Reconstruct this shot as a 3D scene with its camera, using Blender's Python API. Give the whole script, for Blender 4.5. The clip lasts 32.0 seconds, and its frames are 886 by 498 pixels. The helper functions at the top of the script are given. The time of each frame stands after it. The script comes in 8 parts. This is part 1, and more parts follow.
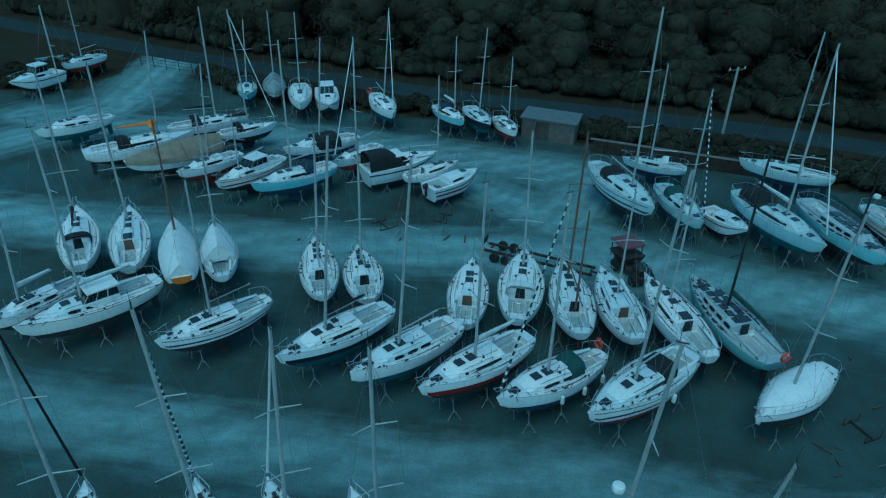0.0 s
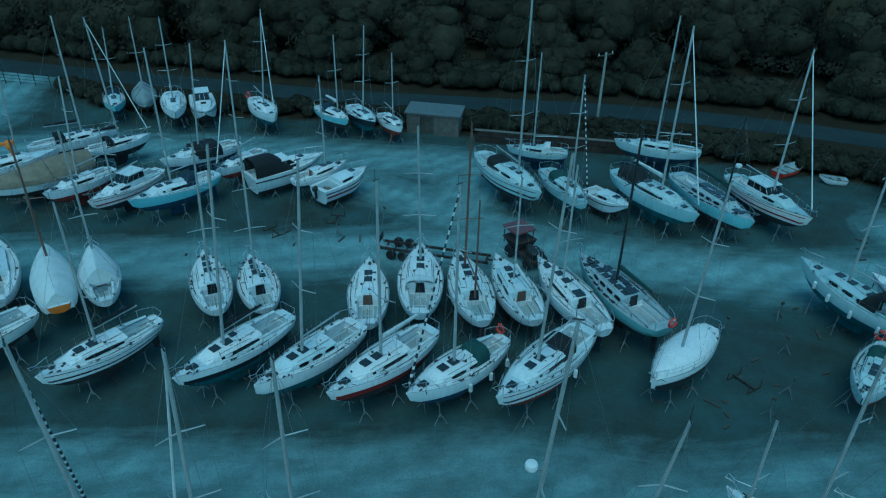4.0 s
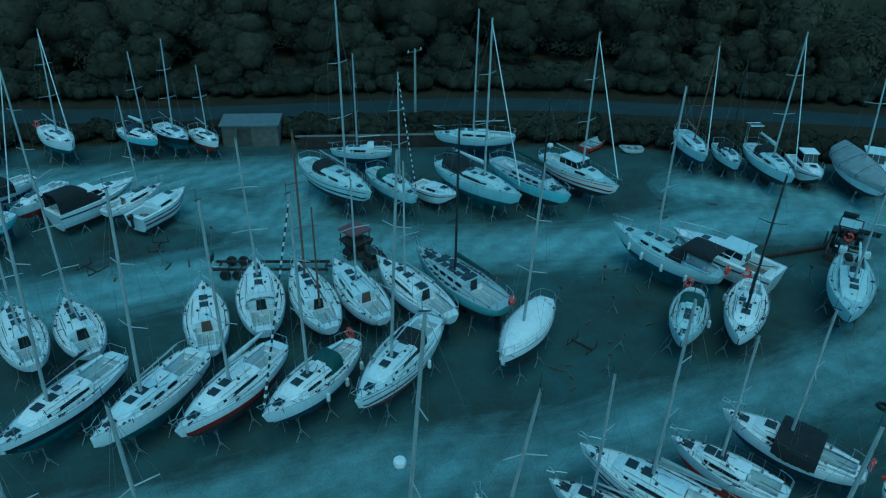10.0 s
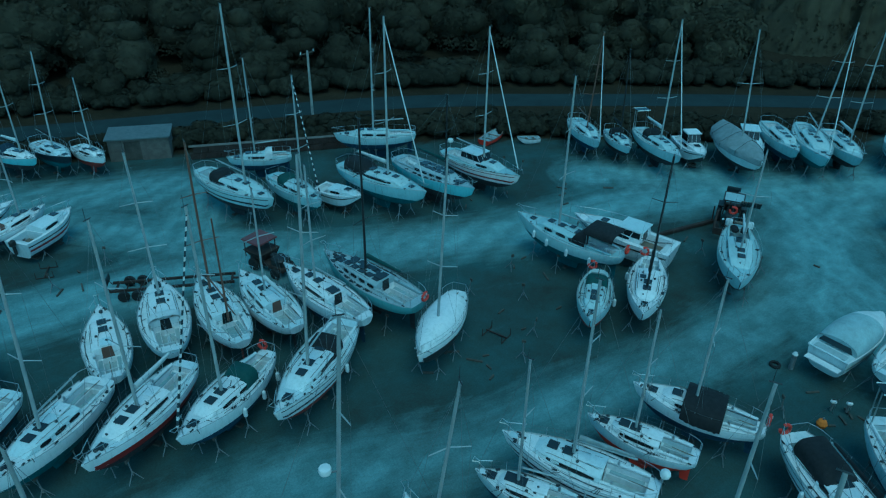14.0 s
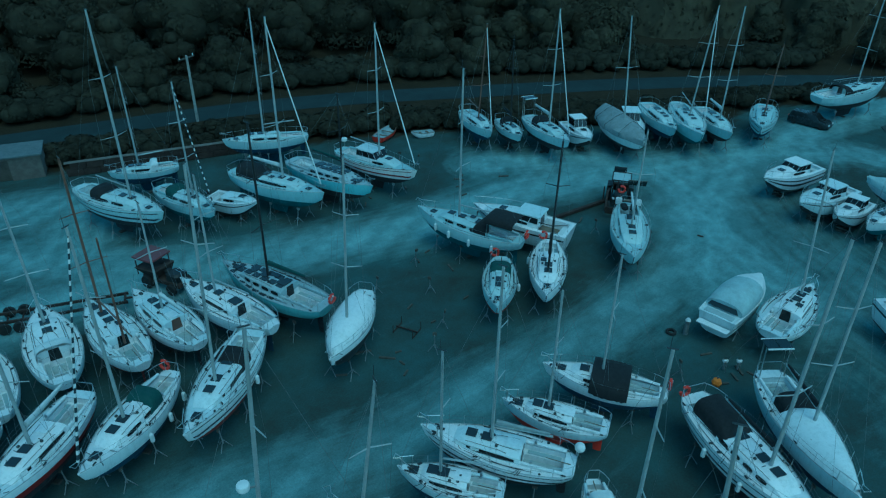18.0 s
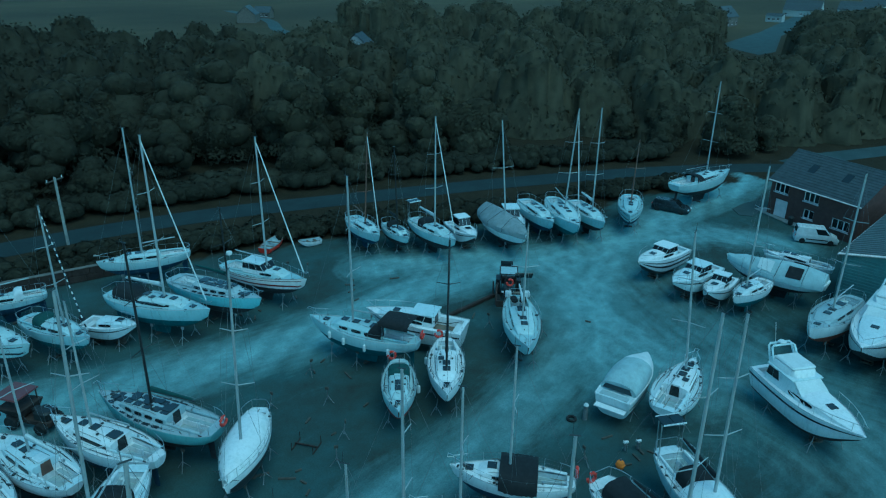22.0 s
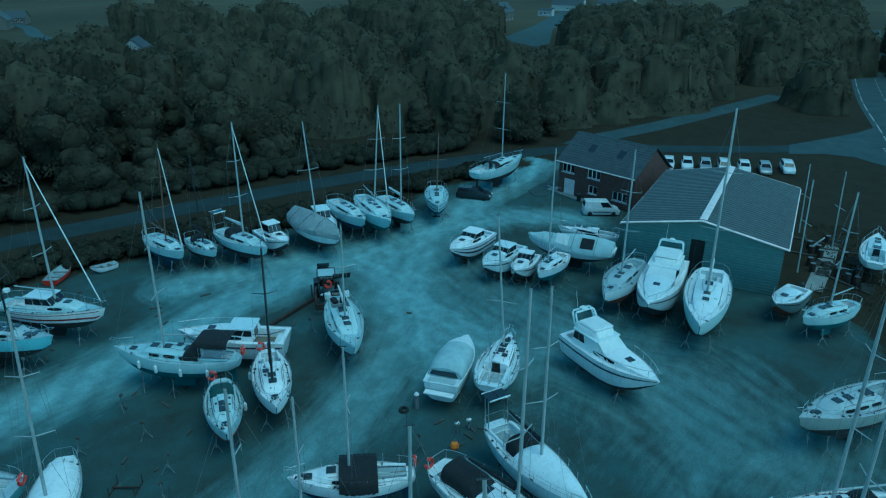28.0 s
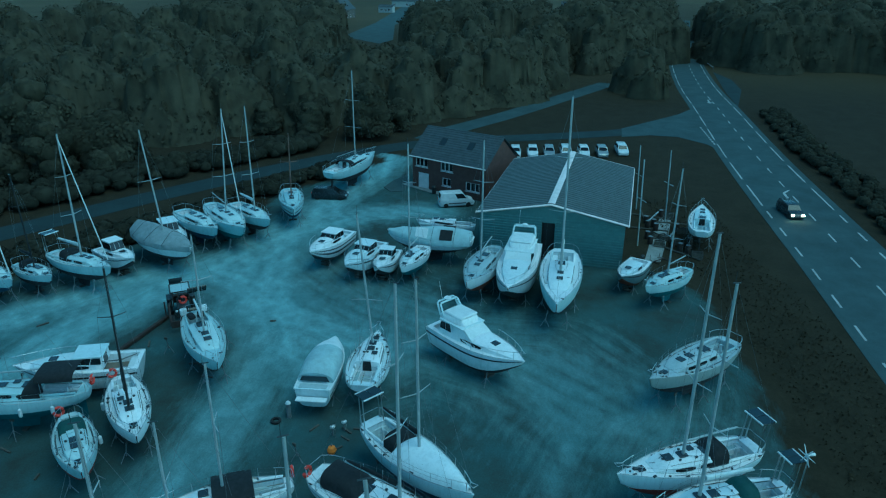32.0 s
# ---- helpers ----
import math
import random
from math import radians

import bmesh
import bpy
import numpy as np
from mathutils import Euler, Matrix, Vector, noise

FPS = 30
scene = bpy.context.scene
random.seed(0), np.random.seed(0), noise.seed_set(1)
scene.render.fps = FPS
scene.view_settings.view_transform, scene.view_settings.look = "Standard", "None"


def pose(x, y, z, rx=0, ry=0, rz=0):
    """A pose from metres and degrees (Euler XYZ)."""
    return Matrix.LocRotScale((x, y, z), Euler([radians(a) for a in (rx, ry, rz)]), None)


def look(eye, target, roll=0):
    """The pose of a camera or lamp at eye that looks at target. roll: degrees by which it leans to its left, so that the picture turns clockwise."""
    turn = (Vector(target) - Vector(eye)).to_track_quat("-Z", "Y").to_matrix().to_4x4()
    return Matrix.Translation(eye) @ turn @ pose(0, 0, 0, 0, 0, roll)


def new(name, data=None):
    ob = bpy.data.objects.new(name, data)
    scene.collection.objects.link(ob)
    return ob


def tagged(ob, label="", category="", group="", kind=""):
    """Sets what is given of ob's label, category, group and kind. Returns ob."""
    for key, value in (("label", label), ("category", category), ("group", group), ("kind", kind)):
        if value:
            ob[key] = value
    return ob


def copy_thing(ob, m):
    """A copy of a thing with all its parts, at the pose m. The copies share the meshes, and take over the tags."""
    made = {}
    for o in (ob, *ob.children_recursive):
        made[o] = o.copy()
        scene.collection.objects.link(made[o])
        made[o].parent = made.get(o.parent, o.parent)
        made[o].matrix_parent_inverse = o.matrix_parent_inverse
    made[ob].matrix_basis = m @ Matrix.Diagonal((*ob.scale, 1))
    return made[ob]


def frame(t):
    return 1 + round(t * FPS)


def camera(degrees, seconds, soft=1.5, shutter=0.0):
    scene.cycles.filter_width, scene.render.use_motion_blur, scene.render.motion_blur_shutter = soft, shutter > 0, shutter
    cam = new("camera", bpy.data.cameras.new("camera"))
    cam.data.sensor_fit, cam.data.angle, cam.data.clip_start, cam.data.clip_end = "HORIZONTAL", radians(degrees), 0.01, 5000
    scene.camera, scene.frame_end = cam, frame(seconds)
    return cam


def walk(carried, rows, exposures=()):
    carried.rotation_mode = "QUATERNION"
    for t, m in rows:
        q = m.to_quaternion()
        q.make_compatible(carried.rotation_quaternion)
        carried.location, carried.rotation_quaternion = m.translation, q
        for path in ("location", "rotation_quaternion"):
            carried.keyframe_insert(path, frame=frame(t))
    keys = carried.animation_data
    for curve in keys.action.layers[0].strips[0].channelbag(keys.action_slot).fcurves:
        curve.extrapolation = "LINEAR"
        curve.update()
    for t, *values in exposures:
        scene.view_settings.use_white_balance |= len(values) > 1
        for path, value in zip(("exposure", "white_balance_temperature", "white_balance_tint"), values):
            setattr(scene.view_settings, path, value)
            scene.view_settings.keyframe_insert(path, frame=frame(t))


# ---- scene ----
cam = camera(65.14, 32.0, 1.2)
EYE = (0.0, 0.0, 28.0)
# seconds, yaw, pitch, roll in degrees: the camera hovers and turns
TURNS = [
    (0.0, -1.12, -30.90, -1.03),
    (0.5, -2.13, -30.94, -1.01),
    (1.0, -3.36, -30.98, -1.01),
    (1.5, -4.63, -31.01, -1.03),
    (2.0, -5.82, -31.06, -1.07),
    (2.5, -7.34, -31.06, -1.05),
    (3.0, -8.69, -31.07, -1.03),
    (3.5, -9.94, -31.03, -1.00),
    (5.5, -14.44, -30.87, -1.02),
    (6.0, -15.58, -30.83, -1.02),
    (6.5, -16.79, -30.78, -1.01),
    (7.0, -18.14, -30.78, -1.00),
    (7.5, -19.70, -30.75, -0.96),
    (8.0, -21.28, -30.71, -0.95),
    (8.5, -22.78, -30.70, -0.94),
    (9.0, -24.22, -30.69, -0.92),
    (9.5, -25.53, -30.66, -0.91),
    (10.0, -26.66, -30.63, -0.89),
    (10.5, -27.74, -30.59, -0.90),
    (11.0, -28.81, -30.55, -0.90),
    (11.5, -29.91, -30.54, -0.88),
    (12.0, -30.99, -30.54, -0.85),
    (12.5, -32.08, -30.55, -0.83),
    (13.0, -33.16, -30.58, -0.83),
    (13.5, -34.23, -30.59, -0.83),
    (14.0, -35.40, -30.62, -0.82),
    (14.5, -36.57, -30.63, -0.83),
    (16.5, -41.23, -30.74, -0.74),
    (17.0, -42.38, -30.80, -0.72),
    (17.5, -43.53, -30.82, -0.75),
    (18.0, -44.70, -30.80, -0.74),
    (18.5, -45.86, -30.79, -0.73),
    (19.0, -47.01, -30.77, -0.69),
    (19.5, -48.17, -30.73, -0.65),
    (20.0, -49.58, -30.68, -0.61),
    (20.5, -51.31, -28.77, -0.58),
    (21.0, -52.87, -24.09, -0.63),
    (21.5, -53.94, -22.25, -0.62),
    (22.0, -54.61, -22.23, -0.63),
    (22.5, -55.47, -22.24, -0.65),
    (23.0, -56.70, -22.23, -0.61),
    (23.5, -57.89, -22.22, -0.59),
    (24.0, -59.09, -22.19, -0.62),
    (24.5, -60.31, -22.19, -0.61),
    (25.0, -61.64, -22.18, -0.62),
    (25.5, -63.20, -22.17, -0.56),
    (27.5, -69.45, -22.12, -0.50),
    (28.0, -71.09, -22.15, -0.49),
    (28.5, -72.72, -22.15, -0.45),
    (29.0, -74.33, -22.14, -0.42),
    (29.5, -75.94, -22.15, -0.41),
    (30.0, -77.51, -22.18, -0.40),
    (30.5, -79.05, -22.19, -0.37),
    (31.0, -80.53, -22.22, -0.36),
    (31.5, -82.02, -22.25, -0.37),
    (32.0, -83.51, -22.28, -0.33),
]
walk(cam, [(t, pose(*EYE, 90 + p, r, y)) for t, y, p, r in TURNS], [(0.0, 0.64, 4850, -40), (3.0, 0.64, 4850, -40), (8.0, 0.60, 4640, -45), (13.0, 0.60, 4540, -48), (19.0, 0.60, 4530, -48), (21.0, 0.86, 4630, -45), (26.0, 0.90, 4630, -45), (32.0, 0.86, 4630, -45)])

# ---------------------------------------------------------------- light
world = bpy.data.worlds.new("dusk_sky")
world.use_nodes = True
wn = world.node_tree.nodes
sky = wn.new("ShaderNodeTexSky")
sky.sky_type = "NISHITA"
sky.sun_disc = False
sky.sun_elevation = radians(32)
sky.sun_rotation = radians(200)
sky.air_density, sky.dust_density, sky.ozone_density = 1.0, 0.3, 4.0
wn["Background"].inputs["Strength"].default_value = 0.1
world.node_tree.links.new(sky.outputs["Color"], wn["Background"].inputs["Color"])
scene.world = world

sun = new("sun", bpy.data.lights.new("sun", "SUN"))
sun.data.energy = 0.6
sun.data.angle = radians(40)
sun.data.color = (0.92, 0.97, 1.0)
sun.matrix_world = look((0, 0, 60), (10, 22, 0))

# ---------------------------------------------------------------- materials
MATS = {}


def link(m, a, b):
    m.node_tree.links.new(a, b)


def ramp(m, source, stops):
    n = m.node_tree.nodes.new("ShaderNodeValToRGB")
    while len(n.color_ramp.elements) < len(stops):
        n.color_ramp.elements.new(0.5)
    for e, (p, c) in zip(n.color_ramp.elements, stops):
        e.position = p
        e.color = (*c, 1) if len(c) == 3 else (c[0], c[0], c[0], 1)
    link(m, source, n.inputs["Fac"])
    return n.outputs["Color"]


def noise_node(m, scale, detail=4, rough=0.6, stretch=None, space="Object"):
    t = m.node_tree.nodes.new("ShaderNodeTexCoord")
    n = m.node_tree.nodes.new("ShaderNodeTexNoise")
    n.inputs["Scale"].default_value = scale
    n.inputs["Detail"].default_value = detail
    n.inputs["Roughness"].default_value = rough
    if stretch:
        k = m.node_tree.nodes.new("ShaderNodeMapping")
        k.inputs["Scale"].default_value = stretch
        link(m, t.outputs[space], k.inputs["Vector"])
        link(m, k.outputs["Vector"], n.inputs["Vector"])
    else:
        link(m, t.outputs[space], n.inputs["Vector"])
    return n.outputs["Fac"]


def mixed(m, fac, a, b, mode="MIX"):
    n = m.node_tree.nodes.new("ShaderNodeMix")
    n.data_type = "RGBA"
    n.blend_type = mode
    for s, v in (("Factor", fac), ("A", a), ("B", b)):
        sock = [i for i in n.inputs if i.name == s and i.enabled][0]
        if isinstance(v, (int, float)):
            sock.default_value = v
        elif isinstance(v, tuple):
            sock.default_value = (*v, 1)
        else:
            link(m, v, sock)
    return [o for o in n.outputs if o.enabled][0]


def bumped(m, bsdf, height, strength, distance):
    n = m.node_tree.nodes.new("ShaderNodeBump")
    n.inputs["Strength"].default_value = strength
    n.inputs["Distance"].default_value = distance
    link(m, height, n.inputs["Height"])
    link(m, n.outputs["Normal"], bsdf.inputs["Normal"])


def blank(name, rough=0.5, metal=0.0):
    m = bpy.data.materials.new(name)
    m.use_nodes = True
    b = m.node_tree.nodes["Principled BSDF"]
    b.inputs["Roughness"].default_value = rough
    b.inputs["Metallic"].default_value = metal
    MATS[name] = m
    return m, b


def shade(c, k):
    return tuple(min(1.0, v * k) for v in c)


def surface(name, colour, rough=0.5, metal=0.0, fine=60.0, coarse=1.5, vary=0.12, wear=0.2, bump=0.0, per_object=0.06):
    """A surface with a coarse stain, a fine grain and a small change from thing to thing."""
    m, b = blank(name, rough, metal)
    n1 = ramp(m, noise_node(m, coarse, 5, 0.65), [(0.3, shade(colour, 1 - wear)), (0.62, colour)])
    n2 = ramp(m, noise_node(m, fine, 3, 0.6), [(0.25, (1 - vary,)), (0.75, (1.0,))])
    c = mixed(m, 1.0, n1, n2, "MULTIPLY")
    info = m.node_tree.nodes.new("ShaderNodeObjectInfo")
    r = ramp(m, info.outputs["Random"], [(0.0, (1 - per_object * 2,)), (1.0, (1.0,))])
    c = mixed(m, 1.0, c, r, "MULTIPLY")
    link(m, c, b.inputs["Base Color"])
    rr = ramp(m, noise_node(m, coarse * 3, 4), [(0.3, (min(1, rough * 1.25),)), (0.7, (rough * 0.85,))])
    link(m, rr, b.inputs["Roughness"])
    if bump:
        bumped(m, b, noise_node(m, fine, 4), bump, 0.01)
    return m


def gelcoat(name, colour, rough=0.4):
    """Weathered glass-fibre paint: rain streaks down the sides, grime and algae in blotches."""
    m, b = blank(name, rough)
    streak = ramp(m, noise_node(m, 1.0, 6, 0.7, (5, 5, 0.8)), [(0.34, shade(colour, 0.86)), (0.52, colour)])
    blot = ramp(m, noise_node(m, 1.1, 6, 0.75), [(0.3, (0.84, 0.87, 0.86)), (0.5, (1, 1, 1))])
    c = mixed(m, 1.0, streak, blot, "MULTIPLY")
    fine = ramp(m, noise_node(m, 22, 4, 0.7), [(0.30, (0.66,)), (0.38, (1.0,))])
    c = mixed(m, 1.0, c, fine, "MULTIPLY")
    info = m.node_tree.nodes.new("ShaderNodeObjectInfo")
    r = ramp(m, info.outputs["Random"], [(0.0, (0.76, 0.85, 0.88)), (0.45, (0.95, 0.95, 0.95)), (1.0, (1, 0.98, 0.97))])
    c = mixed(m, 1.0, c, r, "MULTIPLY")
    link(m, c, b.inputs["Base Color"])
    return m


gelcoat("white_gelcoat", (0.79, 0.79, 0.79))
gelcoat("cream_gelcoat", (0.80, 0.75, 0.72))
gelcoat("deck_paint", (0.83, 0.82, 0.82), 0.5)
gelcoat("grey_deck", (0.46, 0.50, 0.52), 0.6)
gelcoat("navy_gelcoat", (0.016, 0.022, 0.032), 0.3)
# duller, bluer copies of the whites: farther boats' dimness is put into colour
gelcoat("dimmed_gelcoat", (0.50, 0.60, 0.62), 0.5)
gelcoat("dimmed_deck", (0.56, 0.64, 0.65), 0.6)
gelcoat("cockpit_grey", (0.42, 0.47, 0.48), 0.6)
gelcoat("red_gelcoat", (0.17, 0.016, 0.016), 0.35)
gelcoat("cyan_gelcoat", (0.33, 0.55, 0.60), 0.4)
gelcoat("green_gelcoat", (0.30, 0.46, 0.46), 0.4)
gelcoat("black_gelcoat", (0.03, 0.03, 0.035), 0.35)
gelcoat("orange_gelcoat", (0.75, 0.22, 0.03), 0.4)
gelcoat("weathered_paint", (0.29, 0.32, 0.31), 0.7)
surface("blue_antifouling", (0.03, 0.06, 0.11), 0.85, wear=0.4)
surface("dark_antifouling", (0.035, 0.035, 0.04), 0.85, wear=0.4)
surface("red_antifouling", (0.22, 0.04, 0.03), 0.85, wear=0.4)
surface("brown_antifouling", (0.20, 0.07, 0.04), 0.85, wear=0.4)
surface("teal_antifouling", (0.05, 0.13, 0.15), 0.85, wear=0.4)
surface("aluminium", (0.45, 0.47, 0.48), 0.5, 0.3, wear=0.2)
surface("black_mast", (0.02, 0.02, 0.022), 0.4)
surface("varnished_spar", (0.15, 0.085, 0.06), 0.4, fine=90)
surface("stainless", (0.66, 0.67, 0.68), 0.3, 0.9)
surface("wire", (0.22, 0.23, 0.24), 0.5, 0.5)
surface("teak", (0.20, 0.17, 0.13), 0.75, fine=40, wear=0.35)
surface("old_timber", (0.10, 0.09, 0.075), 0.9, fine=30, wear=0.45, bump=0.4)
surface("black_canvas", (0.012, 0.012, 0.014), 0.9, fine=25, bump=0.2)
surface("navy_canvas", (0.02, 0.035, 0.06), 0.9, fine=25, bump=0.2)
surface("green_canvas", (0.03, 0.07, 0.065), 0.9, fine=25, bump=0.2)
surface("grey_canvas", (0.33, 0.36, 0.37), 0.85, fine=12, wear=0.3, bump=0.4)
surface("white_canvas", (0.74, 0.75, 0.75), 0.8, fine=12, wear=0.15, bump=0.4)
surface("brown_canvas", (0.27, 0.22, 0.16), 0.9, fine=12, wear=0.35, bump=0.4)
surface("cyan_canvas", (0.48, 0.57, 0.59), 0.8, fine=12, wear=0.25, bump=0.4)
surface("orange_canvas", (0.80, 0.25, 0.03), 0.8, fine=12, wear=0.2, bump=0.3)
surface("red_plastic", (0.62, 0.05, 0.03), 0.5)
surface("white_plastic", (0.80, 0.80, 0.80), 0.4)
surface("black_plastic", (0.02, 0.02, 0.02), 0.5)
surface("galvanised", (0.30, 0.31, 0.32), 0.6, 0.5, wear=0.4)
surface("rusty_steel", (0.060, 0.042, 0.034), 0.85, 0.2, wear=0.5)
surface("rubber", (0.02, 0.02, 0.02), 0.85)
surface("instrument_black", (0.03, 0.035, 0.04), 0.35)
surface("concrete", (0.34, 0.34, 0.32), 0.9, fine=20, wear=0.35, bump=0.3)
surface("brick_wall", (0.10, 0.055, 0.045), 0.9, fine=30, wear=0.35, bump=0.3)
surface("stone_wall", (0.17, 0.15, 0.13), 0.9, fine=14, wear=0.4, bump=0.5)
surface("slate", (0.075, 0.085, 0.095), 0.7, fine=18, wear=0.35, bump=0.3)
surface("roof_sheet", (0.135, 0.150, 0.155), 0.6, fine=14, wear=0.25)
surface("wall_sheet", (0.17, 0.25, 0.245), 0.55, fine=14, wear=0.2)
surface("white_trim", (0.86, 0.76, 0.74), 0.5)
surface("render_wall", (0.45, 0.45, 0.44), 0.85, fine=20, wear=0.2)
surface("road_paint", (0.50, 0.50, 0.49), 0.7, fine=6, wear=0.5)
surface("car_white", (0.78, 0.78, 0.78), 0.25)
surface("car_silver", (0.45, 0.46, 0.47), 0.3, 0.5)
surface("car_dark", (0.03, 0.035, 0.04), 0.25)
surface("car_red", (0.13, 0.035, 0.033), 0.35)
surface("bark", (0.09, 0.075, 0.06), 0.95, fine=20, wear=0.4, bump=0.5)

m, b = blank("tinted_window", 0.08)
b.inputs["Base Color"].default_value = (0.012, 0.014, 0.016, 1)
bumped(m, b, noise_node(m, 3), 0.03, 0.01)
m, b = blank("clear_hatch", 0.15)
b.inputs["Base Color"].default_value = (0.03, 0.035, 0.04, 1)
bumped(m, b, noise_node(m, 4), 0.05, 0.01)
m, b = blank("solar_cells", 0.2)
b.inputs["Base Color"].default_value = (0.02, 0.026, 0.03, 1)
bumped(m, b, noise_node(m, 9), 0.02, 0.01)

m, b = blank("lit_headlamp", 0.3)
b.inputs["Emission Color"].default_value = (1.0, 0.82, 0.6, 1)
b.inputs["Emission Strength"].default_value = 30.0

# sail-cloth stripes wound round a rolled headsail
m, b = blank("striped_sailcloth", 0.8)
t = m.node_tree.nodes.new("ShaderNodeTexCoord")
w = m.node_tree.nodes.new("ShaderNodeTexWave")
w.bands_direction = "Z"
w.inputs["Scale"].default_value = 0.7
w.inputs["Distortion"].default_value = 1.0
link(m, t.outputs["Object"], w.inputs["Vector"])
link(m, ramp(m, w.outputs["Fac"], [(0.55, (0.02, 0.03, 0.04)), (0.68, (0.6, 0.6, 0.6))]), b.inputs["Base Color"])


def foliage(name, dark, light):
    m, b = blank(name, 0.9)
    g = m.node_tree.nodes.new("ShaderNodeNewGeometry")
    c1 = ramp(m, g.outputs["Random Per Island"], [(0.0, dark), (1.0, light)])
    info = m.node_tree.nodes.new("ShaderNodeObjectInfo")
    r = ramp(m, info.outputs["Random"], [(0.0, (0.72,)), (1.0, (1.0,))])
    c = mixed(m, 1.0, c1, r, "MULTIPLY")
    big = ramp(m, noise_node(m, 0.35, 3), [(0.35, (0.65,)), (0.65, (1.0,))])
    c = mixed(m, 1.0, c, big, "MULTIPLY")
    link(m, c, b.inputs["Base Color"])
    b.inputs["Specular IOR Level"].default_value = 0.1
    thin = m.node_tree.nodes.new("ShaderNodeBsdfTranslucent")
    link(m, c, thin.inputs["Color"])
    both = m.node_tree.nodes.new("ShaderNodeMixShader")
    both.inputs["Fac"].default_value = 0.3
    link(m, b.outputs["BSDF"], both.inputs[1])
    link(m, thin.outputs["BSDF"], both.inputs[2])
    link(m, both.outputs["Shader"], m.node_tree.nodes["Material Output"].inputs["Surface"])
    return m


# two tones of one wood: the east's hazier brightness is put into colour
foliage("tree_leaves", (0.080, 0.074, 0.051), (0.106, 0.096, 0.065))
foliage("dark_west_leaves", (0.068, 0.063, 0.044), (0.080, 0.073, 0.051))
foliage("hedge_leaves", (0.050, 0.048, 0.034), (0.078, 0.072, 0.050))
foliage("grass_blades", (0.056, 0.046, 0.028), (0.084, 0.068, 0.042))

# one ground sheet: gravel in the yard, rough grass elsewhere, dusty wheel tracks
m, b = blank("ground_surface", 0.95)
b.inputs["Specular IOR Level"].default_value = 0.12
at_gravel = m.node_tree.nodes.new("ShaderNodeAttribute")
at_gravel.attribute_name = "gravel"
at_dust = m.node_tree.nodes.new("ShaderNodeAttribute")
at_dust.attribute_name = "dust"
at_field = m.node_tree.nodes.new("ShaderNodeAttribute")
at_field.attribute_name = "field"
damp = ramp(m, noise_node(m, 0.16, 6, 0.7), [(0.32, (0.050, 0.057, 0.049)), (0.66, (0.082, 0.126, 0.127))])
stone = ramp(m, noise_node(m, 9.0, 5, 0.8), [(0.3, (0.62,)), (0.7, (1.0,))])
gravel = mixed(m, 1.0, damp, stone, "MULTIPLY")
dusty = ramp(m, noise_node(m, 0.5, 7, 0.75), [(0.25, (0.175, 0.265, 0.27)), (0.7, (0.39, 0.54, 0.555))])
dusty = mixed(m, 1.0, dusty, stone, "MULTIPLY")
# streaks that follow the wheel tracks
at_rut = m.node_tree.nodes.new("ShaderNodeAttribute")
at_rut.attribute_name = "rut"
here = m.node_tree.nodes.new("ShaderNodeTexCoord")
slow = m.node_tree.nodes.new("ShaderNodeVectorMath")
slow.operation = "SCALE"
slow.inputs["Scale"].default_value = 0.07
link(m, here.outputs["Object"], slow.inputs[0])
across = m.node_tree.nodes.new("ShaderNodeCombineXYZ")
link(m, at_rut.outputs["Fac"], across.inputs["Z"])
both = m.node_tree.nodes.new("ShaderNodeVectorMath")
link(m, slow.outputs[0], both.inputs[0])
link(m, across.outputs[0], both.inputs[1])
streak = m.node_tree.nodes.new("ShaderNodeTexNoise")
streak.inputs["Scale"].default_value = 1.3
streak.inputs["Detail"].default_value = 5
streak.inputs["Roughness"].default_value = 0.65
link(m, both.outputs[0], streak.inputs["Vector"])
blotch = noise_node(m, 0.6, 8, 0.74, (0.5, 1.0, 1.0))
mask_mix = mixed(m, 0.42, blotch, streak.outputs["Fac"])
mask = m.node_tree.nodes.new("ShaderNodeMath")
mask.operation = "MULTIPLY_ADD"
link(m, mask_mix, mask.inputs[0])
mask.inputs[1].default_value = 1.25
mask.inputs[2].default_value = -0.625
add = m.node_tree.nodes.new("ShaderNodeMath")
link(m, mask.outputs[0], add.inputs[0])
link(m, at_dust.outputs["Fac"], add.inputs[1])
dm = ramp(m, add.outputs[0], [(0.08, (0.0,)), (0.85, (1.0,))])
gravel = mixed(m, dm, gravel, dusty)
grass = ramp(m, noise_node(m, 0.3, 7, 0.75), [(0.3, (0.026, 0.021, 0.012)), (0.7, (0.052, 0.042, 0.025))])
tuft = ramp(m, noise_node(m, 3.0, 5, 0.8), [(0.3, (0.55,)), (0.7, (1.0,))])
grass = mixed(m, 1.0, grass, tuft, "MULTIPLY")
meadow = ramp(m, noise_node(m, 0.02, 5, 0.6), [(0.35, (0.055, 0.046, 0.025)), (0.65, (0.078, 0.064, 0.035))])
grass = mixed(m, at_field.outputs["Fac"], grass, meadow)
edge = m.node_tree.nodes.new("ShaderNodeMath")
link(m, mask.outputs[0], edge.inputs[0])
link(m, at_gravel.outputs["Fac"], edge.inputs[1])
gm = ramp(m, edge.outputs[0], [(0.38, (0.0,)), (0.62, (1.0,))])
link(m, mixed(m, gm, grass, gravel), b.inputs["Base Color"])
bumped(m, b, noise_node(m, 7.0, 6, 0.8), 0.6, 0.05)

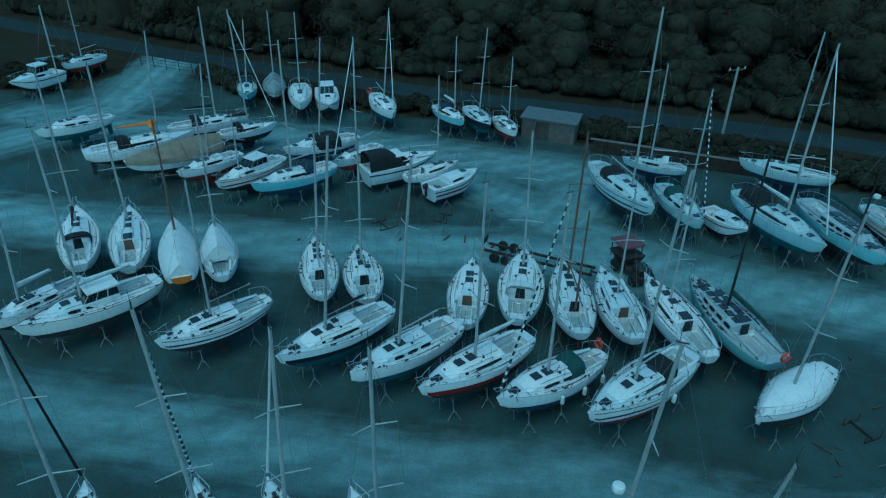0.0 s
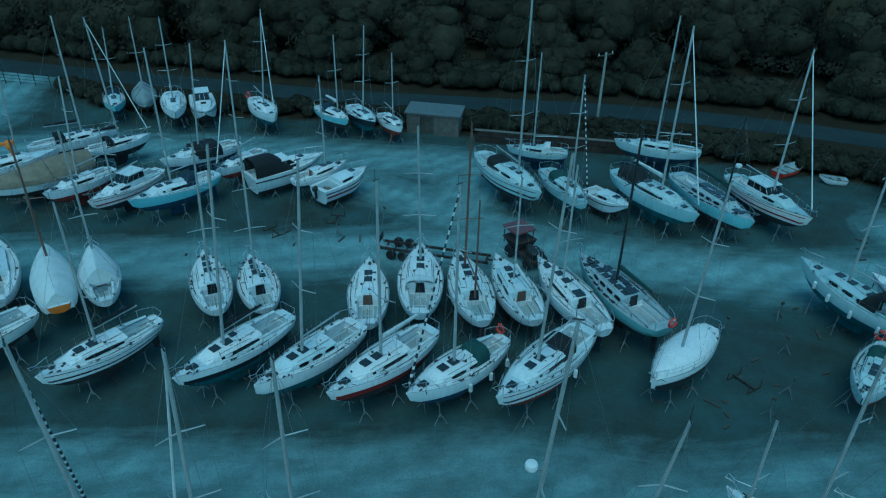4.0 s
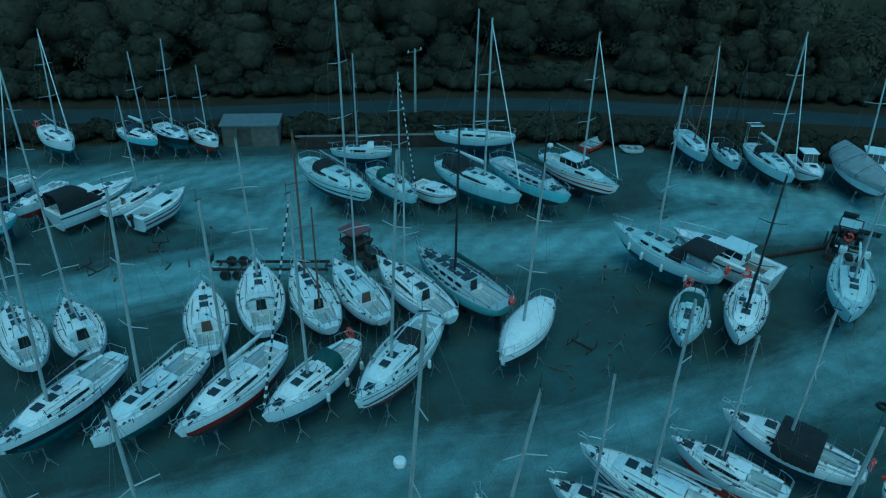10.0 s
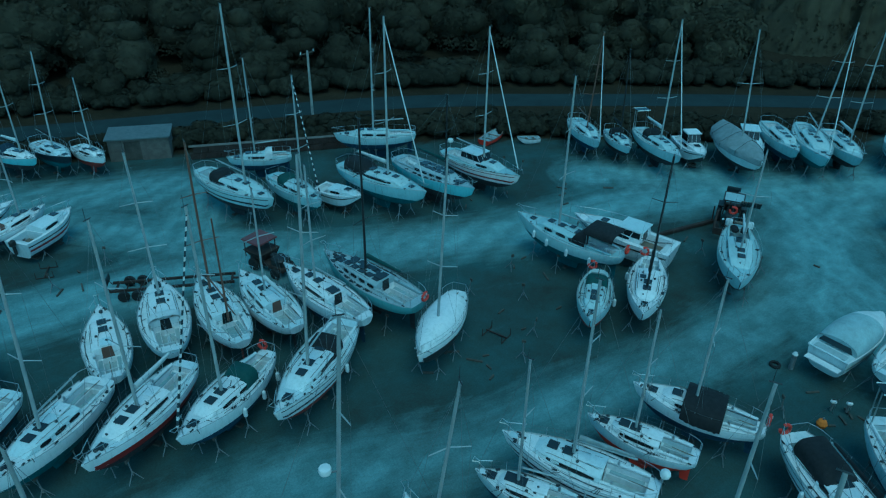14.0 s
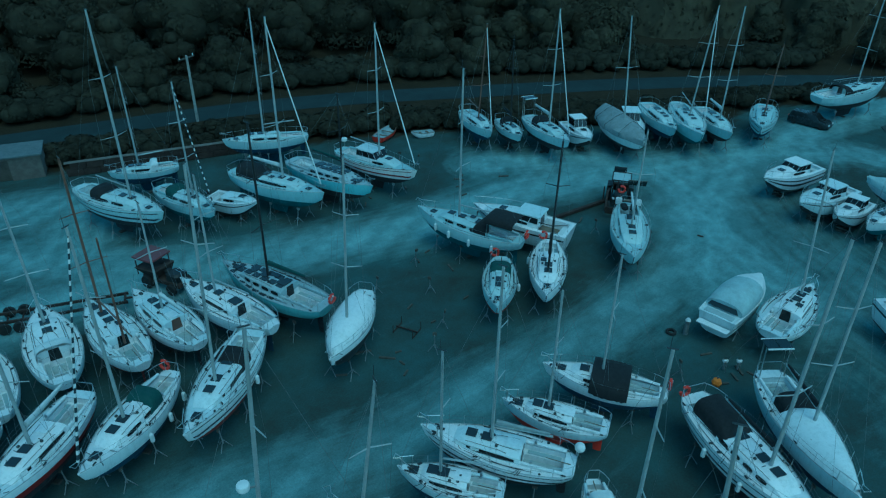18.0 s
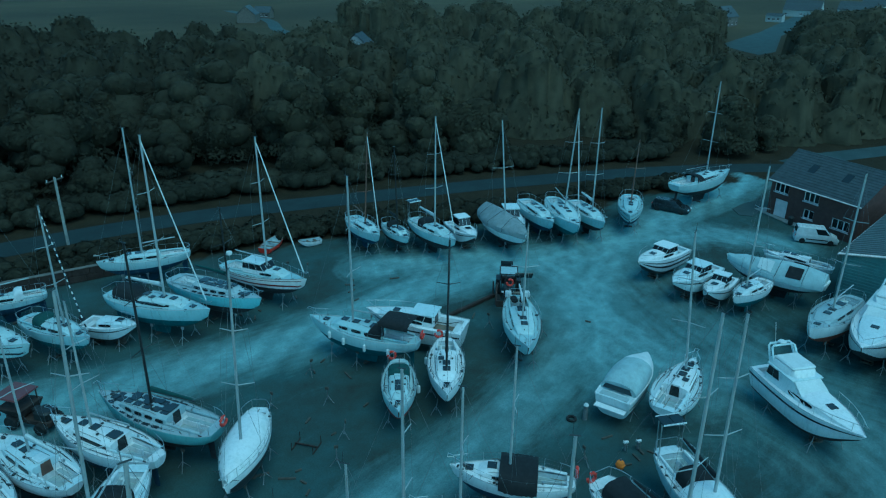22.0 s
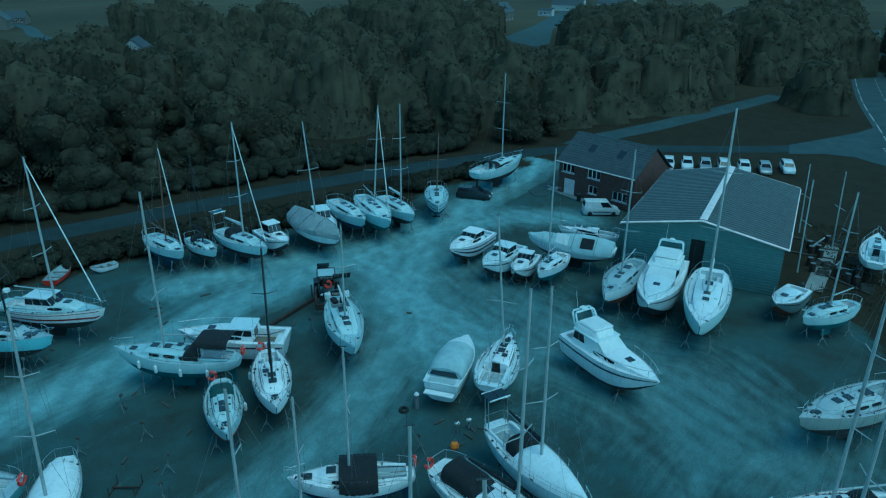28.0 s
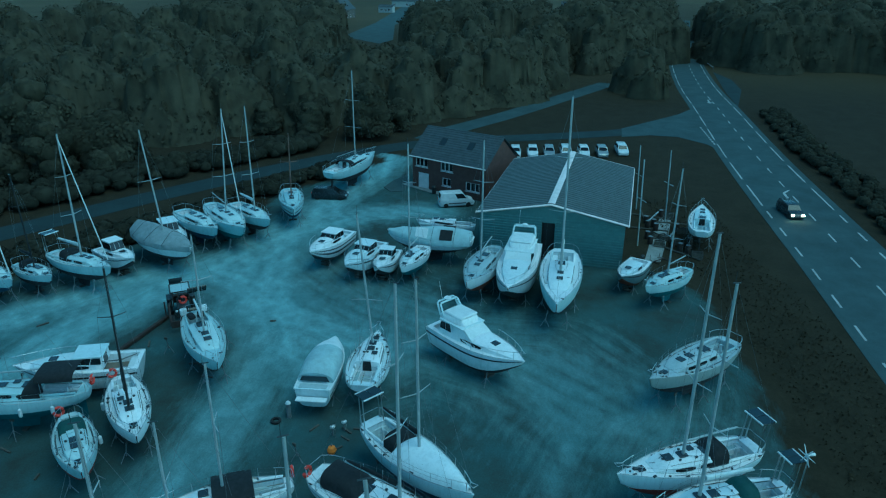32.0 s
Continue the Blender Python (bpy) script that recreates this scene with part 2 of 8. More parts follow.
# one asphalt in three strengths, much darker for the lane and lay-by
for name, k in (("asphalt", 0.88), ("side_asphalt", 0.85), ("dark_asphalt", 0.47)):
    m, b = blank(name, 0.9)
    b.inputs["Specular IOR Level"].default_value = 0.15
    a1 = ramp(m, noise_node(m, 0.25, 5, 0.7), [(0.3, shade((0.062, 0.08, 0.084), k)), (0.7, shade((0.10, 0.13, 0.134), k))])
    a2 = ramp(m, noise_node(m, 14, 4, 0.7), [(0.3, (0.7,)), (0.7, (1.0,))])
    link(m, mixed(m, 1.0, a1, a2, "MULTIPLY"), b.inputs["Base Color"])
    bumped(m, b, noise_node(m, 30, 4), 0.3, 0.01)

# ---------------------------------------------------------------- mesh helpers
class Geo:
    """Vertices and faces of one part."""

    def __init__(self):
        self.v, self.f = [], []

    def add(self, verts, faces):
        k = len(self.v)
        self.v += [tuple(p) for p in verts]
        self.f += [tuple(i + k for i in q) for q in faces]
        return self

    def loft(self, rings, closed=True, caps=True):
        n = len(rings[0])
        faces = []
        for i in range(len(rings) - 1):
            for j in range(n if closed else n - 1):
                a, c = i * n + j, i * n + (j + 1) % n
                faces.append((a, c, c + n, a + n))
        if caps and closed:
            faces.append(tuple(range(n))[::-1])
            k = (len(rings) - 1) * n
            faces.append(tuple(range(k, k + n)))
        return self.add([p for r in rings for p in r], faces)

    def tube(self, pts, r, n=6, r2=None, caps=True):
        pts = [Vector(p) for p in pts]
        rings = []
        for i, p in enumerate(pts):
            d = (pts[min(i + 1, len(pts) - 1)] - pts[max(i - 1, 0)]).normalized()
            a = d.orthogonal().normalized() if abs(d.z) > 0.99 else d.cross(Vector((0, 0, 1))).normalized()
            c = d.cross(a)
            k = r if r2 is None else r + (r2 - r) * i / (len(pts) - 1)
            rings.append([p + (a * math.cos(2 * math.pi * j / n) + c * math.sin(2 * math.pi * j / n)) * k for j in range(n)])
        return self.loft(rings, True, caps)

    def box(self, c, s, turn=0.0, cut=None):
        """A box with cut edges. c: the centre, s: the full size, turn: degrees about z."""
        cut = min(s) * 0.12 if cut is None else cut
        x, y, z = s[0] / 2, s[1] / 2, s[2] / 2
        q = cut
        rings = []
        for zz, k in ((-z, q), (-z + q, 0), (z - q, 0), (z, q)):
            X, Y = x - k, y - k
            rings.append([(X - q, -Y, zz), (X, -Y + q, zz), (X, Y - q, zz), (X - q, Y, zz), (-X + q, Y, zz), (-X, Y - q, zz), (-X, -Y + q, zz), (-X + q, -Y, zz)])
        t = radians(turn)
        ct, st = math.cos(t), math.sin(t)
        rings = [[(c[0] + a * ct - b * st, c[1] + a * st + b * ct, c[2] + h) for a, b, h in r] for r in rings]
        return self.loft(rings)

    def slab(self, a, b, c, d, thick):
        """A plate on the four corners, thickened along its normal."""
        P = [Vector(p) for p in (a, b, c, d)]
        n = (P[1] - P[0]).cross(P[3] - P[0]).normalized() * thick
        return self.loft([P, [p + n for p in P]])


def part(name, geo, material, parent=None, label="", sharp=35):
    me = bpy.data.meshes.new(name)
    me.from_pydata(geo.v, [], geo.f)
    me.materials.append(MATS[material])
    if sharp:
        me.shade_smooth()
        me.set_sharp_from_angle(angle=radians(sharp))
    me.validate()
    ob = new(name, me)
    if parent:
        ob.parent = parent
    return tagged(ob, label)


def shared(name, me, parent, at=None):
    ob = new(name, me)
    ob.parent = parent
    if at is not None:
        ob.matrix_basis = at
    return ob


def thing(name, at, label, category, group="", kind=""):
    ob = new(name)
    ob.matrix_world = at
    return tagged(ob, label, category, group, kind)


def lerp(a, b, t):
    return tuple(x + (y - x) * t for x, y in zip(a, b))


def patch(A, B, C, D, u0, u1, v0, v1, thick=0.02):
    """A pane on part of the face A (low left), B (low right), C (top right), D (top left)."""
    def at(u, v):
        return lerp(lerp(A, B, u), lerp(D, C, u), v)
    return Geo().slab(at(u0, v0), at(u1, v0), at(u1, v1), at(u0, v1), thick)

# ---------------------------------------------------------------- ground and roads
YARD = [(-90, -40), (-90, 70), (-54, 84), (-43, 84), (-40.5, 92), (-41, 102), (-30, 97), (-30, 90), (-22, 82), (-7, 77.5), (1, 75.5), (10, 71), (16.5, 68.5), (30, 61.8), (40.5, 57),
        (51, 51), (61, 43), (72, 36), (78, 31), (84, 31), (91, 26.5), (102, 20.5), (108, 23), (104, 15), (94, 14), (86, 2), (66, -11.5), (60.5, -16.8), (54, -17.6), (48, -17.4), (41, -17.9), (34.4, -17.4), (20, -17.5), (-10, -20)]
TRACKS = [
    (3.3, 0.68, [(-60, 36), (-22.0, 28.9), (-15.4, 27.7), (-9.0, 26.4), (-1.4, 24.9), (4.3, 24.0), (8.5, 23.4), (17, 20), (25, 19.5), (33, 18.5), (40, 18.5), (48, 20)]),
    (3.9, 0.92, [(-60, 56), (-40, 53), (-25, 49.5), (-10, 47), (3, 46.5), (14, 45), (24, 41), (34, 37.5), (45, 36), (56, 32), (70, 25), (84, 23), (95, 20.5), (106, 20)]),
    (3.4, 0.77, [(3, 60), (8, 55), (12, 50), (18, 45)]),
    (4.6, 0.77, [(-45, 76), (-32, 72), (-18, 71), (0, 66), (10, 63), (16, 60), (12, 52)]),
    (4.0, 0.87, [(48, 42), (56, 36), (60, 30), (57, 24), (50, 19), (45, 17)]),
    (5.4, 0.82, [(70, 26), (60, 24), (52, 22), (49, 16), (46, 11), (44, 14)]),
    (9.5, 0.44, [(66, 26), (58, 19), (53, 13), (49, 6), (46, -1), (41, -7)]),
    (2.2, 0.30, [(48, 14), (50, 4), (50, -4), (44, -8), (36, -4), (30, -2)]),
    (5.0, 0.85, [(-36, 98), (-36, 90), (-36, 82), (-38, 74), (-46, 66)]),
    (4.0, 0.77, [(70, 25), (78, 18), (80, 10)]),
]


def inside(px, py, poly):
    hit = np.zeros(px.shape, bool)
    for (x0, y0), (x1, y1) in zip(poly, poly[1:] + poly[:1]):
        c = (y0 > py) != (y1 > py)
        hit ^= c & (px < (x1 - x0) * (py - y0) / ((y1 - y0) or 1e-9) + x0)
    return hit


def near_line(px, py, pts):
    d = np.full(px.shape, 1e9)
    for (x0, y0), (x1, y1) in zip(pts, pts[1:]):
        k = np.clip(((px - x0) * (x1 - x0) + (py - y0) * (y1 - y0)) / ((x1 - x0) ** 2 + (y1 - y0) ** 2), 0, 1)
        d = np.minimum(d, np.hypot(px - x0 - k * (x1 - x0), py - y0 - k * (y1 - y0)))
    return d


def build_ground():
    xs = np.concatenate([np.linspace(-3000, -140, 16), np.arange(-130, 150, 1.0), np.linspace(155, 4000, 40)])
    ys = np.concatenate([np.linspace(-3000, -80, 16), np.arange(-75, 115, 1.0), np.linspace(120, 4000, 40)])
    X, Y = np.meshgrid(xs, ys)
    nx, ny = len(xs), len(ys)
    Z = np.zeros_like(X)
    verts = np.stack([X, Y, Z], -1).reshape(-1, 3)
    i = np.arange(nx * ny).reshape(ny, nx)
    faces = np.stack([i[:-1, :-1], i[:-1, 1:], i[1:, 1:], i[1:, :-1]], -1).reshape(-1, 4)
    me = bpy.data.meshes.new("ground")
    me.from_pydata(verts.tolist(), [], faces.tolist())
    d = near_line(X, Y, YARD + YARD[:1])
    gravel = np.where(inside(X, Y, YARD), np.clip(0.5 + d / 6, 0, 1), np.clip(0.5 - d / 5, 0, 1))
    dust = np.zeros_like(X)
    rut_at = np.full(X.shape, 1e9)
    for w, k, pts in TRACKS:
        dd = near_line(X, Y, pts)
        rut_at = np.minimum(rut_at, dd)
        rut = 0.82 + 0.18 * np.cos(dd * 3.6)
        dust = np.maximum(dust, k * np.clip(1.25 - dd / w, 0, 1) * rut)
    far = np.hypot(X, Y)
    field = np.clip((far - 230) / 30, 0, 1) * np.where(np.sin(X * 0.013 + Y * 0.021) > -0.3, 1.0, 0.35)
    for name, a in (("gravel", gravel), ("dust", dust), ("rut", np.minimum(rut_at, 60)), ("field", field)):
        me.attributes.new(name, "FLOAT", "POINT").data.foreach_set("value", a.reshape(-1).astype(np.float32))
    me.materials.append(MATS["ground_surface"])
    return tagged(new("ground", me), "gravel yard with pale wheel tracks, running into rough grass", "ground", kind="structure")


build_ground()


def ribbon(name, pts, width, z, material, label="", parent=None, kind="structure", category="road"):
    """A strip along a line of points; each width may differ."""
    g = Geo()
    P = [Vector((*p, z)) for p in pts]
    ws = width if isinstance(width, (list, tuple)) else [width] * len(P)
    rows = []
    for i, p in enumerate(P):
        d = (P[min(i + 1, len(P) - 1)] - P[max(i - 1, 0)]).normalized()
        n = Vector((-d.y, d.x, 0)) * ws[i] / 2
        rows.append([p + n, p - n])
    low = [[q + Vector((0, 0, -0.06)) for q in r] for r in rows]
    g.loft([[r[0], r[1], l[1], l[0]] for r, l in zip(rows, low)])
    ob = part(name, g, material, parent, label, 0)
    return tagged(ob, "", category, "", kind) if not parent else ob


def smooth_line(pts, n=6):
    out = []
    for i in range(len(pts) - 1):
        p0, p1, p2, p3 = pts[max(i - 1, 0)], pts[i], pts[i + 1], pts[min(i + 2, len(pts) - 1)]
        for j in range(n):
            t = j / n
            out.append(tuple(0.5 * (2 * b + (c - a) * t + (2 * a - 5 * b + 4 * c - d) * t * t + (3 * b - a - 3 * c + d) * t ** 3) for a, b, c, d in zip(p0, p1, p2, p3)))
    return out + [pts[-1]]


LANE = [(-120, 150), (-75, 122), (-47.7, 107), (-32, 99), (-11, 90), (3, 84), (20, 78.5), (37, 73), (50, 67), (63, 58.8), (80, 47.5), (95, 36), (105, 27), (113, 18), (118, 8), (122, -4), (127, -17), (133, -27), (138, -33)]
lane = ribbon("lane", smooth_line(LANE), 4.6, 0.03, "dark_asphalt", "narrow grey asphalt lane behind the yard")
ribbon("side_lane", smooth_line([(117, 16), (125, 12.5), (140, 3), (165, -11), (185, -22)]), 5.0, 0.026, "side_asphalt", "grey asphalt side lane leading to the main road")
ROAD = [(-60, -24.5), (20, -31.0), (46, -32.4), (67, -33.9), (90, -35.3), (115.5, -37.2), (150, -40.6), (187, -44.2), (240, -52), (330, -68), (420, -86)]
ribbon("main_road", smooth_line(ROAD), 10.4, 0.034, "asphalt", "two-lane asphalt main road with white markings")


def flat(name, pts, z, material, label, category="road"):
    """A thin flat area with the given outline."""
    P = [(x, y, z) for x, y in pts]
    g = Geo().loft([[(x, y, z - 0.06) for x, y in pts], P])
    return tagged(part(name, g, material, None, label, 0), "", category, "", "structure")


flat("junction_mouth", [(130.8, -18.7), (137.8, -24.9), (146.0, -31.9), (152.0, -35.6), (159.6, -38.4), (140.1, -37.4), (123.3, -36.1), (107.4, -33.8), (114.3, -33.3), (120.2, -31.6), (125.2, -27.8), (125.9, -23.1), (123.8, -17.9)], 0.038, "side_asphalt", "flared asphalt mouth of the lane at the main road")
flat("lay_by", [(210.6, -54.1), (195.9, -55.4), (179.2, -53.4), (156.1, -46.4), (174.4, -48.5)], 0.029, "dark_asphalt", "worn lay-by on the verge of the main road")
flat("far_yard", [(296.8, 75.8), (279.2, 62.7), (270.6, 55.2), (285.2, 52.5), (357.4, 64.7), (495.0, 70.7), (516.3, 87.9), (430.3, 81.6), (371.8, 77.2)], 0.05, "side_asphalt", "pale drive and forecourt between far houses")



def along(pts, dist):
    for a, c in zip(pts, pts[1:]):
        d = math.hypot(c[0] - a[0], c[1] - a[1])
        if dist <= d:
            t = dist / d
            return (a[0] + (c[0] - a[0]) * t, a[1] + (c[1] - a[1]) * t), ((c[0] - a[0]) / d, (c[1] - a[1]) / d)
        dist -= d
    return pts[-1], (1, 0)


def dashes(name, off, start, stop, step, length, width, label):
    line = smooth_line(ROAD)
    s = start
    while s < stop:
        (x, y), (dx, dy) = along(line, s)
        nx, ny = -dy, dx
        a = (x + nx * off - dx * length / 2, y + ny * off - dy * length / 2)
        c = (x + nx * off + dx * length / 2, y + ny * off + dy * length / 2)
        tagged(ribbon(name, [a, c], width, 0.052, "road_paint", label, None, "structure", "road marking"), "", "", "white road markings")
        s += step


for off in (4.2, -4.2):
    dashes("edge_dash", off, 60, 146, 6.0, 2.6, 0.2, "worn white edge dash on the main road")
    dashes("edge_line", off, 152, 330, 12.0, 9.0, 0.2, "long worn white edge dash on the main road")
dashes("centre_dash", -0.7, 60, 330, 7.0, 2.6, 0.18, "worn white centre dash on the main road")
for x, y in ((92.6, -35.6), (163.0, -42.0)):
    tagged(ribbon("turn_arrow", [(x - 2.2, y + 0.5), (x + 0.6, y + 0.2), (x + 2.0, y - 0.9)], [0.35, 0.3, 0.25], 0.053, "road_paint", "worn white turn arrow on the main road", None, "structure", "road marking"), "", "", "white road markings")
    tagged(ribbon("arrow_head", [(x - 2.2, y + 0.5), (x - 3.6, y + 0.75)], [1.1, 0.05], 0.053, "road_paint", "worn white arrow head on the main road", None, "structure", "road marking"), "", "", "white road markings")
for i in range(9):
    x, y = 133.4 - i * 1.6, -33.6 + i * 0.08
    tagged(ribbon("give_way_dash", [(x - 0.45, y), (x + 0.45, y)], 0.25, 0.053, "road_paint", "short white give-way dash at the junction", None, "structure", "road marking"), "", "", "white road markings")

# ---------------------------------------------------------------- buildings
def local(ax, ay, bx, by):
    """A frame with its x axis along the wall from a to b."""
    return Matrix.Translation((ax, ay, 0)) @ Matrix.Rotation(math.atan2(by - ay, bx - ax), 4, "Z")


def wall_with_holes(length, height, thick, holes, x0=0.0, y0=0.0, flip=False):
    """A wall along x with rectangular openings (a, b, low, high) that go through it."""
    xs = sorted({0.0, length, *(h[0] for h in holes), *(h[1] for h in holes)})
    zs = sorted({0.0, height, *(h[2] for h in holes), *(h[3] for h in holes)})
    nx, nz = len(xs) - 1, len(zs) - 1
    solid = {(i, j) for i in range(nx) for j in range(nz)
             if not any(a < (xs[i] + xs[i + 1]) / 2 < b and c < (zs[j] + zs[j + 1]) / 2 < d for a, b, c, d in holes)}

    def k(i, j, back):
        return (j * (nx + 1) + i) * 2 + back
    verts = [(x0 + x, y0 + y, z) for z in zs for x in xs for y in (0.0, thick)]
    faces = []
    for i, j in solid:
        faces.append((k(i, j, 0), k(i + 1, j, 0), k(i + 1, j + 1, 0), k(i, j + 1, 0)))
        faces.append((k(i, j, 1), k(i, j + 1, 1), k(i + 1, j + 1, 1), k(i + 1, j, 1)))
        for di, dj, a, b in ((-1, 0, (i, j + 1), (i, j)), (1, 0, (i + 1, j), (i + 1, j + 1)), (0, -1, (i, j), (i + 1, j)), (0, 1, (i + 1, j + 1), (i, j + 1))):
            if (i + di, j + dj) not in solid:
                faces.append((k(*a, 0), k(*a, 1), k(*b, 1), k(*b, 0)))
    return Geo().add(verts, faces)


def window_in(parent, a, b, lo, hi, y, bars=2, name="window"):
    w = part(name, Geo().box(((a + b) / 2, y, lo - 0.05), (b - a + 0.16, 0.22, 0.08)), "white_trim", parent)
    g = Geo()
    for z in (lo + 0.04, hi - 0.04):
        g.box(((a + b) / 2, y + 0.08, z), (b - a, 0.08, 0.12), 0, 0.01)
    for i in range(bars + 1):
        x = a + 0.04 + (b - a - 0.08) * i / bars
        g.box((x, y + 0.08, (lo + hi) / 2), (0.11, 0.08, hi - lo), 0, 0.01)
    part("window_frame", g, "white_trim", w)
    for i in range(bars):
        x0, x1 = a + (b - a) * i / bars, a + (b - a) * (i + 1) / bars
        part("pane", Geo().box(((x0 + x1) / 2, y + 0.1, (lo + hi) / 2), (x1 - x0 - 0.06, 0.02, hi - lo - 0.1), 0, 0.002), "tinted_window", w)
    return w


def boat_shed():
    W, D, E, R = 14.5, 20.6, 4.8, 6.2
    m = local(67.0, 3.7, 64.7, -10.6)
    shed = thing("boat_shed", m, "large grey-green corrugated boat shed with white trim", "shed", "", "")
    # front wall with a dark door opening, gable above
    part("front_wall", wall_with_holes(W, E, 0.15, [(6.4, 7.7, 0.0, 4.2)]), "wall_sheet", shed)
    for y in (0.0, D - 0.15):
        tri = [(0, y, E), (W, y, E), (W / 2, y, R)]
        part("gable", Geo().loft([tri, [(p[0], p[1] + 0.15, p[2]) for p in tri]]), "wall_sheet", shed)
    part("side_wall", Geo().box((0.075, D / 2, E / 2), (0.15, D, E), 0, 0.001), "wall_sheet", shed)
    part("side_wall", Geo().box((W - 0.075, D / 2, E / 2), (0.15, D, E), 0, 0.001), "wall_sheet", shed)
    part("back_wall", Geo().box((W / 2, D - 0.07, E / 2), (W, 0.14, E), 0, 0.001), "wall_sheet", shed)
    # flat black sheet stands in for the shaded interior behind the opening
    part("sliding_door", Geo().box((7.05, 0.35, 2.1), (1.25, 0.06, 4.1)), "black_plastic", shed, "black sheet for the dark inside of the open doorway")
    # profiled wall sheets
    for i in range(0, 18):
        z = 0.12 + i * 0.28
        for a, c in ((0.0, 6.38), (7.72, W)):
            if z < E - 0.05:
                part("cladding_rib", Geo().box(((a + c) / 2, -0.022, z), (c - a, 0.06, 0.13), 0, 0.02), "wall_sheet", shed)
    # roof: two slopes with corrugations
    n = 34
    for side in (0, 1):
        g = Geo()
        rows = []
        pitch = (D + 0.7) / n
        for i in range(n):
            for f, up in ((0.0, 0.0), (0.55, 0.0), (0.62, 0.15), (0.93, 0.15)):
                y = -0.35 + pitch * (i + f)
                e = (-0.3 if side == 0 else W + 0.3, y, E - 0.06 + up)
                r = (W / 2, y, R + 0.02 + up)
                rows.append([e, r] if side else [r, e])
        g.loft(rows, False, False)
        part("roof_slope", g, "roof_sheet", shed, "dark corrugated roof sheets", 0)
    for side in (-1, 1):
        g = Geo()
        a, c = (W / 2, -0.36, R + 0.21), (W / 2 + side * 0.34, -0.36, R + 0.15)
        g.slab(a, c, (c[0], D + 0.36, c[2]), (a[0], D + 0.36, a[2]), 0.03 * (1 if side > 0 else -1))
        part("ridge_cap", g, "white_trim", shed, "pale ridge capping")
        for y in (-0.42, D + 0.36):
            e = (W / 2 + side * (W / 2 + 0.3), y, E + 0.0)
            part("verge_board", Geo().tube([(W / 2, y, R + 0.06), e], 0.11, 4), "white_trim", shed)
        x = W / 2 + side * (W / 2 + 0.32)
        part("gutter", Geo().tube([(x, -0.4, E - 0.08), (x, D + 0.4, E - 0.08)], 0.08, 6), "white_trim", shed)
    return shed


def gable_house(name, m, W, D, E, R, wall, roof, label, openings, category="house", detailed=True, doors=()):
    """A pitched-roof house: front wall along x, ridge along x."""
    house = thing(name, m, label, category)
    part("front_wall", wall_with_holes(W, E, 0.3, [o[:4] for o in openings] + list(doors)), wall, house)
    part("back_wall", Geo().box((W / 2, D - 0.15, E / 2), (W, 0.3, E), 0, 0.001), wall, house)
    for x in (0.15, W - 0.15):
        g = Geo()
        pent = [(x - 0.15, 0.3, 0), (x - 0.15, D - 0.3, 0), (x - 0.15, D - 0.3, E), (x - 0.15, D / 2, R - 0.15), (x - 0.15, 0.3, E)]
        g.loft([pent, [(p[0] + 0.3, p[1], p[2]) for p in pent]])
        part("gable_wall", g, wall, house)
    for o in openings:
        window_in(house, *o[:4], 0.06, o[4] if len(o) > 4 else 2)
    for d in doors:
        part("door", Geo().box(((d[0] + d[1]) / 2, 0.15, (d[2] + d[3]) / 2), (d[1] - d[0] - 0.02, 0.06, d[3] - d[2] - 0.02)), "white_trim", house)
    for s in (0, 1):
        courses = 14 if detailed else 4
        run = math.hypot(D / 2 + 0.4, R - E)
        for i in range(courses):
            k0, k1 = i / courses, (i + 1.06) / courses
            y0 = -0.4 + (D / 2 + 0.4) * k0
            y1 = min(D / 2, -0.4 + (D / 2 + 0.4) * k1)
            z0, z1 = E - 0.2 + (R - E + 0.2) * k0 + 0.06, E - 0.2 + (R - E + 0.2) * min(1, k1)
            if s:
                y0, y1 = D - y0, D - y1
            a, b_, c, d = (-0.25, y0, z0), (W + 0.25, y0, z0), (W + 0.25, y1, z1), (-0.25, y1, z1)
            part("slate_course", Geo().slab(a, b_, c, d, 0.05 if not s else -0.05), roof, house)
    part("ridge_tile", Geo().tube([(-0.25, D / 2, R + 0.04), (W + 0.25, D / 2, R + 0.04)], 0.11, 6), roof, house)
    return house


boat_shed()
office = gable_house("boatyard_office", local(89.9, 14.2, 84.2, 4.0), 11.7, 7.6, 4.5, 7.6, "brick_wall", "slate", "dark brick two-storey office with a slate roof and white windows",
            [(0.5, 2.5, 3.0, 4.2, 3), (4.6, 6.6, 3.0, 4.2, 3), (8.6, 10.8, 1.0, 2.2, 3), (4.9, 6.3, 1.0, 2.1, 2)], doors=[(0.9, 2.7, 0.0, 2.2)])
for x in (3.2, 7.6):
    part("roof_light", Geo().slab((x, 1.6, 5.93), (x + 0.9, 1.6, 5.93), (x + 0.9, 2.5, 6.68), (x, 2.5, 6.68), 0.05), "clear_hatch", office)
part("eaves_gutter", Geo().tube([(-0.2, -0.45, 4.36), (11.9, -0.45, 4.36)], 0.07, 6), "white_trim", office)

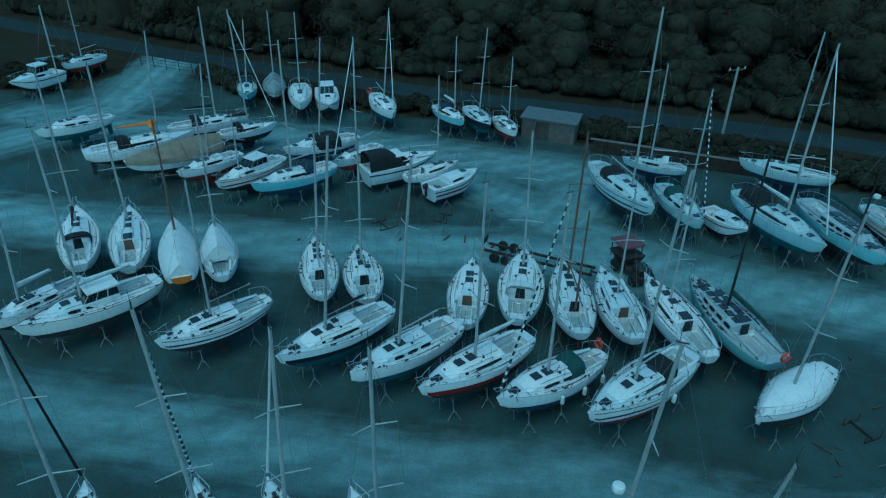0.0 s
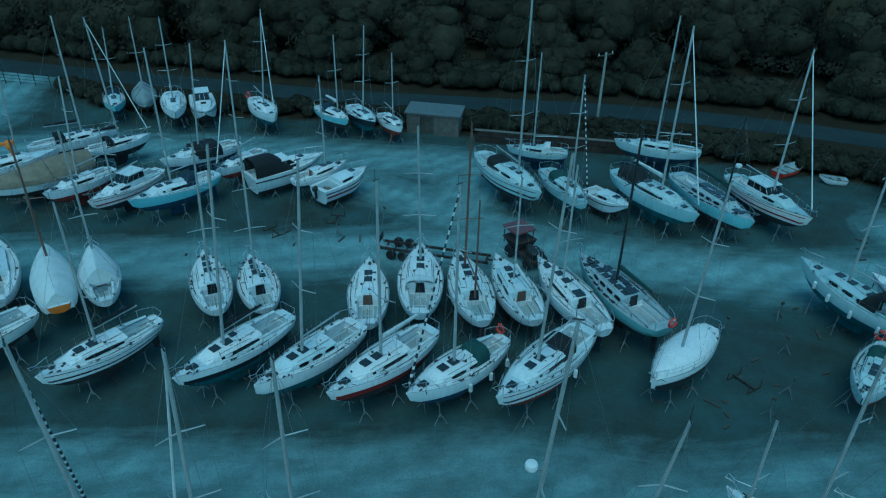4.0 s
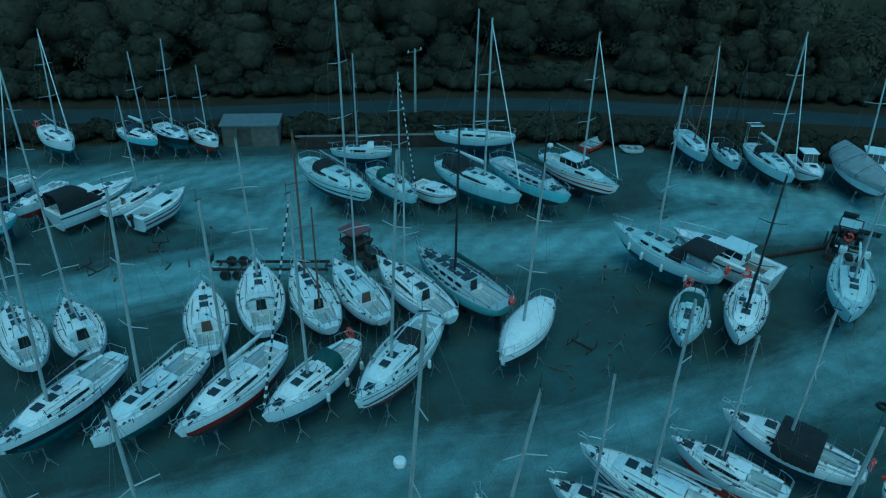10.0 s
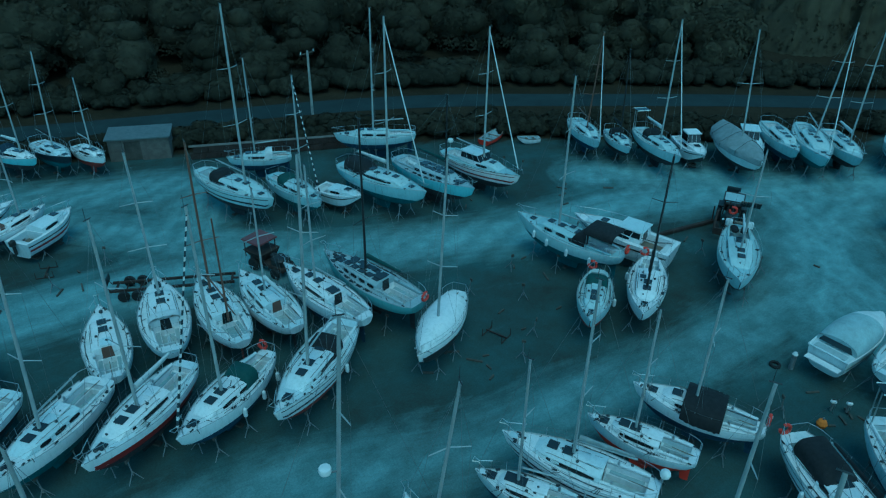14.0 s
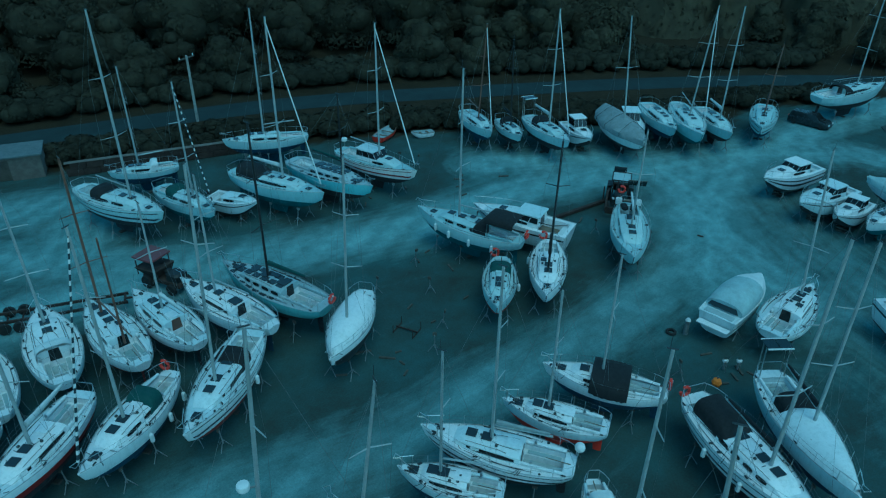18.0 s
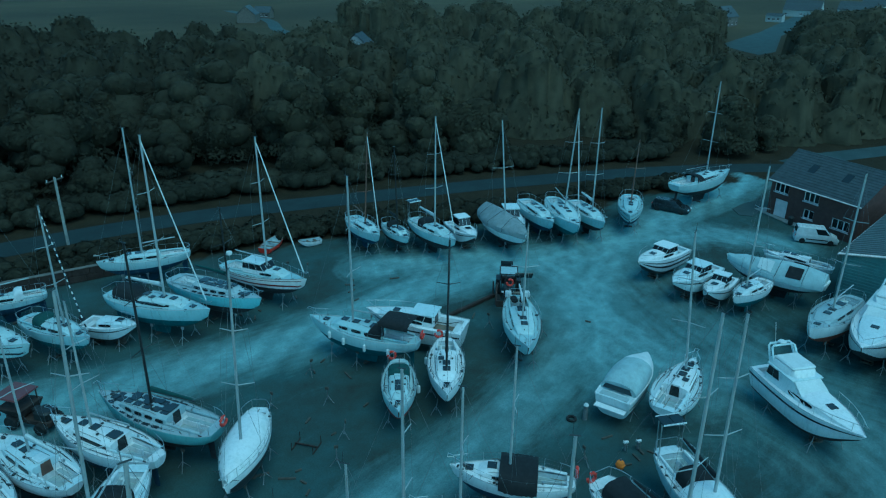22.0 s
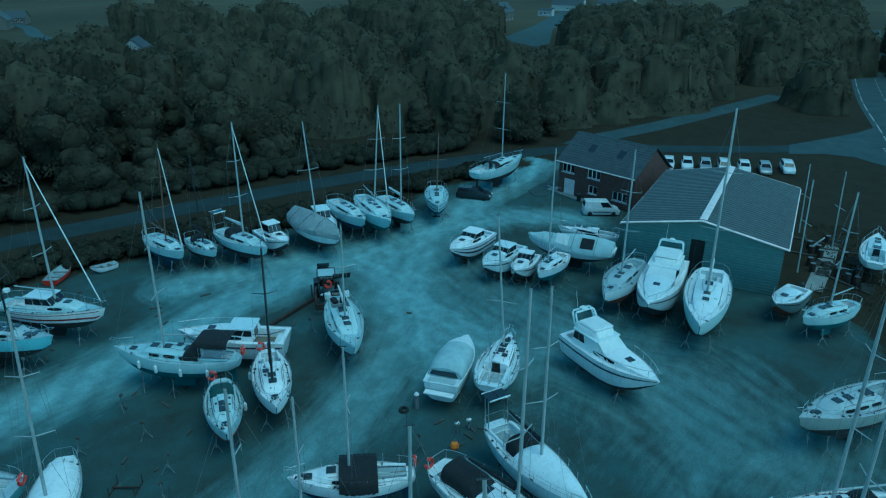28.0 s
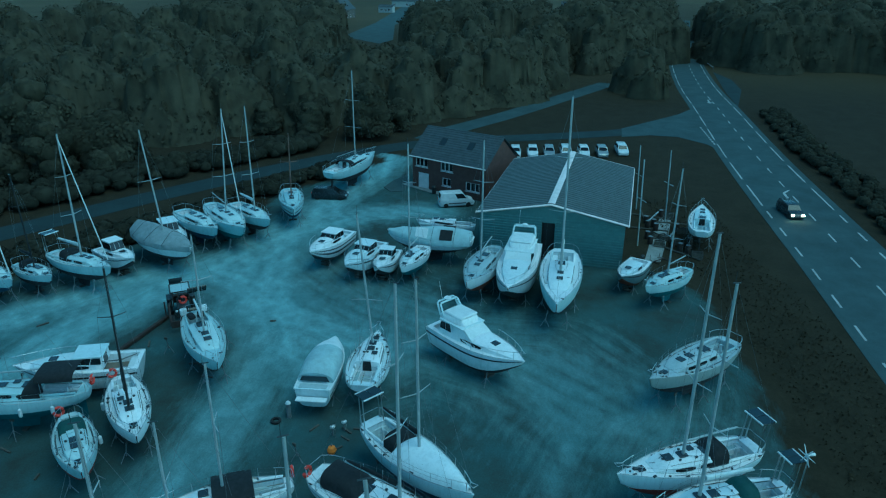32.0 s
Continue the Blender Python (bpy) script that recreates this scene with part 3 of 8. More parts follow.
# low store with a flat roof beside the hedge
m = local(10.3, 70.4, 15.6, 68.2)
store = thing("stone_store", m, "low grey block store with a sloping flat roof", "outbuilding")
part("front_wall", wall_with_holes(5.7, 2.25, 0.25, [(1.5, 3.0, 0.0, 2.0)]), "stone_wall", store)
part("back_wall", Geo().box((2.85, 2.5, 1.2), (5.7, 0.25, 2.4), 0, 0.001), "stone_wall", store)
for x in (0.125, 5.575):
    part("side_wall", Geo().box((x, 1.3, 1.15), (0.25, 2.1, 2.3), 0, 0.001), "stone_wall", store)
part("roof", Geo().slab((-0.2, -0.25, 2.26), (5.9, -0.25, 2.26), (5.9, 2.85, 2.46), (-0.2, 2.85, 2.46), 0.14), "roof_sheet", store)
part("plank_door", Geo().box((2.25, 0.18, 1.0), (1.46, 0.06, 1.96)), "old_timber", store)

# dark retaining wall along the foot of the hedge
rw = thing("retaining_wall", local(17.0, 66.6, 33.5, 60.0), "dark low retaining wall below the hedge", "wall", "", "structure")
for i in range(12):
    for j in range(2):
        part("wall_block", Geo().box((0.7 + i * 1.47 + 0.35 * j, 0.2, 0.35 + 0.66 * j), (1.44, 0.4, 0.63), 0, 0.03), "rusty_steel", rw)

part("coping", Geo().box((9.0, 0.2, 1.36), (18.2, 0.5, 0.08), 0, 0.02), "stone_wall", rw)

# telegraph pole with a crossarm
pole = thing("utility_pole", pose(33.0, 72.1, 0), "pale timber utility pole with a crossarm", "utility pole")
part("pole", Geo().tube([(0, 0, 0), (0, 0, 7.4)], 0.17, 8, 0.13), "concrete", pole)
part("crossarm", Geo().box((0, 0.12, 7.1), (2.4, 0.12, 0.14), 20), "old_timber", pole)
for x in (-1.0, 0.0, 1.0):
    part("insulator", Geo().tube([(x * 0.94, 0.12 + x * 0.34, 7.17), (x * 0.94, 0.12 + x * 0.34, 7.42)], 0.06, 6, 0.03), "white_plastic", pole)

# far houses
FAR = [(250, 306, -140, 14, 9, 4.0, 8, "stone_wall"), (268, 318, -60, 9, 7, 3, 6, "stone_wall"), (178, 164, -150, 11, 8, 4, 7.5, "render_wall"), (184, 158, -150, 8, 7, 3, 6, "stone_wall"),
       (392, 98, -10, 13, 10, 5, 10, "stone_wall"), (452, 92, -95, 9, 6, 3.5, 4.6, "render_wall"), (515, 95, -95, 22, 10, 4, 10, "render_wall"), (548, 68, -95, 22, 10, 4, 9, "render_wall"), (600, 60, -95, 15, 9, 5, 9, "render_wall"),
       (420, -20, -90, 14, 9, 5, 9, "render_wall")]
for x, y, turn, W, D, E, R, wall in FAR:
    gable_house("far_house", pose(x, y, 0, 0, 0, turn), W, D, E, R, wall, "slate", "far pale house with a dark pitched roof among trees",
                [(1.2, 2.6, 1.0, 2.3), (W - 2.8, W - 1.4, 1.0, 2.3), (W / 2 - 0.7, W / 2 + 0.7, 1.0, 2.3)], detailed=False)
ribbon("far_lane", smooth_line([(185, 150), (205, 200), (225, 250), (262, 300), (300, 380)]), 6, 0.04, "asphalt", "pale far lane between fields")

# ---------------------------------------------------------------- trees and hedges
def leaf_cloud(rng, blobs, count, size, cull=False):
    """Small leaf sprays scattered over several lobes, four corners each."""
    B = np.array(blobs)
    vol = B[:, 3] ** 2
    pick = rng.choice(len(blobs), count * (3 if cull else 1), p=vol / vol.sum())
    d = rng.normal(size=(len(pick), 3))
    d /= np.linalg.norm(d, axis=1)[:, None]
    d[:, 2] = np.where(d[:, 2] < -0.35, -d[:, 2], d[:, 2])
    r = B[pick, 3] * (0.84 + 0.34 * rng.random(len(pick)) ** 1.6)
    c = B[pick, :3] + d * r[:, None] * np.array([1, 1, 0.8])
    if cull:
        gap = np.linalg.norm((c[:, None, :] - B[None, :, :3]) / np.array([1, 1, 0.8]), axis=2) / B[None, :, 3]
        keep = np.flatnonzero(gap.min(axis=1) > 0.82)[:count]
        c, d = c[keep], d[keep]
    k = len(c)
    n = d + 0.2 * rng.normal(size=(k, 3)) + np.array([0, 0, 0.15])
    n /= np.linalg.norm(n, axis=1)[:, None]
    u = np.cross(n, rng.normal(size=(k, 3)))
    u /= np.linalg.norm(u, axis=1)[:, None]
    w = np.cross(n, u)
    s = (size * (0.6 + 0.8 * rng.random(k)))[:, None]
    quad = np.stack([c - u * s, c - w * s * 0.65, c + u * s, c + w * s * 0.65], 1)
    return quad.reshape(-1, 3)


def unit_ball():
    bm = bmesh.new()
    bmesh.ops.create_icosphere(bm, subdivisions=2, radius=1.0)
    v = np.array([p.co[:] for p in bm.verts])
    f = np.array([[p.index for p in q.verts] for q in bm.faces])
    bm.free()
    return v, f


BALL_V, BALL_F = unit_ball()


def cores(rng, lobes, fill=0.9):
    """The dense inner foliage: an uneven rounded mass inside each lobe."""
    B = np.array(lobes)
    n = len(B)
    wob = 1 + 0.07 * rng.normal(size=(n, len(BALL_V), 1))
    v = B[:, None, :3] + BALL_V[None] * wob * B[:, None, 3:4] * np.array([1, 1, 0.8]) * fill
    f = BALL_F[None] + (np.arange(n) * len(BALL_V))[:, None, None]
    return v.reshape(-1, 3), f.reshape(-1, 3)


def quads_mesh(name, verts, material, core=None):
    n = len(verts) // 4
    cv, cf = core if core is not None else (np.zeros((0, 3)), np.zeros((0, 3), int))
    k = len(cf)
    me = bpy.data.meshes.new(name)
    me.vertices.add(n * 4 + len(cv))
    me.vertices.foreach_set("co", np.concatenate([verts, cv]).astype(np.float32).reshape(-1))
    me.loops.add(n * 4 + k * 3)
    me.loops.foreach_set("vertex_index", np.concatenate([np.arange(n * 4), (cf + n * 4).reshape(-1)]).astype(np.int32))
    me.polygons.add(n + k)
    me.polygons.foreach_set("loop_start", np.concatenate([np.arange(0, n * 4, 4), n * 4 + np.arange(0, k * 3, 3)]).astype(np.int32))
    me.polygons.foreach_set("loop_total", np.concatenate([np.full(n, 4), np.full(k, 3)]).astype(np.int32))
    me.polygons.foreach_set("use_smooth", np.concatenate([np.zeros(n, bool), np.ones(k, bool)]))
    me.update()
    me.validate()
    me.materials.append(MATS[material])
    return me


def tree_lobes(rng, height, spread):
    lobes = []
    for i in range(7):
        a = rng.random() * 2 * math.pi
        k = rng.random() ** 0.6
        z = height * (0.25 + 0.55 * rng.random() * (1.1 - 0.5 * k))
        lobes.append((math.cos(a) * spread * k * 0.65, math.sin(a) * spread * k * 0.65, z, spread * (0.40 + 0.2 * rng.random())))
    for i in range(26):
        x, y, z, q = lobes[i % 7]
        d = rng.normal(size=3)
        d = d / np.linalg.norm(d) * np.array([1, 1, 0.8])
        d[2] = abs(d[2]) if rng.random() < 0.7 else d[2]
        lobes.append((x + d[0] * q * 0.85, y + d[1] * q * 0.85, z + d[2] * q * 0.85, spread * (0.13 + 0.14 * rng.random())))
    lobes.append((0, 0, height * 0.82, spread * 0.42))
    lobes.append((0, 0, height * 0.52, spread * 0.72))
    for i in range(5):
        a = i * 1.26 + rng.random()
        lobes.append((math.cos(a) * spread * 0.55, math.sin(a) * spread * 0.55, height * 0.16, spread * 0.42))
    return lobes


TREES = []
TREE_HEIGHT = (9.0, 8.0, 11.0, 7.0, 10.0, 6.0)
rng = np.random.default_rng(5)
for v in range(6):
    hgt, spr = ((9.0, 3.8), (8.0, 4.2), (11.0, 4.6), (7.0, 3.4), (10.0, 3.6), (6.0, 3.6))[v]
    lobes = tree_lobes(rng, hgt, spr)
    crown = quads_mesh("crown", leaf_cloud(rng, lobes, 4400, 0.19, True), "dark_west_leaves" if v < 3 else "tree_leaves", cores(rng, lobes[:20] + lobes[33:35], 0.97))
    g = Geo().tube([(0, 0, 0), (0.1, 0.05, hgt * 0.3), (0.05, -0.1, hgt * 0.7)], 0.28, 7, 0.09)
    for lx, ly, lz, lr in lobes[:6]:
        g.tube([(0.1, 0.05, hgt * 0.28), (lx * 0.5, ly * 0.5, lz * 0.75), (lx, ly, lz)], 0.1, 5, 0.03)
    trunk = bpy.data.meshes.new("trunk")
    trunk.from_pydata(g.v, [], g.f)
    trunk.materials.append(MATS["bark"])
    TREES.append((crown, trunk, lobes))


def plant(x, y, v, size, turn, label="dark broad-leaved tree in the wood"):
    t = thing("tree", pose(x, y, 0, 0, 0, turn) @ Matrix.Scale(size, 4), label, "tree", "trees of the wood")
    shared("trunk", TREES[v][1], t)
    shared("crown", TREES[v][0], t)
    return t


OPEN_LINES = [(5.5, smooth_line(LANE)), (9, smooth_line(ROAD)), (6, smooth_line([(117, 16), (125, 12.5), (140, 3), (165, -11), (185, -22)])), (7, [(185, 150), (205, 200), (225, 250), (262, 300)])]


def free(x, y, slack=0.0):
    px, py = np.array([x]), np.array([y])
    for w, pts in OPEN_LINES:
        if near_line(px, py, pts)[0] < (w + slack if not (w == 9 and x > 200 and y > np.interp(x, [p[0] for p in ROAD], [p[1] for p in ROAD])) else 7.5):
            return False
    for hx, hy, *_ in FAR:
        if math.hypot(x - hx, y - hy) < 15:
            return False
    return not inside(px, py, YARD)[0]


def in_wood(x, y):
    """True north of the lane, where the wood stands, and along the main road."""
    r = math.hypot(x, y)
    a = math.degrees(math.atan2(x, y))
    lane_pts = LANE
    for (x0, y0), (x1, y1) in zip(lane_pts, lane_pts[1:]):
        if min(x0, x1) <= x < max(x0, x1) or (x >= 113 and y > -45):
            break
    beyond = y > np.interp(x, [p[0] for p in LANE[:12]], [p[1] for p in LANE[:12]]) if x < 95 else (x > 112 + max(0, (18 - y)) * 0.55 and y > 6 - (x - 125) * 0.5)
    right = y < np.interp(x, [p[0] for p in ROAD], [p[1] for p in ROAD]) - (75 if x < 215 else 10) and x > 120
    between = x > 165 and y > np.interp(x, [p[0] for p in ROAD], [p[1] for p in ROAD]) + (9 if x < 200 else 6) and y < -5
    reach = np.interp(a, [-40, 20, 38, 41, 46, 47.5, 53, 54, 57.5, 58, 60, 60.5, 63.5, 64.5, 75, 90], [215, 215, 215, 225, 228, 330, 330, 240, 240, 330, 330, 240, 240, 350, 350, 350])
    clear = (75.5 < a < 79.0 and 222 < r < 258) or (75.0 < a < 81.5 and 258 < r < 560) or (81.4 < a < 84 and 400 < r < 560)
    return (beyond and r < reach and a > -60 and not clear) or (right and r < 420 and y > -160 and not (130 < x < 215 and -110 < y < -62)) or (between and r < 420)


prng = random.Random(11)
near_trees, far_trees = [], []
step = 7.0
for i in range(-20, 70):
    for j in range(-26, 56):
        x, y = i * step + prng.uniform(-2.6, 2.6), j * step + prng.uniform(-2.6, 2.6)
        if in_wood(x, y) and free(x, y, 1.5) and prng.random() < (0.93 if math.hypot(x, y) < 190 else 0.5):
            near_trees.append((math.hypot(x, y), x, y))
near_trees.sort()
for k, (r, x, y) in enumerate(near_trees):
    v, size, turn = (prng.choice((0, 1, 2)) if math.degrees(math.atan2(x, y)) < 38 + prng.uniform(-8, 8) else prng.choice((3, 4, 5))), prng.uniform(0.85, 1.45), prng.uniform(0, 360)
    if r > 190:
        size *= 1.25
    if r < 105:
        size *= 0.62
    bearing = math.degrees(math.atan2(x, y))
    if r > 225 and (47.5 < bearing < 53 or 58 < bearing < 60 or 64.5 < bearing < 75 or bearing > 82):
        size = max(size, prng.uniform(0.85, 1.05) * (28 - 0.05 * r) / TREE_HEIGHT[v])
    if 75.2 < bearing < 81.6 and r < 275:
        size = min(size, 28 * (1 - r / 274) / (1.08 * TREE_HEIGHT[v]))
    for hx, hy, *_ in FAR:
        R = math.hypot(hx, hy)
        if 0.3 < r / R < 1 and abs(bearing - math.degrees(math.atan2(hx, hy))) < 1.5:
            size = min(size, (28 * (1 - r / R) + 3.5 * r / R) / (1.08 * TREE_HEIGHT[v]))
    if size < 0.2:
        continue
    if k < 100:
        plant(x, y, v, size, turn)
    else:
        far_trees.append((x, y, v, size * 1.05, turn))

# the rest of the wood: two rolling canopies of merged crowns, darker leaf tone in the west and paler in the east
def canopy(trees, leaves, label, seed, thick=2.0):
    rng = np.random.default_rng(seed)
    lobes = []
    for x, y, v, size, turn in trees:
        L = np.array(TREES[v][2])
        a = radians(turn)
        gx, gy = L[:, 0] * math.cos(a) - L[:, 1] * math.sin(a), L[:, 0] * math.sin(a) + L[:, 1] * math.cos(a)
        lobes.append(np.stack([x + gx * size * 1.2, y + gy * size * 1.2, L[:, 2] * size, L[:, 3] * size * 1.12], 1))
        lobes.append(np.array([[x, y, -0.5, TREE_HEIGHT[v] * size * 0.55]]))
    T = np.concatenate(lobes)
    step = 0.8
    xs = np.arange(T[:, 0].min() - 12, T[:, 0].max() + 12, step)
    ys = np.arange(T[:, 1].min() - 12, T[:, 1].max() + 12, step)
    X, Y = np.meshgrid(xs, ys)
    Z = np.zeros_like(X)
    for x, y, z, R in T:
        a, b_ = np.searchsorted(xs, (x - R, x + R))
        c, d = np.searchsorted(ys, (y - R, y + R))
        q = 1 - ((X[c:d, a:b_] - x) ** 2 + (Y[c:d, a:b_] - y) ** 2) / R ** 2
        Z[c:d, a:b_] = np.maximum(Z[c:d, a:b_], np.where(q > 0, z + 0.85 * R * np.sqrt(np.clip(q, 0, 1)), 0))
    over = Z > 0
    rows, cols = np.nonzero(over)
    for r, c in zip(rows, cols):
        q = Vector((X[r, c], Y[r, c], 0))
        Z[r, c] += 0.9 * noise.noise(q / 4.5) + 0.8 * noise.noise(q / 1.9)
    Z = np.where(over, np.maximum(Z + rng.normal(size=Z.shape) * 0.16, 0.6), 0.05)
    X, Y = X.copy(), Y.copy()
    for r, c in zip(rows, cols):
        q = Vector((X[r, c], Y[r, c], Z[r, c])) / 2.4
        X[r, c] += 1.1 * noise.noise(q)
        Y[r, c] += 1.1 * noise.noise(q + Vector((31, 17, 5)))
    P = np.stack([X, Y, Z], -1)
    n = np.arange(X.size).reshape(X.shape)
    quad = np.stack([n[:-1, :-1], n[:-1, 1:], n[1:, 1:], n[1:, :-1]], -1).reshape(-1, 4)
    quad = quad[over.reshape(-1)[quad].any(1)]
    used, back = np.unique(quad, return_inverse=True)
    quad = back.reshape(-1, 4)
    tri = np.concatenate([quad[:, [0, 1, 2]], quad[:, [0, 2, 3]]])
    gy, gx = np.gradient(Z, step)
    N = np.stack([-gx, -gy, np.ones_like(gx)], -1)
    N /= np.linalg.norm(N, axis=2)[..., None]
    steep = 1 / N[rows, cols, 2]
    pick = rng.choice(len(rows), int(len(rows) * thick), p=np.minimum(steep, 4) / np.minimum(steep, 4).sum())
    c = P[rows[pick], cols[pick]] + N[rows[pick], cols[pick]] * (0.8 * rng.random(len(pick)) ** 1.5)[:, None] + rng.normal(size=(len(pick), 3)) * 0.25
    m = N[rows[pick], cols[pick]] + 0.45 * rng.normal(size=(len(pick), 3))
    m /= np.linalg.norm(m, axis=1)[:, None]
    u = np.cross(m, rng.normal(size=m.shape))
    u /= np.linalg.norm(u, axis=1)[:, None]
    w = np.cross(m, u)
    k = (0.34 * (0.6 + 0.8 * rng.random(len(pick))))[:, None]
    leaf = np.stack([c - u * k, c - w * k * 0.7, c + u * k, c + w * k * 0.7], 1).reshape(-1, 3)
    tagged(new("far_wood", quads_mesh("far_wood", leaf, leaves, (P.reshape(-1, 3)[used], tri))), label, "wood", kind="stuff")


canopy([t for t in far_trees if t[2] < 3], "dark_west_leaves", "dark western part of the wood behind the yard", 9)
canopy([t for t in far_trees if t[2] >= 3], "tree_leaves", "broad-leaved wood behind the yard", 10)


def scrub(name, line, width, height, count, label, seed, material="hedge_leaves", size=0.2):
    """A hedge: leaf sprays on many small lobes along a line."""
    r = np.random.default_rng(seed)
    length = sum(math.hypot(c[0] - a[0], c[1] - a[1]) for a, c in zip(line, line[1:]))
    lobes = []
    gap = min(0.9, height * 0.55)
    n = int(length / gap)
    for i in range(n):
        (x, y), (dx, dy) = along(line, length * (i + 0.5) / n)
        for _ in range(max(1, int(width / (gap * 1.5)))):
            o = r.uniform(-width / 2, width / 2)
            hgt = height * r.uniform(0.55, 1.1)
            lobes.append((x - dy * o, y + dx * o, hgt * 0.5, hgt * 0.55))
    ob = new(name, quads_mesh(name, leaf_cloud(r, lobes, count, size), material, cores(r, lobes, 0.97) if height > 1 else None))
    return tagged(ob, label, "hedge", kind="stuff")


scrub("hedge", [(-28.5, 91), (-22, 84.5), (-7, 80), (1, 78), (10, 74), (17, 71.5)], 3.0, 1.7, 26000, "dark clipped hedge between the yard and the lane", 1)
scrub("scrub_bank", [(17, 71.5), (30, 65.5), (41, 60.5), (52, 54), (61, 46.5), (72, 39), (78, 35)], 4.5, 1.9, 42000, "dark overgrown bank of bushes behind the boats", 2)
scrub("verge_bushes", [(80, 36), (88, 31), (96, 25)], 4.0, 1.8, 12000, "dark bushes beside the yard entrance", 3)
scrub("gate_bushes", [(-60, 85), (-51, 88), (-43.5, 93)], 6.0, 2.0, 9000, "dark bushes beside the gate", 4)
scrub("roadside_scrub", [(88, -20), (70, -21), (60, -22.5), (48, -23), (36, -23.5), (22, -24)], 7.5, 0.22, 6000, "low rough scrub on the bank beside the main road", 5, "grass_blades", 0.1)
scrub("far_verge", [(72, -44), (95, -46), (118, -47), (150, -51)], 5.0, 1.4, 20000, "dark roadside hedge across the main road", 6)

scrub("wood_edge", [(x + 5.0, y + 7.0) for x, y in LANE[1:13]], 6.0, 2.4, 70000, "dark undergrowth along the edge of the wood", 7)

# ---------------------------------------------------------------- boats
class Hull:
    """The lines of a hull. y forward, x to starboard, z up from the ground."""

    def __init__(self, L, B, deck, low, transom=0.62, wide=0.42, rake=0.42, full=1.78, motor=False):
        self.L, self.B, self.deck, self.low = L, B, deck, low
        self.transom, self.wide, self.rake, self.full, self.motor = transom, wide, rake, full, motor
        self.water = deck - 0.06 - 0.095 * L

    def half(self, s):
        if s < self.wide:
            quarter = 1.0 if self.motor else 1 - 0.24 * max(0.0, 1 - s / 0.07) ** 2
            return self.B / 2 * (1 - ((self.wide - s) / self.wide) ** 2 * (1 - self.transom)) * quarter
        return max(0.03, self.B / 2 * (1 - ((s - self.wide) / (1 - self.wide)) ** self.full))

    def sheer(self, s):
        return self.deck - 0.2 + 0.3 * s + 0.12 * (2 * s - 1) ** 2 - 0.06

    def floor(self, s):
        if self.motor:
            return self.low + (self.sheer(1) - self.low) * 0.75 * max(0, (s - 0.45) / 0.55) ** 2.5
        rise = self.sheer(s) - self.low
        return self.low + rise * (0.60 * max(0, (0.4 - s) / 0.4) ** 2 + 0.62 * max(0, (s - 0.5) / 0.5) ** 3)

    def y(self, s):
        return (s - 0.5) * self.L

    def ring(self, s, rows):
        hb, zd, zb = self.half(s), self.sheer(s), self.floor(s)
        pts = []
        k = (0.45, 0.85) if self.motor else (0.62, 0.95)
        level = 0.44
        if not self.motor:
            # the paint line lies level, 0.44 of the way round amidships
            level = math.asin(min(0.97, max(0.05, (zd - self.water) / max(0.05, zd - zb))) ** (1 / k[1])) * 2 / math.pi
        for u in rows:
            u = u / 0.44 * level if u <= 0.44 else level + (u - 0.44) / 0.56 * (1 - level)
            a = u * math.pi / 2
            x = hb * max(0, math.cos(a)) ** k[0]
            z = zd - (zd - zb) * math.sin(a) ** k[1]
            y = self.y(s) - self.rake * (zd - z) * s ** 7 + 0.18 * (zd - z) * (1 - s) ** 7
            pts.append((x, y, z))
        return pts

    def skin(self, u0, u1, n=5, out=0.0, s0=0.0, s1=1.0):
        g = Geo()
        rows = [u0 + (u1 - u0) * i / n for i in range(n + 1)]
        stations = [s0 + (s1 - s0) * i / 18 for i in range(19)]
        for side in (1, -1):
            rings = []
            for s in stations:
                r = [((p[0] + out) * side, p[1], p[2]) for p in self.ring(s, rows)]
                rings.append(r if side < 0 else r[::-1])
            g.loft(rings, False, False)
        return g

    def transom_face(self, u1):
        rows = [u1 * i / 8 for i in range(9)]
        r = self.ring(0, rows)
        pts = r + [(-p[0], p[1], p[2]) for p in r[::-1]]
        return Geo().add(pts, [tuple(range(len(pts)))])


def deck_of(h, well=None, width=0.5, inset=0.0):
    """The deck, with the cockpit left open between the stations of well."""
    g = Geo()
    st = sorted({0.0, 1.0, *(i / 20 for i in range(21)), *(well or ())})
    rings = []
    for s in st:
        hb = max(0.02, h.half(s) - inset)
        cw = min(width * h.B / 2, hb * 0.7)
        z, y = h.sheer(s) - 0.03, h.y(s)
        rings.append([(x, y, z + 0.05 * h.B / 3 * (1 - (x / hb) ** 2)) for x in (-hb, -cw, 0, cw, hb)])
    verts = [p for r in rings for p in r]
    faces = []
    for i in range(len(st) - 1):
        for j in range(4):
            if well and j in (1, 2) and well[0] - 1e-6 <= st[i] < well[1] - 1e-6:
                continue
            a = i * 5 + j
            faces.append((a, a + 1, a + 6, a + 5))
    return g.add(verts, faces)


def rail_line(h, s0, s1, up, n=10, side=1, inset=0.06):
    return [((h.half(s) - inset) * side, h.y(s), h.sheer(s) + up) for s in [s0 + (s1 - s0) * i / n for i in range(n + 1)]]


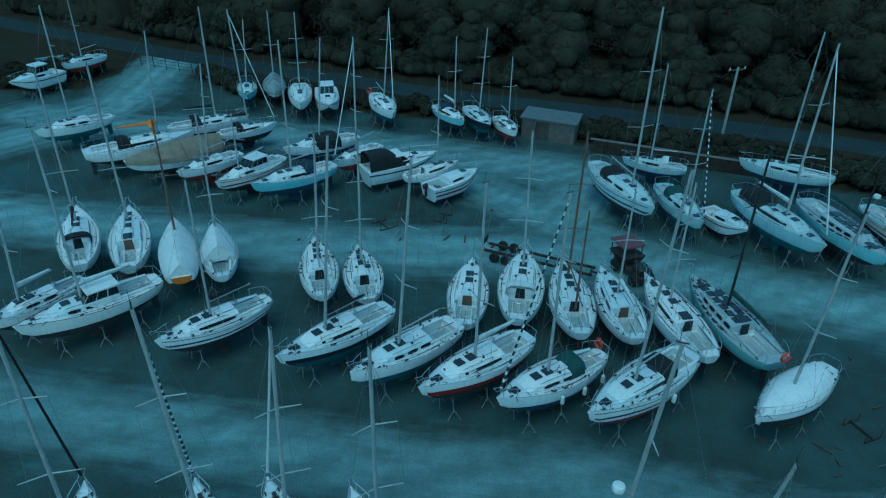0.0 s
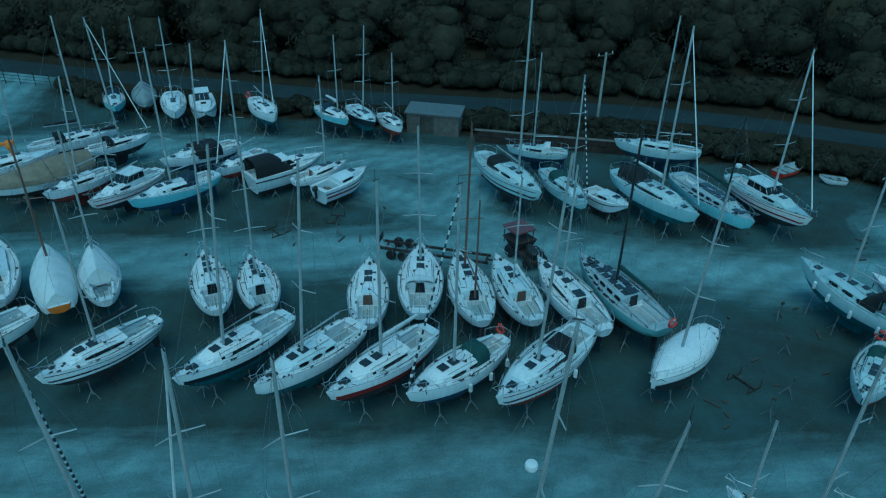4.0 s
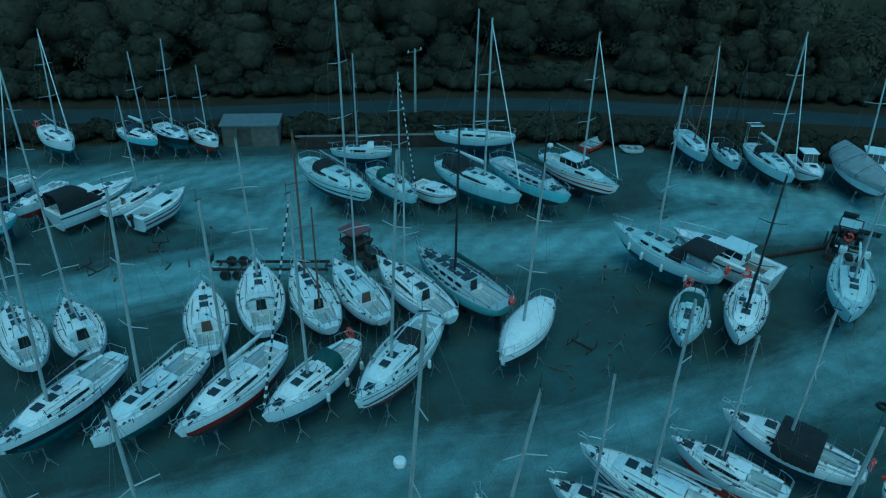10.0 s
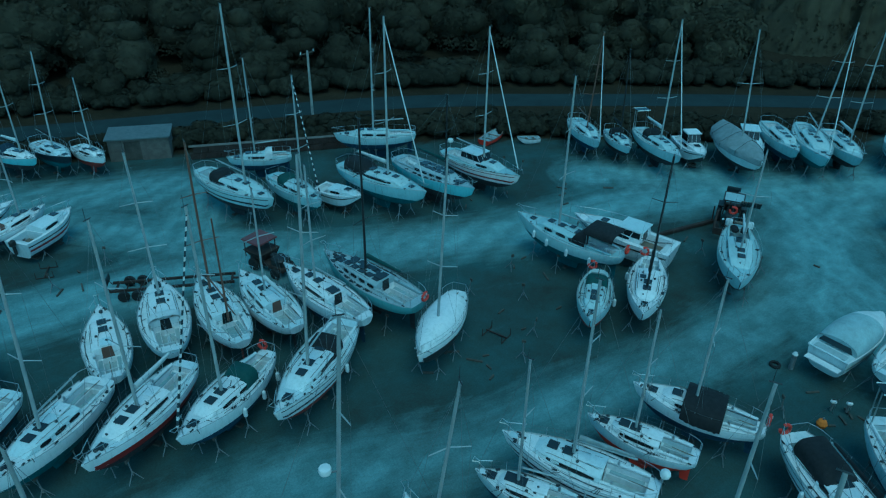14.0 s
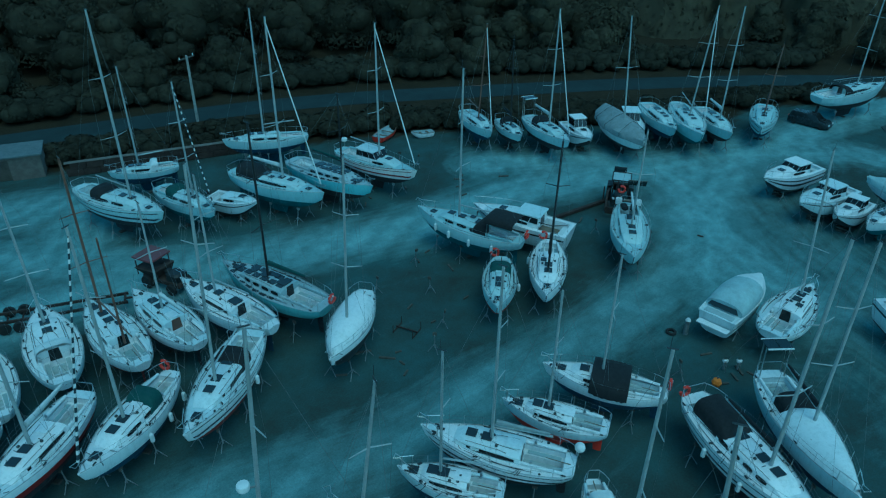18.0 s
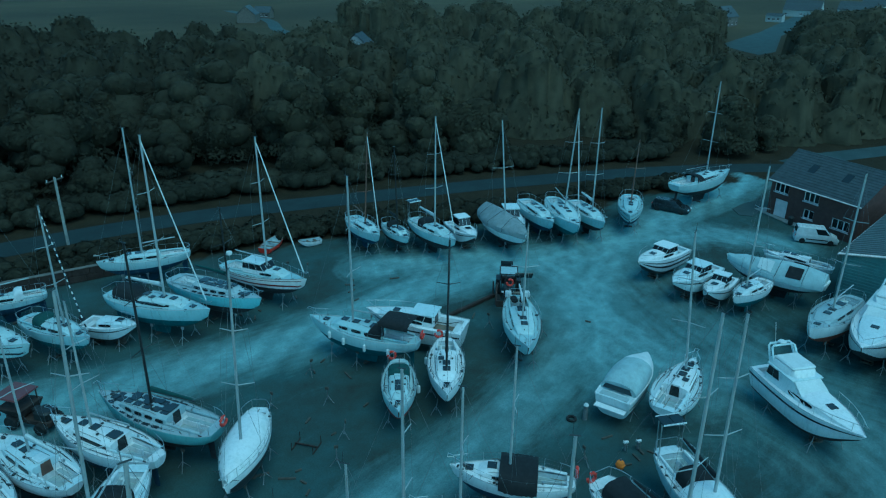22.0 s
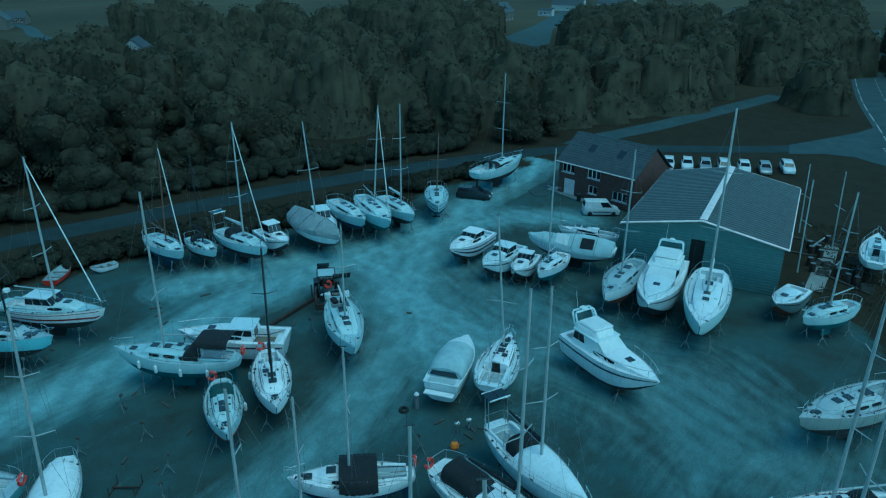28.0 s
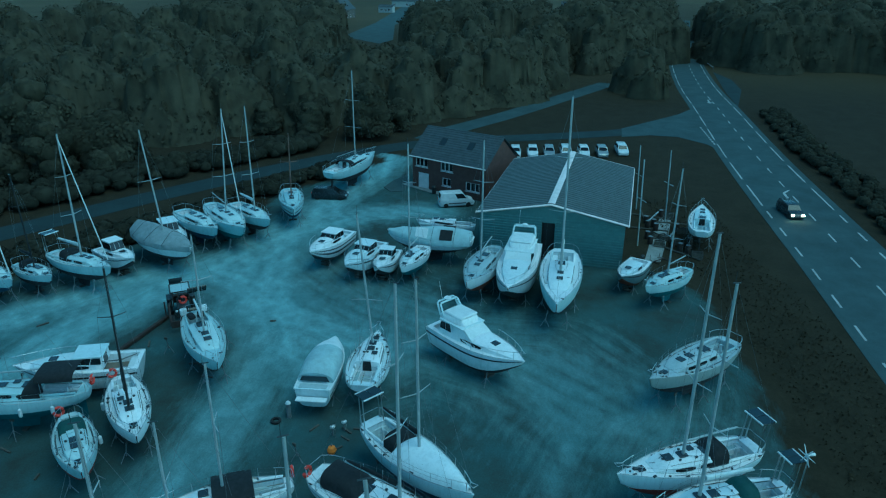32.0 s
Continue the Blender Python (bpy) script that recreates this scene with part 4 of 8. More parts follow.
def roof_rings(h, s0, s1, height, width, aft=0.0, nose=0.25):
    """Rings of a rounded cabin top between two stations."""
    rings = []
    for i in range(11):
        k = i / 10
        s = s0 + (s1 - s0) * k
        hh = height * (1 - max(0, (k - (1 - nose)) / nose) ** 2 * 0.88) * (1 - aft * (1 - k))
        w = min(width * h.B / 2, h.half(s) * 0.74) * (1 - 0.12 * k)
        z = h.sheer(s) - 0.02
        y = h.y(s)
        rings.append([(-w, y, z), (-w * 0.93, y, z + hh * 0.78), (-w * 0.72, y, z + hh), (0, y, z + hh * 1.12),
                      (w * 0.72, y, z + hh), (w * 0.93, y, z + hh * 0.78), (w, y, z)])
    return rings


def side_window(rings, k0, k1, side, v0=0.25, v1=0.85):
    n = len(rings) - 1

    def at(k, v):
        i = min(int(k * n), n - 1)
        f = k * n - i
        a, c = (0, 1) if side < 0 else (6, 5)
        lo, hi = lerp(rings[i][a], rings[i + 1][a], f), lerp(rings[i][c], rings[i + 1][c], f)
        p = lerp(lo, hi, v)
        return (p[0] + side * 0.006, p[1], p[2])
    m = 4
    lo = [at(k0 + (k1 - k0) * i / m, v0 + (0.12 if i in (0, m) else 0)) for i in range(m + 1)]
    hi = [at(k0 + (k1 - k0) * i / m, v1 - (0.12 if i in (0, m) else 0)) for i in range(m + 1)]
    ring = lo + hi[::-1]
    out = [(p[0] + side * 0.02, p[1], p[2]) for p in ring]
    return Geo().loft([ring, out] if side > 0 else [out, ring])


def top_z(rings, k):
    n = len(rings) - 1
    i = min(int(k * n), n - 1)
    return lerp(rings[i][3], rings[i + 1][3], k * n - i)[2]


def rig(boat, h, foot, tip, spar="aluminium", boom="white_canvas", fine=True, roller=None, spreaders=2, radar=False, boom_len=0.36):
    """Mast, boom, spreaders and wires. foot: station and height; tip: x, y, z."""
    s, z0 = foot
    base = Vector((0, h.y(s), z0))
    tip = Vector(tip)
    r = 0.05 + 0.0038 * (tip.z - z0)
    part("mast", Geo().tube([base, base.lerp(tip, 0.35), base.lerp(tip, 0.75), tip], r, 8, r * 0.72), spar, boat)
    head = Geo().tube([tip + Vector((0, -0.18, 0.02)), tip + Vector((0, 0.22, 0.05))], 0.03, 6)
    head.tube([tip + Vector((0, 0.1, 0.05)), tip + Vector((0, 0.1, 0.6))], 0.012, 4)
    part("masthead_fitting", head, "instrument_black", boat)
    ends = []
    for i in range(spreaders):
        k = (0.55,)[0] if spreaders == 1 else (0.36, 0.67)[i]
        c = base.lerp(tip, k)
        w = h.B * (0.36 - 0.07 * i)
        for side in (1, -1):
            e = c + Vector((w * side, -0.22, 0.04))
            part("spreader", Geo().tube([c, e], 0.035, 5, 0.022), spar, boat)
            ends.append((side, e))
    bow = Vector((0, h.L / 2 - 0.08, h.sheer(1) + 0.05))
    stern = Vector((0, -h.L / 2 + 0.05, h.sheer(0)))
    wires = [("forestay", [bow, base.lerp(tip, 0.97)]), ("backstay", [stern, tip])]
    for side in (1, -1):
        chain = [Vector((h.half(s) * 0.86 * side, h.y(s) - 0.15, h.sheer(s)))]
        mine = [e for d, e in ends if d == side]
        wires.append(("shroud", chain + mine + [base.lerp(tip, 0.96)]))
        if fine:
            wires.append(("lower_shroud", [chain[0] + Vector((0, -0.35, 0)), base.lerp(tip, 0.36)]))
    for name, pts in wires:
        if name == "forestay" and roller:
            low = pts[0].lerp(pts[1], 0.05)
            part("rolled_headsail", Geo().tube([low, low.lerp(pts[1], 0.3), pts[1]], 0.075 if fine else 0.055, 7, 0.04), roller, boat, "headsail rolled round its stay")
        else:
            part(name, Geo().tube(pts, 0.007, 4), "wire", boat)
    if boom:
        bl = h.L * boom_len
        a = base + Vector((0, -0.1, 0.95))
        e = a + Vector((0, -bl, 0.12))
        part("boom", Geo().tube([a, e], 0.055, 6), spar, boat)
        if boom != "bare":
            g = Geo()
            rings = []
            for i in range(9):
                k = i / 8
                p = a.lerp(e, 0.03 + 0.92 * k)
                w = (0.12 - 0.06 * k) * (1 + 0.15 * math.sin(i * 2.1))
                hgt = 0.27 - 0.16 * k
                rings.append([p + Vector((w * math.cos(t), 0, 0.06 + hgt * 0.5 + hgt * 0.6 * math.sin(t))) for t in [j * math.pi / 4 for j in range(8)]])
            part("sail_cover", g.loft(rings), boom, boat)
    if boom == "orange_canvas":
        g = Geo().tube([base + Vector((0.05, -0.25, 1.35)), base + Vector((0.1, -0.4, 0.8)), base + Vector((0.12, -0.3, 0.1))], 0.34, 8, 0.2)
        part("sail_bundle", g, boom, boat, "orange sail hanging in a bundle")
    if radar:
        c = base.lerp(tip, 0.45) + Vector((0, 0.5, 0))
        part("radar_bracket", Geo().tube([c + Vector((0, -0.5, -0.2)), c + Vector((0, 0, -0.14))], 0.04, 5), "galvanised", boat)
        rings = [[c + Vector((q * math.cos(a), q * math.sin(a), dz)) for a in [j * math.pi / 6 for j in range(12)]] for q, dz in ((0.1, -0.14), (0.22, -0.12), (0.25, 0.0), (0.22, 0.12), (0.08, 0.16))]
        part("radar_dome", Geo().loft(rings), "white_plastic", boat)


STANDS = []
BLOCKS = []


def supports(m, h, low, count=2, blocks=True):
    for s in ((0.24, 0.70), (0.22, 0.5, 0.76))[count - 2]:
        for side in (1, -1):
            p = m @ Vector((h.half(s) * 0.80 * side, h.y(s), 0))
            STANDS.append((p.x, p.y, m.to_euler().z + (0 if side > 0 else math.pi)))
    if blocks:
        for s in ((0.47,) if low < 0.3 else (0.2, 0.62)):
            p = m @ Vector((0, h.y(s), 0))
            BLOCKS.append((p.x, p.y, m.to_euler().z, low))


def deck_gear(boat, h, rings, cw, count, seed):
    """Ropes, blocks and small dark fittings lying on the deck and cabin top."""
    r = random.Random(seed)
    dark, pale = Geo(), Geo()

    def spot(s0, x0):
        on_roof = 0.33 < s0 < 0.77 and abs(x0) < h.half(s0) * 0.5
        return top_z(rings, (s0 - 0.33) / 0.44) - 0.10 * (x0 / (h.half(s0) * 0.5)) ** 2 + 0.03 if on_roof else h.sheer(s0) + 0.03

    for i in range(count * 2):
        s0, side = r.uniform(0.10, 0.94), r.choice((1, -1))
        x0 = side * h.half(s0) * (r.uniform(0.80, 0.92) if r.random() < 0.6 else r.uniform(0.0, 0.42))
        if 0.07 < s0 < 0.34 and abs(x0) < cw * 1.2:
            continue
        z0, y0 = spot(s0, x0), h.y(s0)
        if r.random() < 0.5:
            a, ln = r.uniform(0, 3.1), r.uniform(0.15, 0.45)
            dark.tube([(x0, y0, z0), (x0 + ln * 0.5 * math.cos(a) - 0.04, y0 + ln * 0.5 * math.sin(a), z0 + 0.01), (x0 + ln * math.cos(a), y0 + ln * math.sin(a), z0)], 0.02, 4)
        else:
            q = r.uniform(0.06, 0.15)
            dark.box((x0, y0, z0), (q, q * r.uniform(0.8, 2.0), 0.06), r.uniform(0, 90), 0.01)
    # lines led aft from the mast and along the side decks
    for d in (1, -1):
        x1 = d * h.B * 0.12
        pale.tube([(d * 0.1, h.y(0.57), spot(0.57, 0.1)), (x1, h.y(0.48), spot(0.48, x1)), (x1 * 1.2, h.y(0.36), spot(0.36, x1 * 1.2))], 0.013, 4)
        dark.tube([(d * (h.half(s) * 0.84), h.y(s), h.sheer(s) + 0.03) for s in (0.24, 0.36, 0.52, 0.68)], 0.014, 4)
    tagged(part("deck_gear", dark, "instrument_black", boat, "small dark ropes and deck fittings"), kind="stuff")
    tagged(part("halyard", pale, "old_timber", boat), kind="stuff")


def yacht(label, x, y, turn, L, deck, mast=None, side="white_gelcoat", bottom="dark_antifouling", stripe=None, beam=None, spar="aluminium",
          boom="white_canvas", roller=None, hood=None, bimini=None, canopy=None, tent=None, near=True, deck_mat="deck_paint", hatches=2, radar=False,
          wheelhouse=False, arch=False, mizzen=None, name="sailing_yacht", category="sailing yacht", windows=2, rail_mat="stainless", cradle=2, well_mat="deck_paint", panels=0, litter=0, stern=0.6, boards="tinted_window", rake=0.42, cover=None, cover_from=0.16, panel_pole=False, lower=None):
    B = beam or (0.80 + 0.235 * L if L > 5 else 0.4 * L)
    at = pose(x, y, 0, 0, 0, turn)
    low = max(0.75, deck - 0.62 - 0.125 * L)
    h = Hull(L, B, deck, low, stern, 0.42 if stern > 0.5 else 0.46, rake)
    boat = thing(name, at, label, category, "boats laid up in the yard")
    g = h.skin(0.0, 0.44, 5)
    t = h.transom_face(0.62)
    g.add(t.v, t.f)
    part("hull", g, side, boat)
    part("bottom", h.skin(0.44, 1.0, 6), bottom, boat)
    if stripe:
        part("stripe", h.skin(0.24, 0.31, 1, 0.008, 0.01, 0.985), stripe, boat)
        part("cove_line", h.skin(0.06, 0.085, 1, 0.008, 0.01, 0.97), stripe, boat)
    else:
        part("boot_top", h.skin(0.405, 0.44, 1, 0.008, 0.01, 0.985), bottom, boat)
    if lower:
        part("topside_band", h.skin(0.20, 0.435, 2, 0.008, 0.01, 0.985), lower, boat, "dark paint on the lower topside")
    # fin keel and rudder
    k0, k1 = h.y(0.36), h.y(0.60)
    rings = []
    for z, a, c, w in ((0.14, k0 + 0.25, k1 - 0.30, 0.09), (low * 0.6, k0 + 0.1, k1 - 0.1, 0.075), (low + 0.14, k0, k1, 0.09)):
        rings.append([(0, a, z), (w, a + (c - a) * 0.35, z), (w * 0.9, a + (c - a) * 0.7, z), (0, c, z), (-w * 0.9, a + (c - a) * 0.7, z), (-w, a + (c - a) * 0.35, z)])
    part("keel", Geo().loft(rings), bottom, boat)
    r0 = h.y(0.05)
    rings = [[(0, r0 - 0.05, z), (0.04, r0 + 0.15, z), (0, r0 + w, z), (-0.04, r0 + 0.15, z)] for z, w in ((low * 0.45, 0.35), (h.floor(0.08) + 0.12, 0.5))]
    part("rudder", Geo().loft(rings), bottom, boat)
    # deck, cockpit, cabin
    well = (0.07, 0.33)
    part("deck", deck_of(h, well if tent != "full" else None), deck_mat, boat)
    for d in (1, -1):
        part("toe_rail", Geo().tube(rail_line(h, 0.01, 0.985, 0.01, 14, d, 0.02), 0.028, 4), "aluminium" if side != "cream_gelcoat" else "teak", boat)
    cw = 0.5 * B / 2
    ya, yb = h.y(well[0]), h.y(well[1])
    zt = h.sheer(0.2) - 0.02
    g = Geo()
    wa, wb = min(cw, h.half(well[0]) * 0.7), min(cw, h.half(well[1]) * 0.7)
    top = [(-wa, ya, zt), (wa, ya, zt), (wb, yb, zt), (-wb, yb, zt)]
    mid = [(p[0], p[1], zt - 0.32) for p in top]
    inn = [(p[0] * 0.52, p[1] + (0.05 if i < 2 else -0.05), zt - 0.33) for i, p in enumerate(top)]
    bot = [(p[0], p[1], zt - 0.68) for p in inn]
    g.loft([top, mid, inn, bot], True, False)
    part("cockpit", g, well_mat, boat)
    part("cockpit_sole", Geo().add([(p[0], p[1], p[2] + 0.01) for p in bot], [(0, 1, 2, 3)]), "cockpit_grey", boat, "", 0)
    for d in (1, -1):
        part("coaming", Geo().tube([(d * (wa + 0.06), ya, zt + 0.10), (d * (lerp((wa,), (wb,), 0.5)[0] + 0.08), (ya + yb) / 2, zt + 0.13), (d * (wb + 0.06), yb, zt + 0.14)], 0.085, 6), deck_mat, boat)
        if near:
            part("winch", Geo().tube([(d * (wb + 0.02), yb - 0.5, zt + 0.18), (d * (wb + 0.02), yb - 0.5, zt + 0.36)], 0.075, 8, 0.055), "stainless", boat)
    hgt = 0.30 + 0.018 * L
    rings = roof_rings(h, 0.33, 0.77, hgt, 0.62)
    part("coachroof", Geo().loft(rings), deck_mat if deck_mat != "teak" else "white_gelcoat", boat)
    spans = {1: [(0.08, 0.78)], 2: [(0.06, 0.36), (0.44, 0.74)], 3: [(0.05, 0.25), (0.32, 0.52), (0.6, 0.78)], 4: [(0.05, 0.2), (0.26, 0.4), (0.46, 0.6), (0.66, 0.8)]}[windows]
    for d in (1, -1):
        for a, c in spans:
            part("cabin_window", side_window(rings, a, c, d), "tinted_window", boat)
    zc = top_z(rings, 0.02)
    part("companionway", Geo().slab((-0.32, yb - 0.012, zt - 0.28), (0.32, yb - 0.012, zt - 0.28), (0.27, yb - 0.012, zc - 0.03), (-0.27, yb - 0.012, zc - 0.03), 0.02), boards, boat)
    part("sliding_hatch", Geo().box((0, h.y(0.385), top_z(rings, 0.12) + 0.03), (0.62, 0.75, 0.06)), "clear_hatch" if L > 8.4 else deck_mat, boat)
    for i, s in enumerate((0.66, 0.56, 0.84, 0.48, 0.79)[:hatches]):
        z = top_z(rings, (s - 0.33) / 0.44) if s < 0.77 else h.sheer(s) + 0.02
        w = 0.52 if s != 0.48 else 0.4
        if s < 0.8:
            off = 0.0 if s != 0.48 else 0.35
            part("deck_hatch", Geo().box((off, h.y(s), z + 0.03), (w, w, 0.06)), "clear_hatch", boat)
        else:
            part("deck_hatch", Geo().box((0, h.y(s), z + 0.05), (w * 0.85, w * 0.85, 0.07)), "clear_hatch", boat)
    for d in (1, -1) if near else ():
        part("handrail", Geo().tube([(d * rings[i][5][0] * 0.9, rings[i][5][1], rings[i][4][2] + (0.07 if 2 < i < 8 else 0.0)) for i in range(2, 9)], 0.018, 4), "teak", boat)
    if near:
        part("anchor_locker", Geo().box((0, h.y(0.92), h.sheer(0.92) + 0.03), (0.36, 0.42, 0.03)), deck_mat, boat)
    # dark deck boards and panels along the side decks and cabin top
    for i in range(panels):
        s0 = 0.36 + 0.52 * i / panels
        for d in (1, -1):
            w = (h.half(s0) - 0.12) - (h.half(s0) * 0.74 if s0 < 0.77 else 0.1)
            x0 = (h.half(s0) - 0.12 - w / 2) * d
            z0 = h.sheer(s0) + 0.012
            part("deck_panel", Geo().box((x0, h.y(s0 + 0.2 / panels), z0), (max(0.16, w * 0.85), L * 0.36 / panels, 0.03), 0, 0.006), "clear_hatch", boat)
        if i < panels - 2 and s0 < 0.70:
            k0 = (s0 - 0.33) / 0.44
            for d in (1, -1):
                part("roof_panel", Geo().box((d * 0.33, h.y(s0 + 0.02), top_z(rings, k0) - 0.005), (0.46, L * 0.40 / panels, 0.05), 0, 0.006), "clear_hatch", boat)
    deck_gear(boat, h, rings, cw, litter if litter else 7, int(L * 977))
    if not near:
        g = Geo()
        for d in (1, -1):
            for s in (0.25, 0.38, 0.5, 0.62, 0.74):
                x1 = (h.half(s) - 0.05) * d
                g.tube([(x1, h.y(s), h.sheer(s)), (x1, h.y(s), h.sheer(s) + 0.56)], 0.016, 4)
            g.tube(rail_line(h, 0.13, 0.86, 0.56, 8, d, 0.05), 0.009, 3)
        part("guard_rail", g, rail_mat, boat)
    # steering
    if L > 8.2:
        yy = ya + 0.75
        c = Vector((0, yy, zt - 0.05))
        part("pedestal", Geo().tube([(0, yy, zt - 0.66), (0, yy, zt + 0.12)], 0.09, 6, 0.07), "white_plastic", boat)
        part("wheel", Geo().tube([c + Vector((0.42 * math.cos(a), -0.14, 0.42 * math.sin(a))) for a in [i * math.pi / 8 for i in range(17)]], 0.016, 4), "stainless", boat)
    else:
        part("tiller", Geo().tube([(0, h.y(0.03), zt + 0.05), (0, ya + 0.9, zt + 0.12)], 0.03, 5, 0.02), "teak", boat)
    # pulpits, stanchions, lines
    up = 0.58
    b0, bt = h.y(1.0), h.sheer(1)
    fp = rail_line(h, 0.86, 0.97, up, 3, 1, 0.05)
    hoop = [(-p[0], p[1], p[2]) for p in fp] + [(-0.16, b0 + 0.12, bt + up + 0.02), (0.16, b0 + 0.12, bt + up + 0.02)] + fp[::-1]
    g = Geo().tube(hoop, 0.02, 5)
    for s in (0.87, 0.955):
        for d in (1, -1):
            x1 = (h.half(s) - 0.05) * d
            g.tube([(x1, h.y(s), h.sheer(s)), (x1, h.y(s), h.sheer(s) + up)], 0.018, 4)
    part("bow_rail", g, rail_mat, boat)
    ap = rail_line(h, 0.0, 0.13, up, 4, 1, 0.05)
    g = Geo().tube([(-p[0], p[1], p[2]) for p in ap[::-1]] + ap, 0.02, 5)
    for s in (0.01, 0.12):
        for d in (1, -1):
            x1 = (h.half(s) - 0.05) * d
            g.tube([(x1, h.y(s), h.sheer(s)), (x1, h.y(s), h.sheer(s) + up)], 0.018, 4)
    part("stern_rail", g, rail_mat, boat)
    if near:
        for d in (1, -1):
            pts = [((h.half(s) - 0.24) * d, h.y(s), h.sheer(s) + 0.03) for s in (0.30, 0.40, 0.50)]
            part("sheet_track", Geo().tube(pts, 0.02, 4), "black_plastic", boat)
            for s in (0.06, 0.60, 0.90):
                c = ((h.half(s) - 0.12) * d, h.y(s), h.sheer(s) + 0.04)
                part("cleat", Geo().box(c, (0.07, 0.24, 0.07), 0, 0.015), "instrument_black", boat)
        part("windlass", Geo().box((0.05, h.y(0.875), h.sheer(0.875) + 0.09), (0.2, 0.28, 0.16), 0, 0.04), "instrument_black", boat)
        for d in (1, -1):
            q = 0.5 if d > 0 else 0.36
            part("vent", Geo().box((d * 0.42, h.y(0.33 + 0.44 * q), top_z(rings, q) + 0.02), (0.14, 0.14, 0.12), 0, 0.03), "instrument_black", boat)
        for d in (1, -1):
            x1 = d * (wa + wb) * 0.385
            part("cockpit_seat", Geo().box((x1, (ya + yb) / 2, zt - 0.30), ((wa + wb) * 0.17, (yb - ya) * 0.82, 0.05), 0, 0.015), "cockpit_grey", boat)
        for s in (0.25, 0.38, 0.5, 0.62, 0.74):
            for d in (1, -1):
                x1 = (h.half(s) - 0.05) * d
                part("stanchion", Geo().tube([(x1, h.y(s), h.sheer(s)), (x1, h.y(s), h.sheer(s) + up)], 0.014, 4), rail_mat, boat)
        for d in (1, -1):
            for u in (0.56, 0.3):
                part("guard_line", Geo().tube(rail_line(h, 0.13, 0.86, u, 10, d, 0.05), 0.007, 3), "wire", boat)
    if mast:
        s, dx, dy, z = mast
        k = (s - 0.33) / 0.44
        z0 = top_z(rings, k) - 0.05 if 0 <= k <= 1 else h.sheer(s)
        rig(boat, h, (s, z0), (dx, h.y(s) + dy, z), spar, boom, near, roller, 2 if z - z0 > 8 else 1, radar)
    if mizzen:
        s, z = mizzen
        part("mizzen_mast", Geo().tube([(0, h.y(s), h.sheer(s)), (0, h.y(s) - 0.1, z)], 0.075, 8, 0.05), spar, boat)
        part("mizzen_boom", Geo().tube([(0, h.y(s), h.sheer(s) + 1.3), (0, h.y(s) - L * 0.2, h.sheer(s) + 1.4)], 0.045, 6), spar, boat)
    if hood:
        fabric_arch(boat, "sprayhood", hood, h, 0.29, 0.43, cw * 1.25, zt + 0.05, 0.82, True)
    if bimini:
        fabric_arch(boat, "bimini", bimini, h, 0.05, 0.30, cw * 1.45, zt + 1.2, 0.55, False)
        for d in (1, -1):
            for s in (0.08, 0.27):
                part("bimini_pole", Geo().tube([(d * cw * 1.4, h.y(s), zt), (d * cw * 1.42, h.y(s), zt + 1.3)], 0.018, 4), "stainless", boat)
    if canopy:
        fabric_arch(boat, "cockpit_canopy", canopy, h, 0.13, 0.43, cw * 1.2, zt + 0.08, 0.9, True)
    if panel_pole:
        q = h.y(0.0) + 0.1
        part("panel_pole", Geo().tube([(-0.5, q, zt), (-0.5, q, zt + 1.7)], 0.04, 6), "stainless", boat)
        part("solar_panel", Geo().slab((-1.2, q - 0.2, zt + 1.55), (0.25, q - 0.2, zt + 1.55), (0.25, q + 0.25, zt + 2.15), (-1.2, q + 0.25, zt + 2.15), 0.05), "solar_cells", boat)
        for d in (1, -1):
            part("stern_locker", Geo().box((d * 0.75, q + 0.25, zt + 0.3), (0.5, 0.4, 0.5), 0, 0.05), "white_plastic", boat)
            part("folded_canvas", Geo().box((d * 0.35, q + 1.2, zt + 0.28), (0.5, 0.9, 0.35), 8 * d, 0.1), "black_canvas", boat)
        part("stern_seat", Geo().box((0, q + 0.35, zt + 0.45), (0.7, 0.3, 0.1), 0, 0.03), "teak", boat)
    if cover:
        rows = []
        for i in range(15):
            q = cover_from + (0.96 - cover_from) * i / 14
            w, z = h.half(q) * 0.93, h.sheer(q)
            high = 0.74 * min(1.0, 0.12 + (1 - i / 14) * 2.6) ** 0.6 * (1.0 if i else 0.75)
            rows.append([(w * c, h.y(q), z + 0.02 + max(0.04, high) * (1 - abs(c) ** 2.6) + 0.02 * math.sin(i * 2.3 + c * 5)) for c in (-1, -0.92, -0.75, -0.5, -0.25, 0, 0.25, 0.5, 0.75, 0.92, 1)])
        part("deck_cover", Geo().loft(rows, False, False), cover, boat, "white cloth stretched over the deck")
    if tent:
        tent_over(boat, h, tent, {"full": 0.02, "black": 0.30, "white": 0.28}[tent], {"full": 0.99, "black": 0.60, "white": 0.74}[tent], 0.75 if tent == "black" else 1.25)
    if wheelhouse:
        wheelhouse_on(boat, h, 0.32, 0.60, h.sheer(0.4) + 0.1, 0.92, 0.64 * B / 2, slope=0.75)
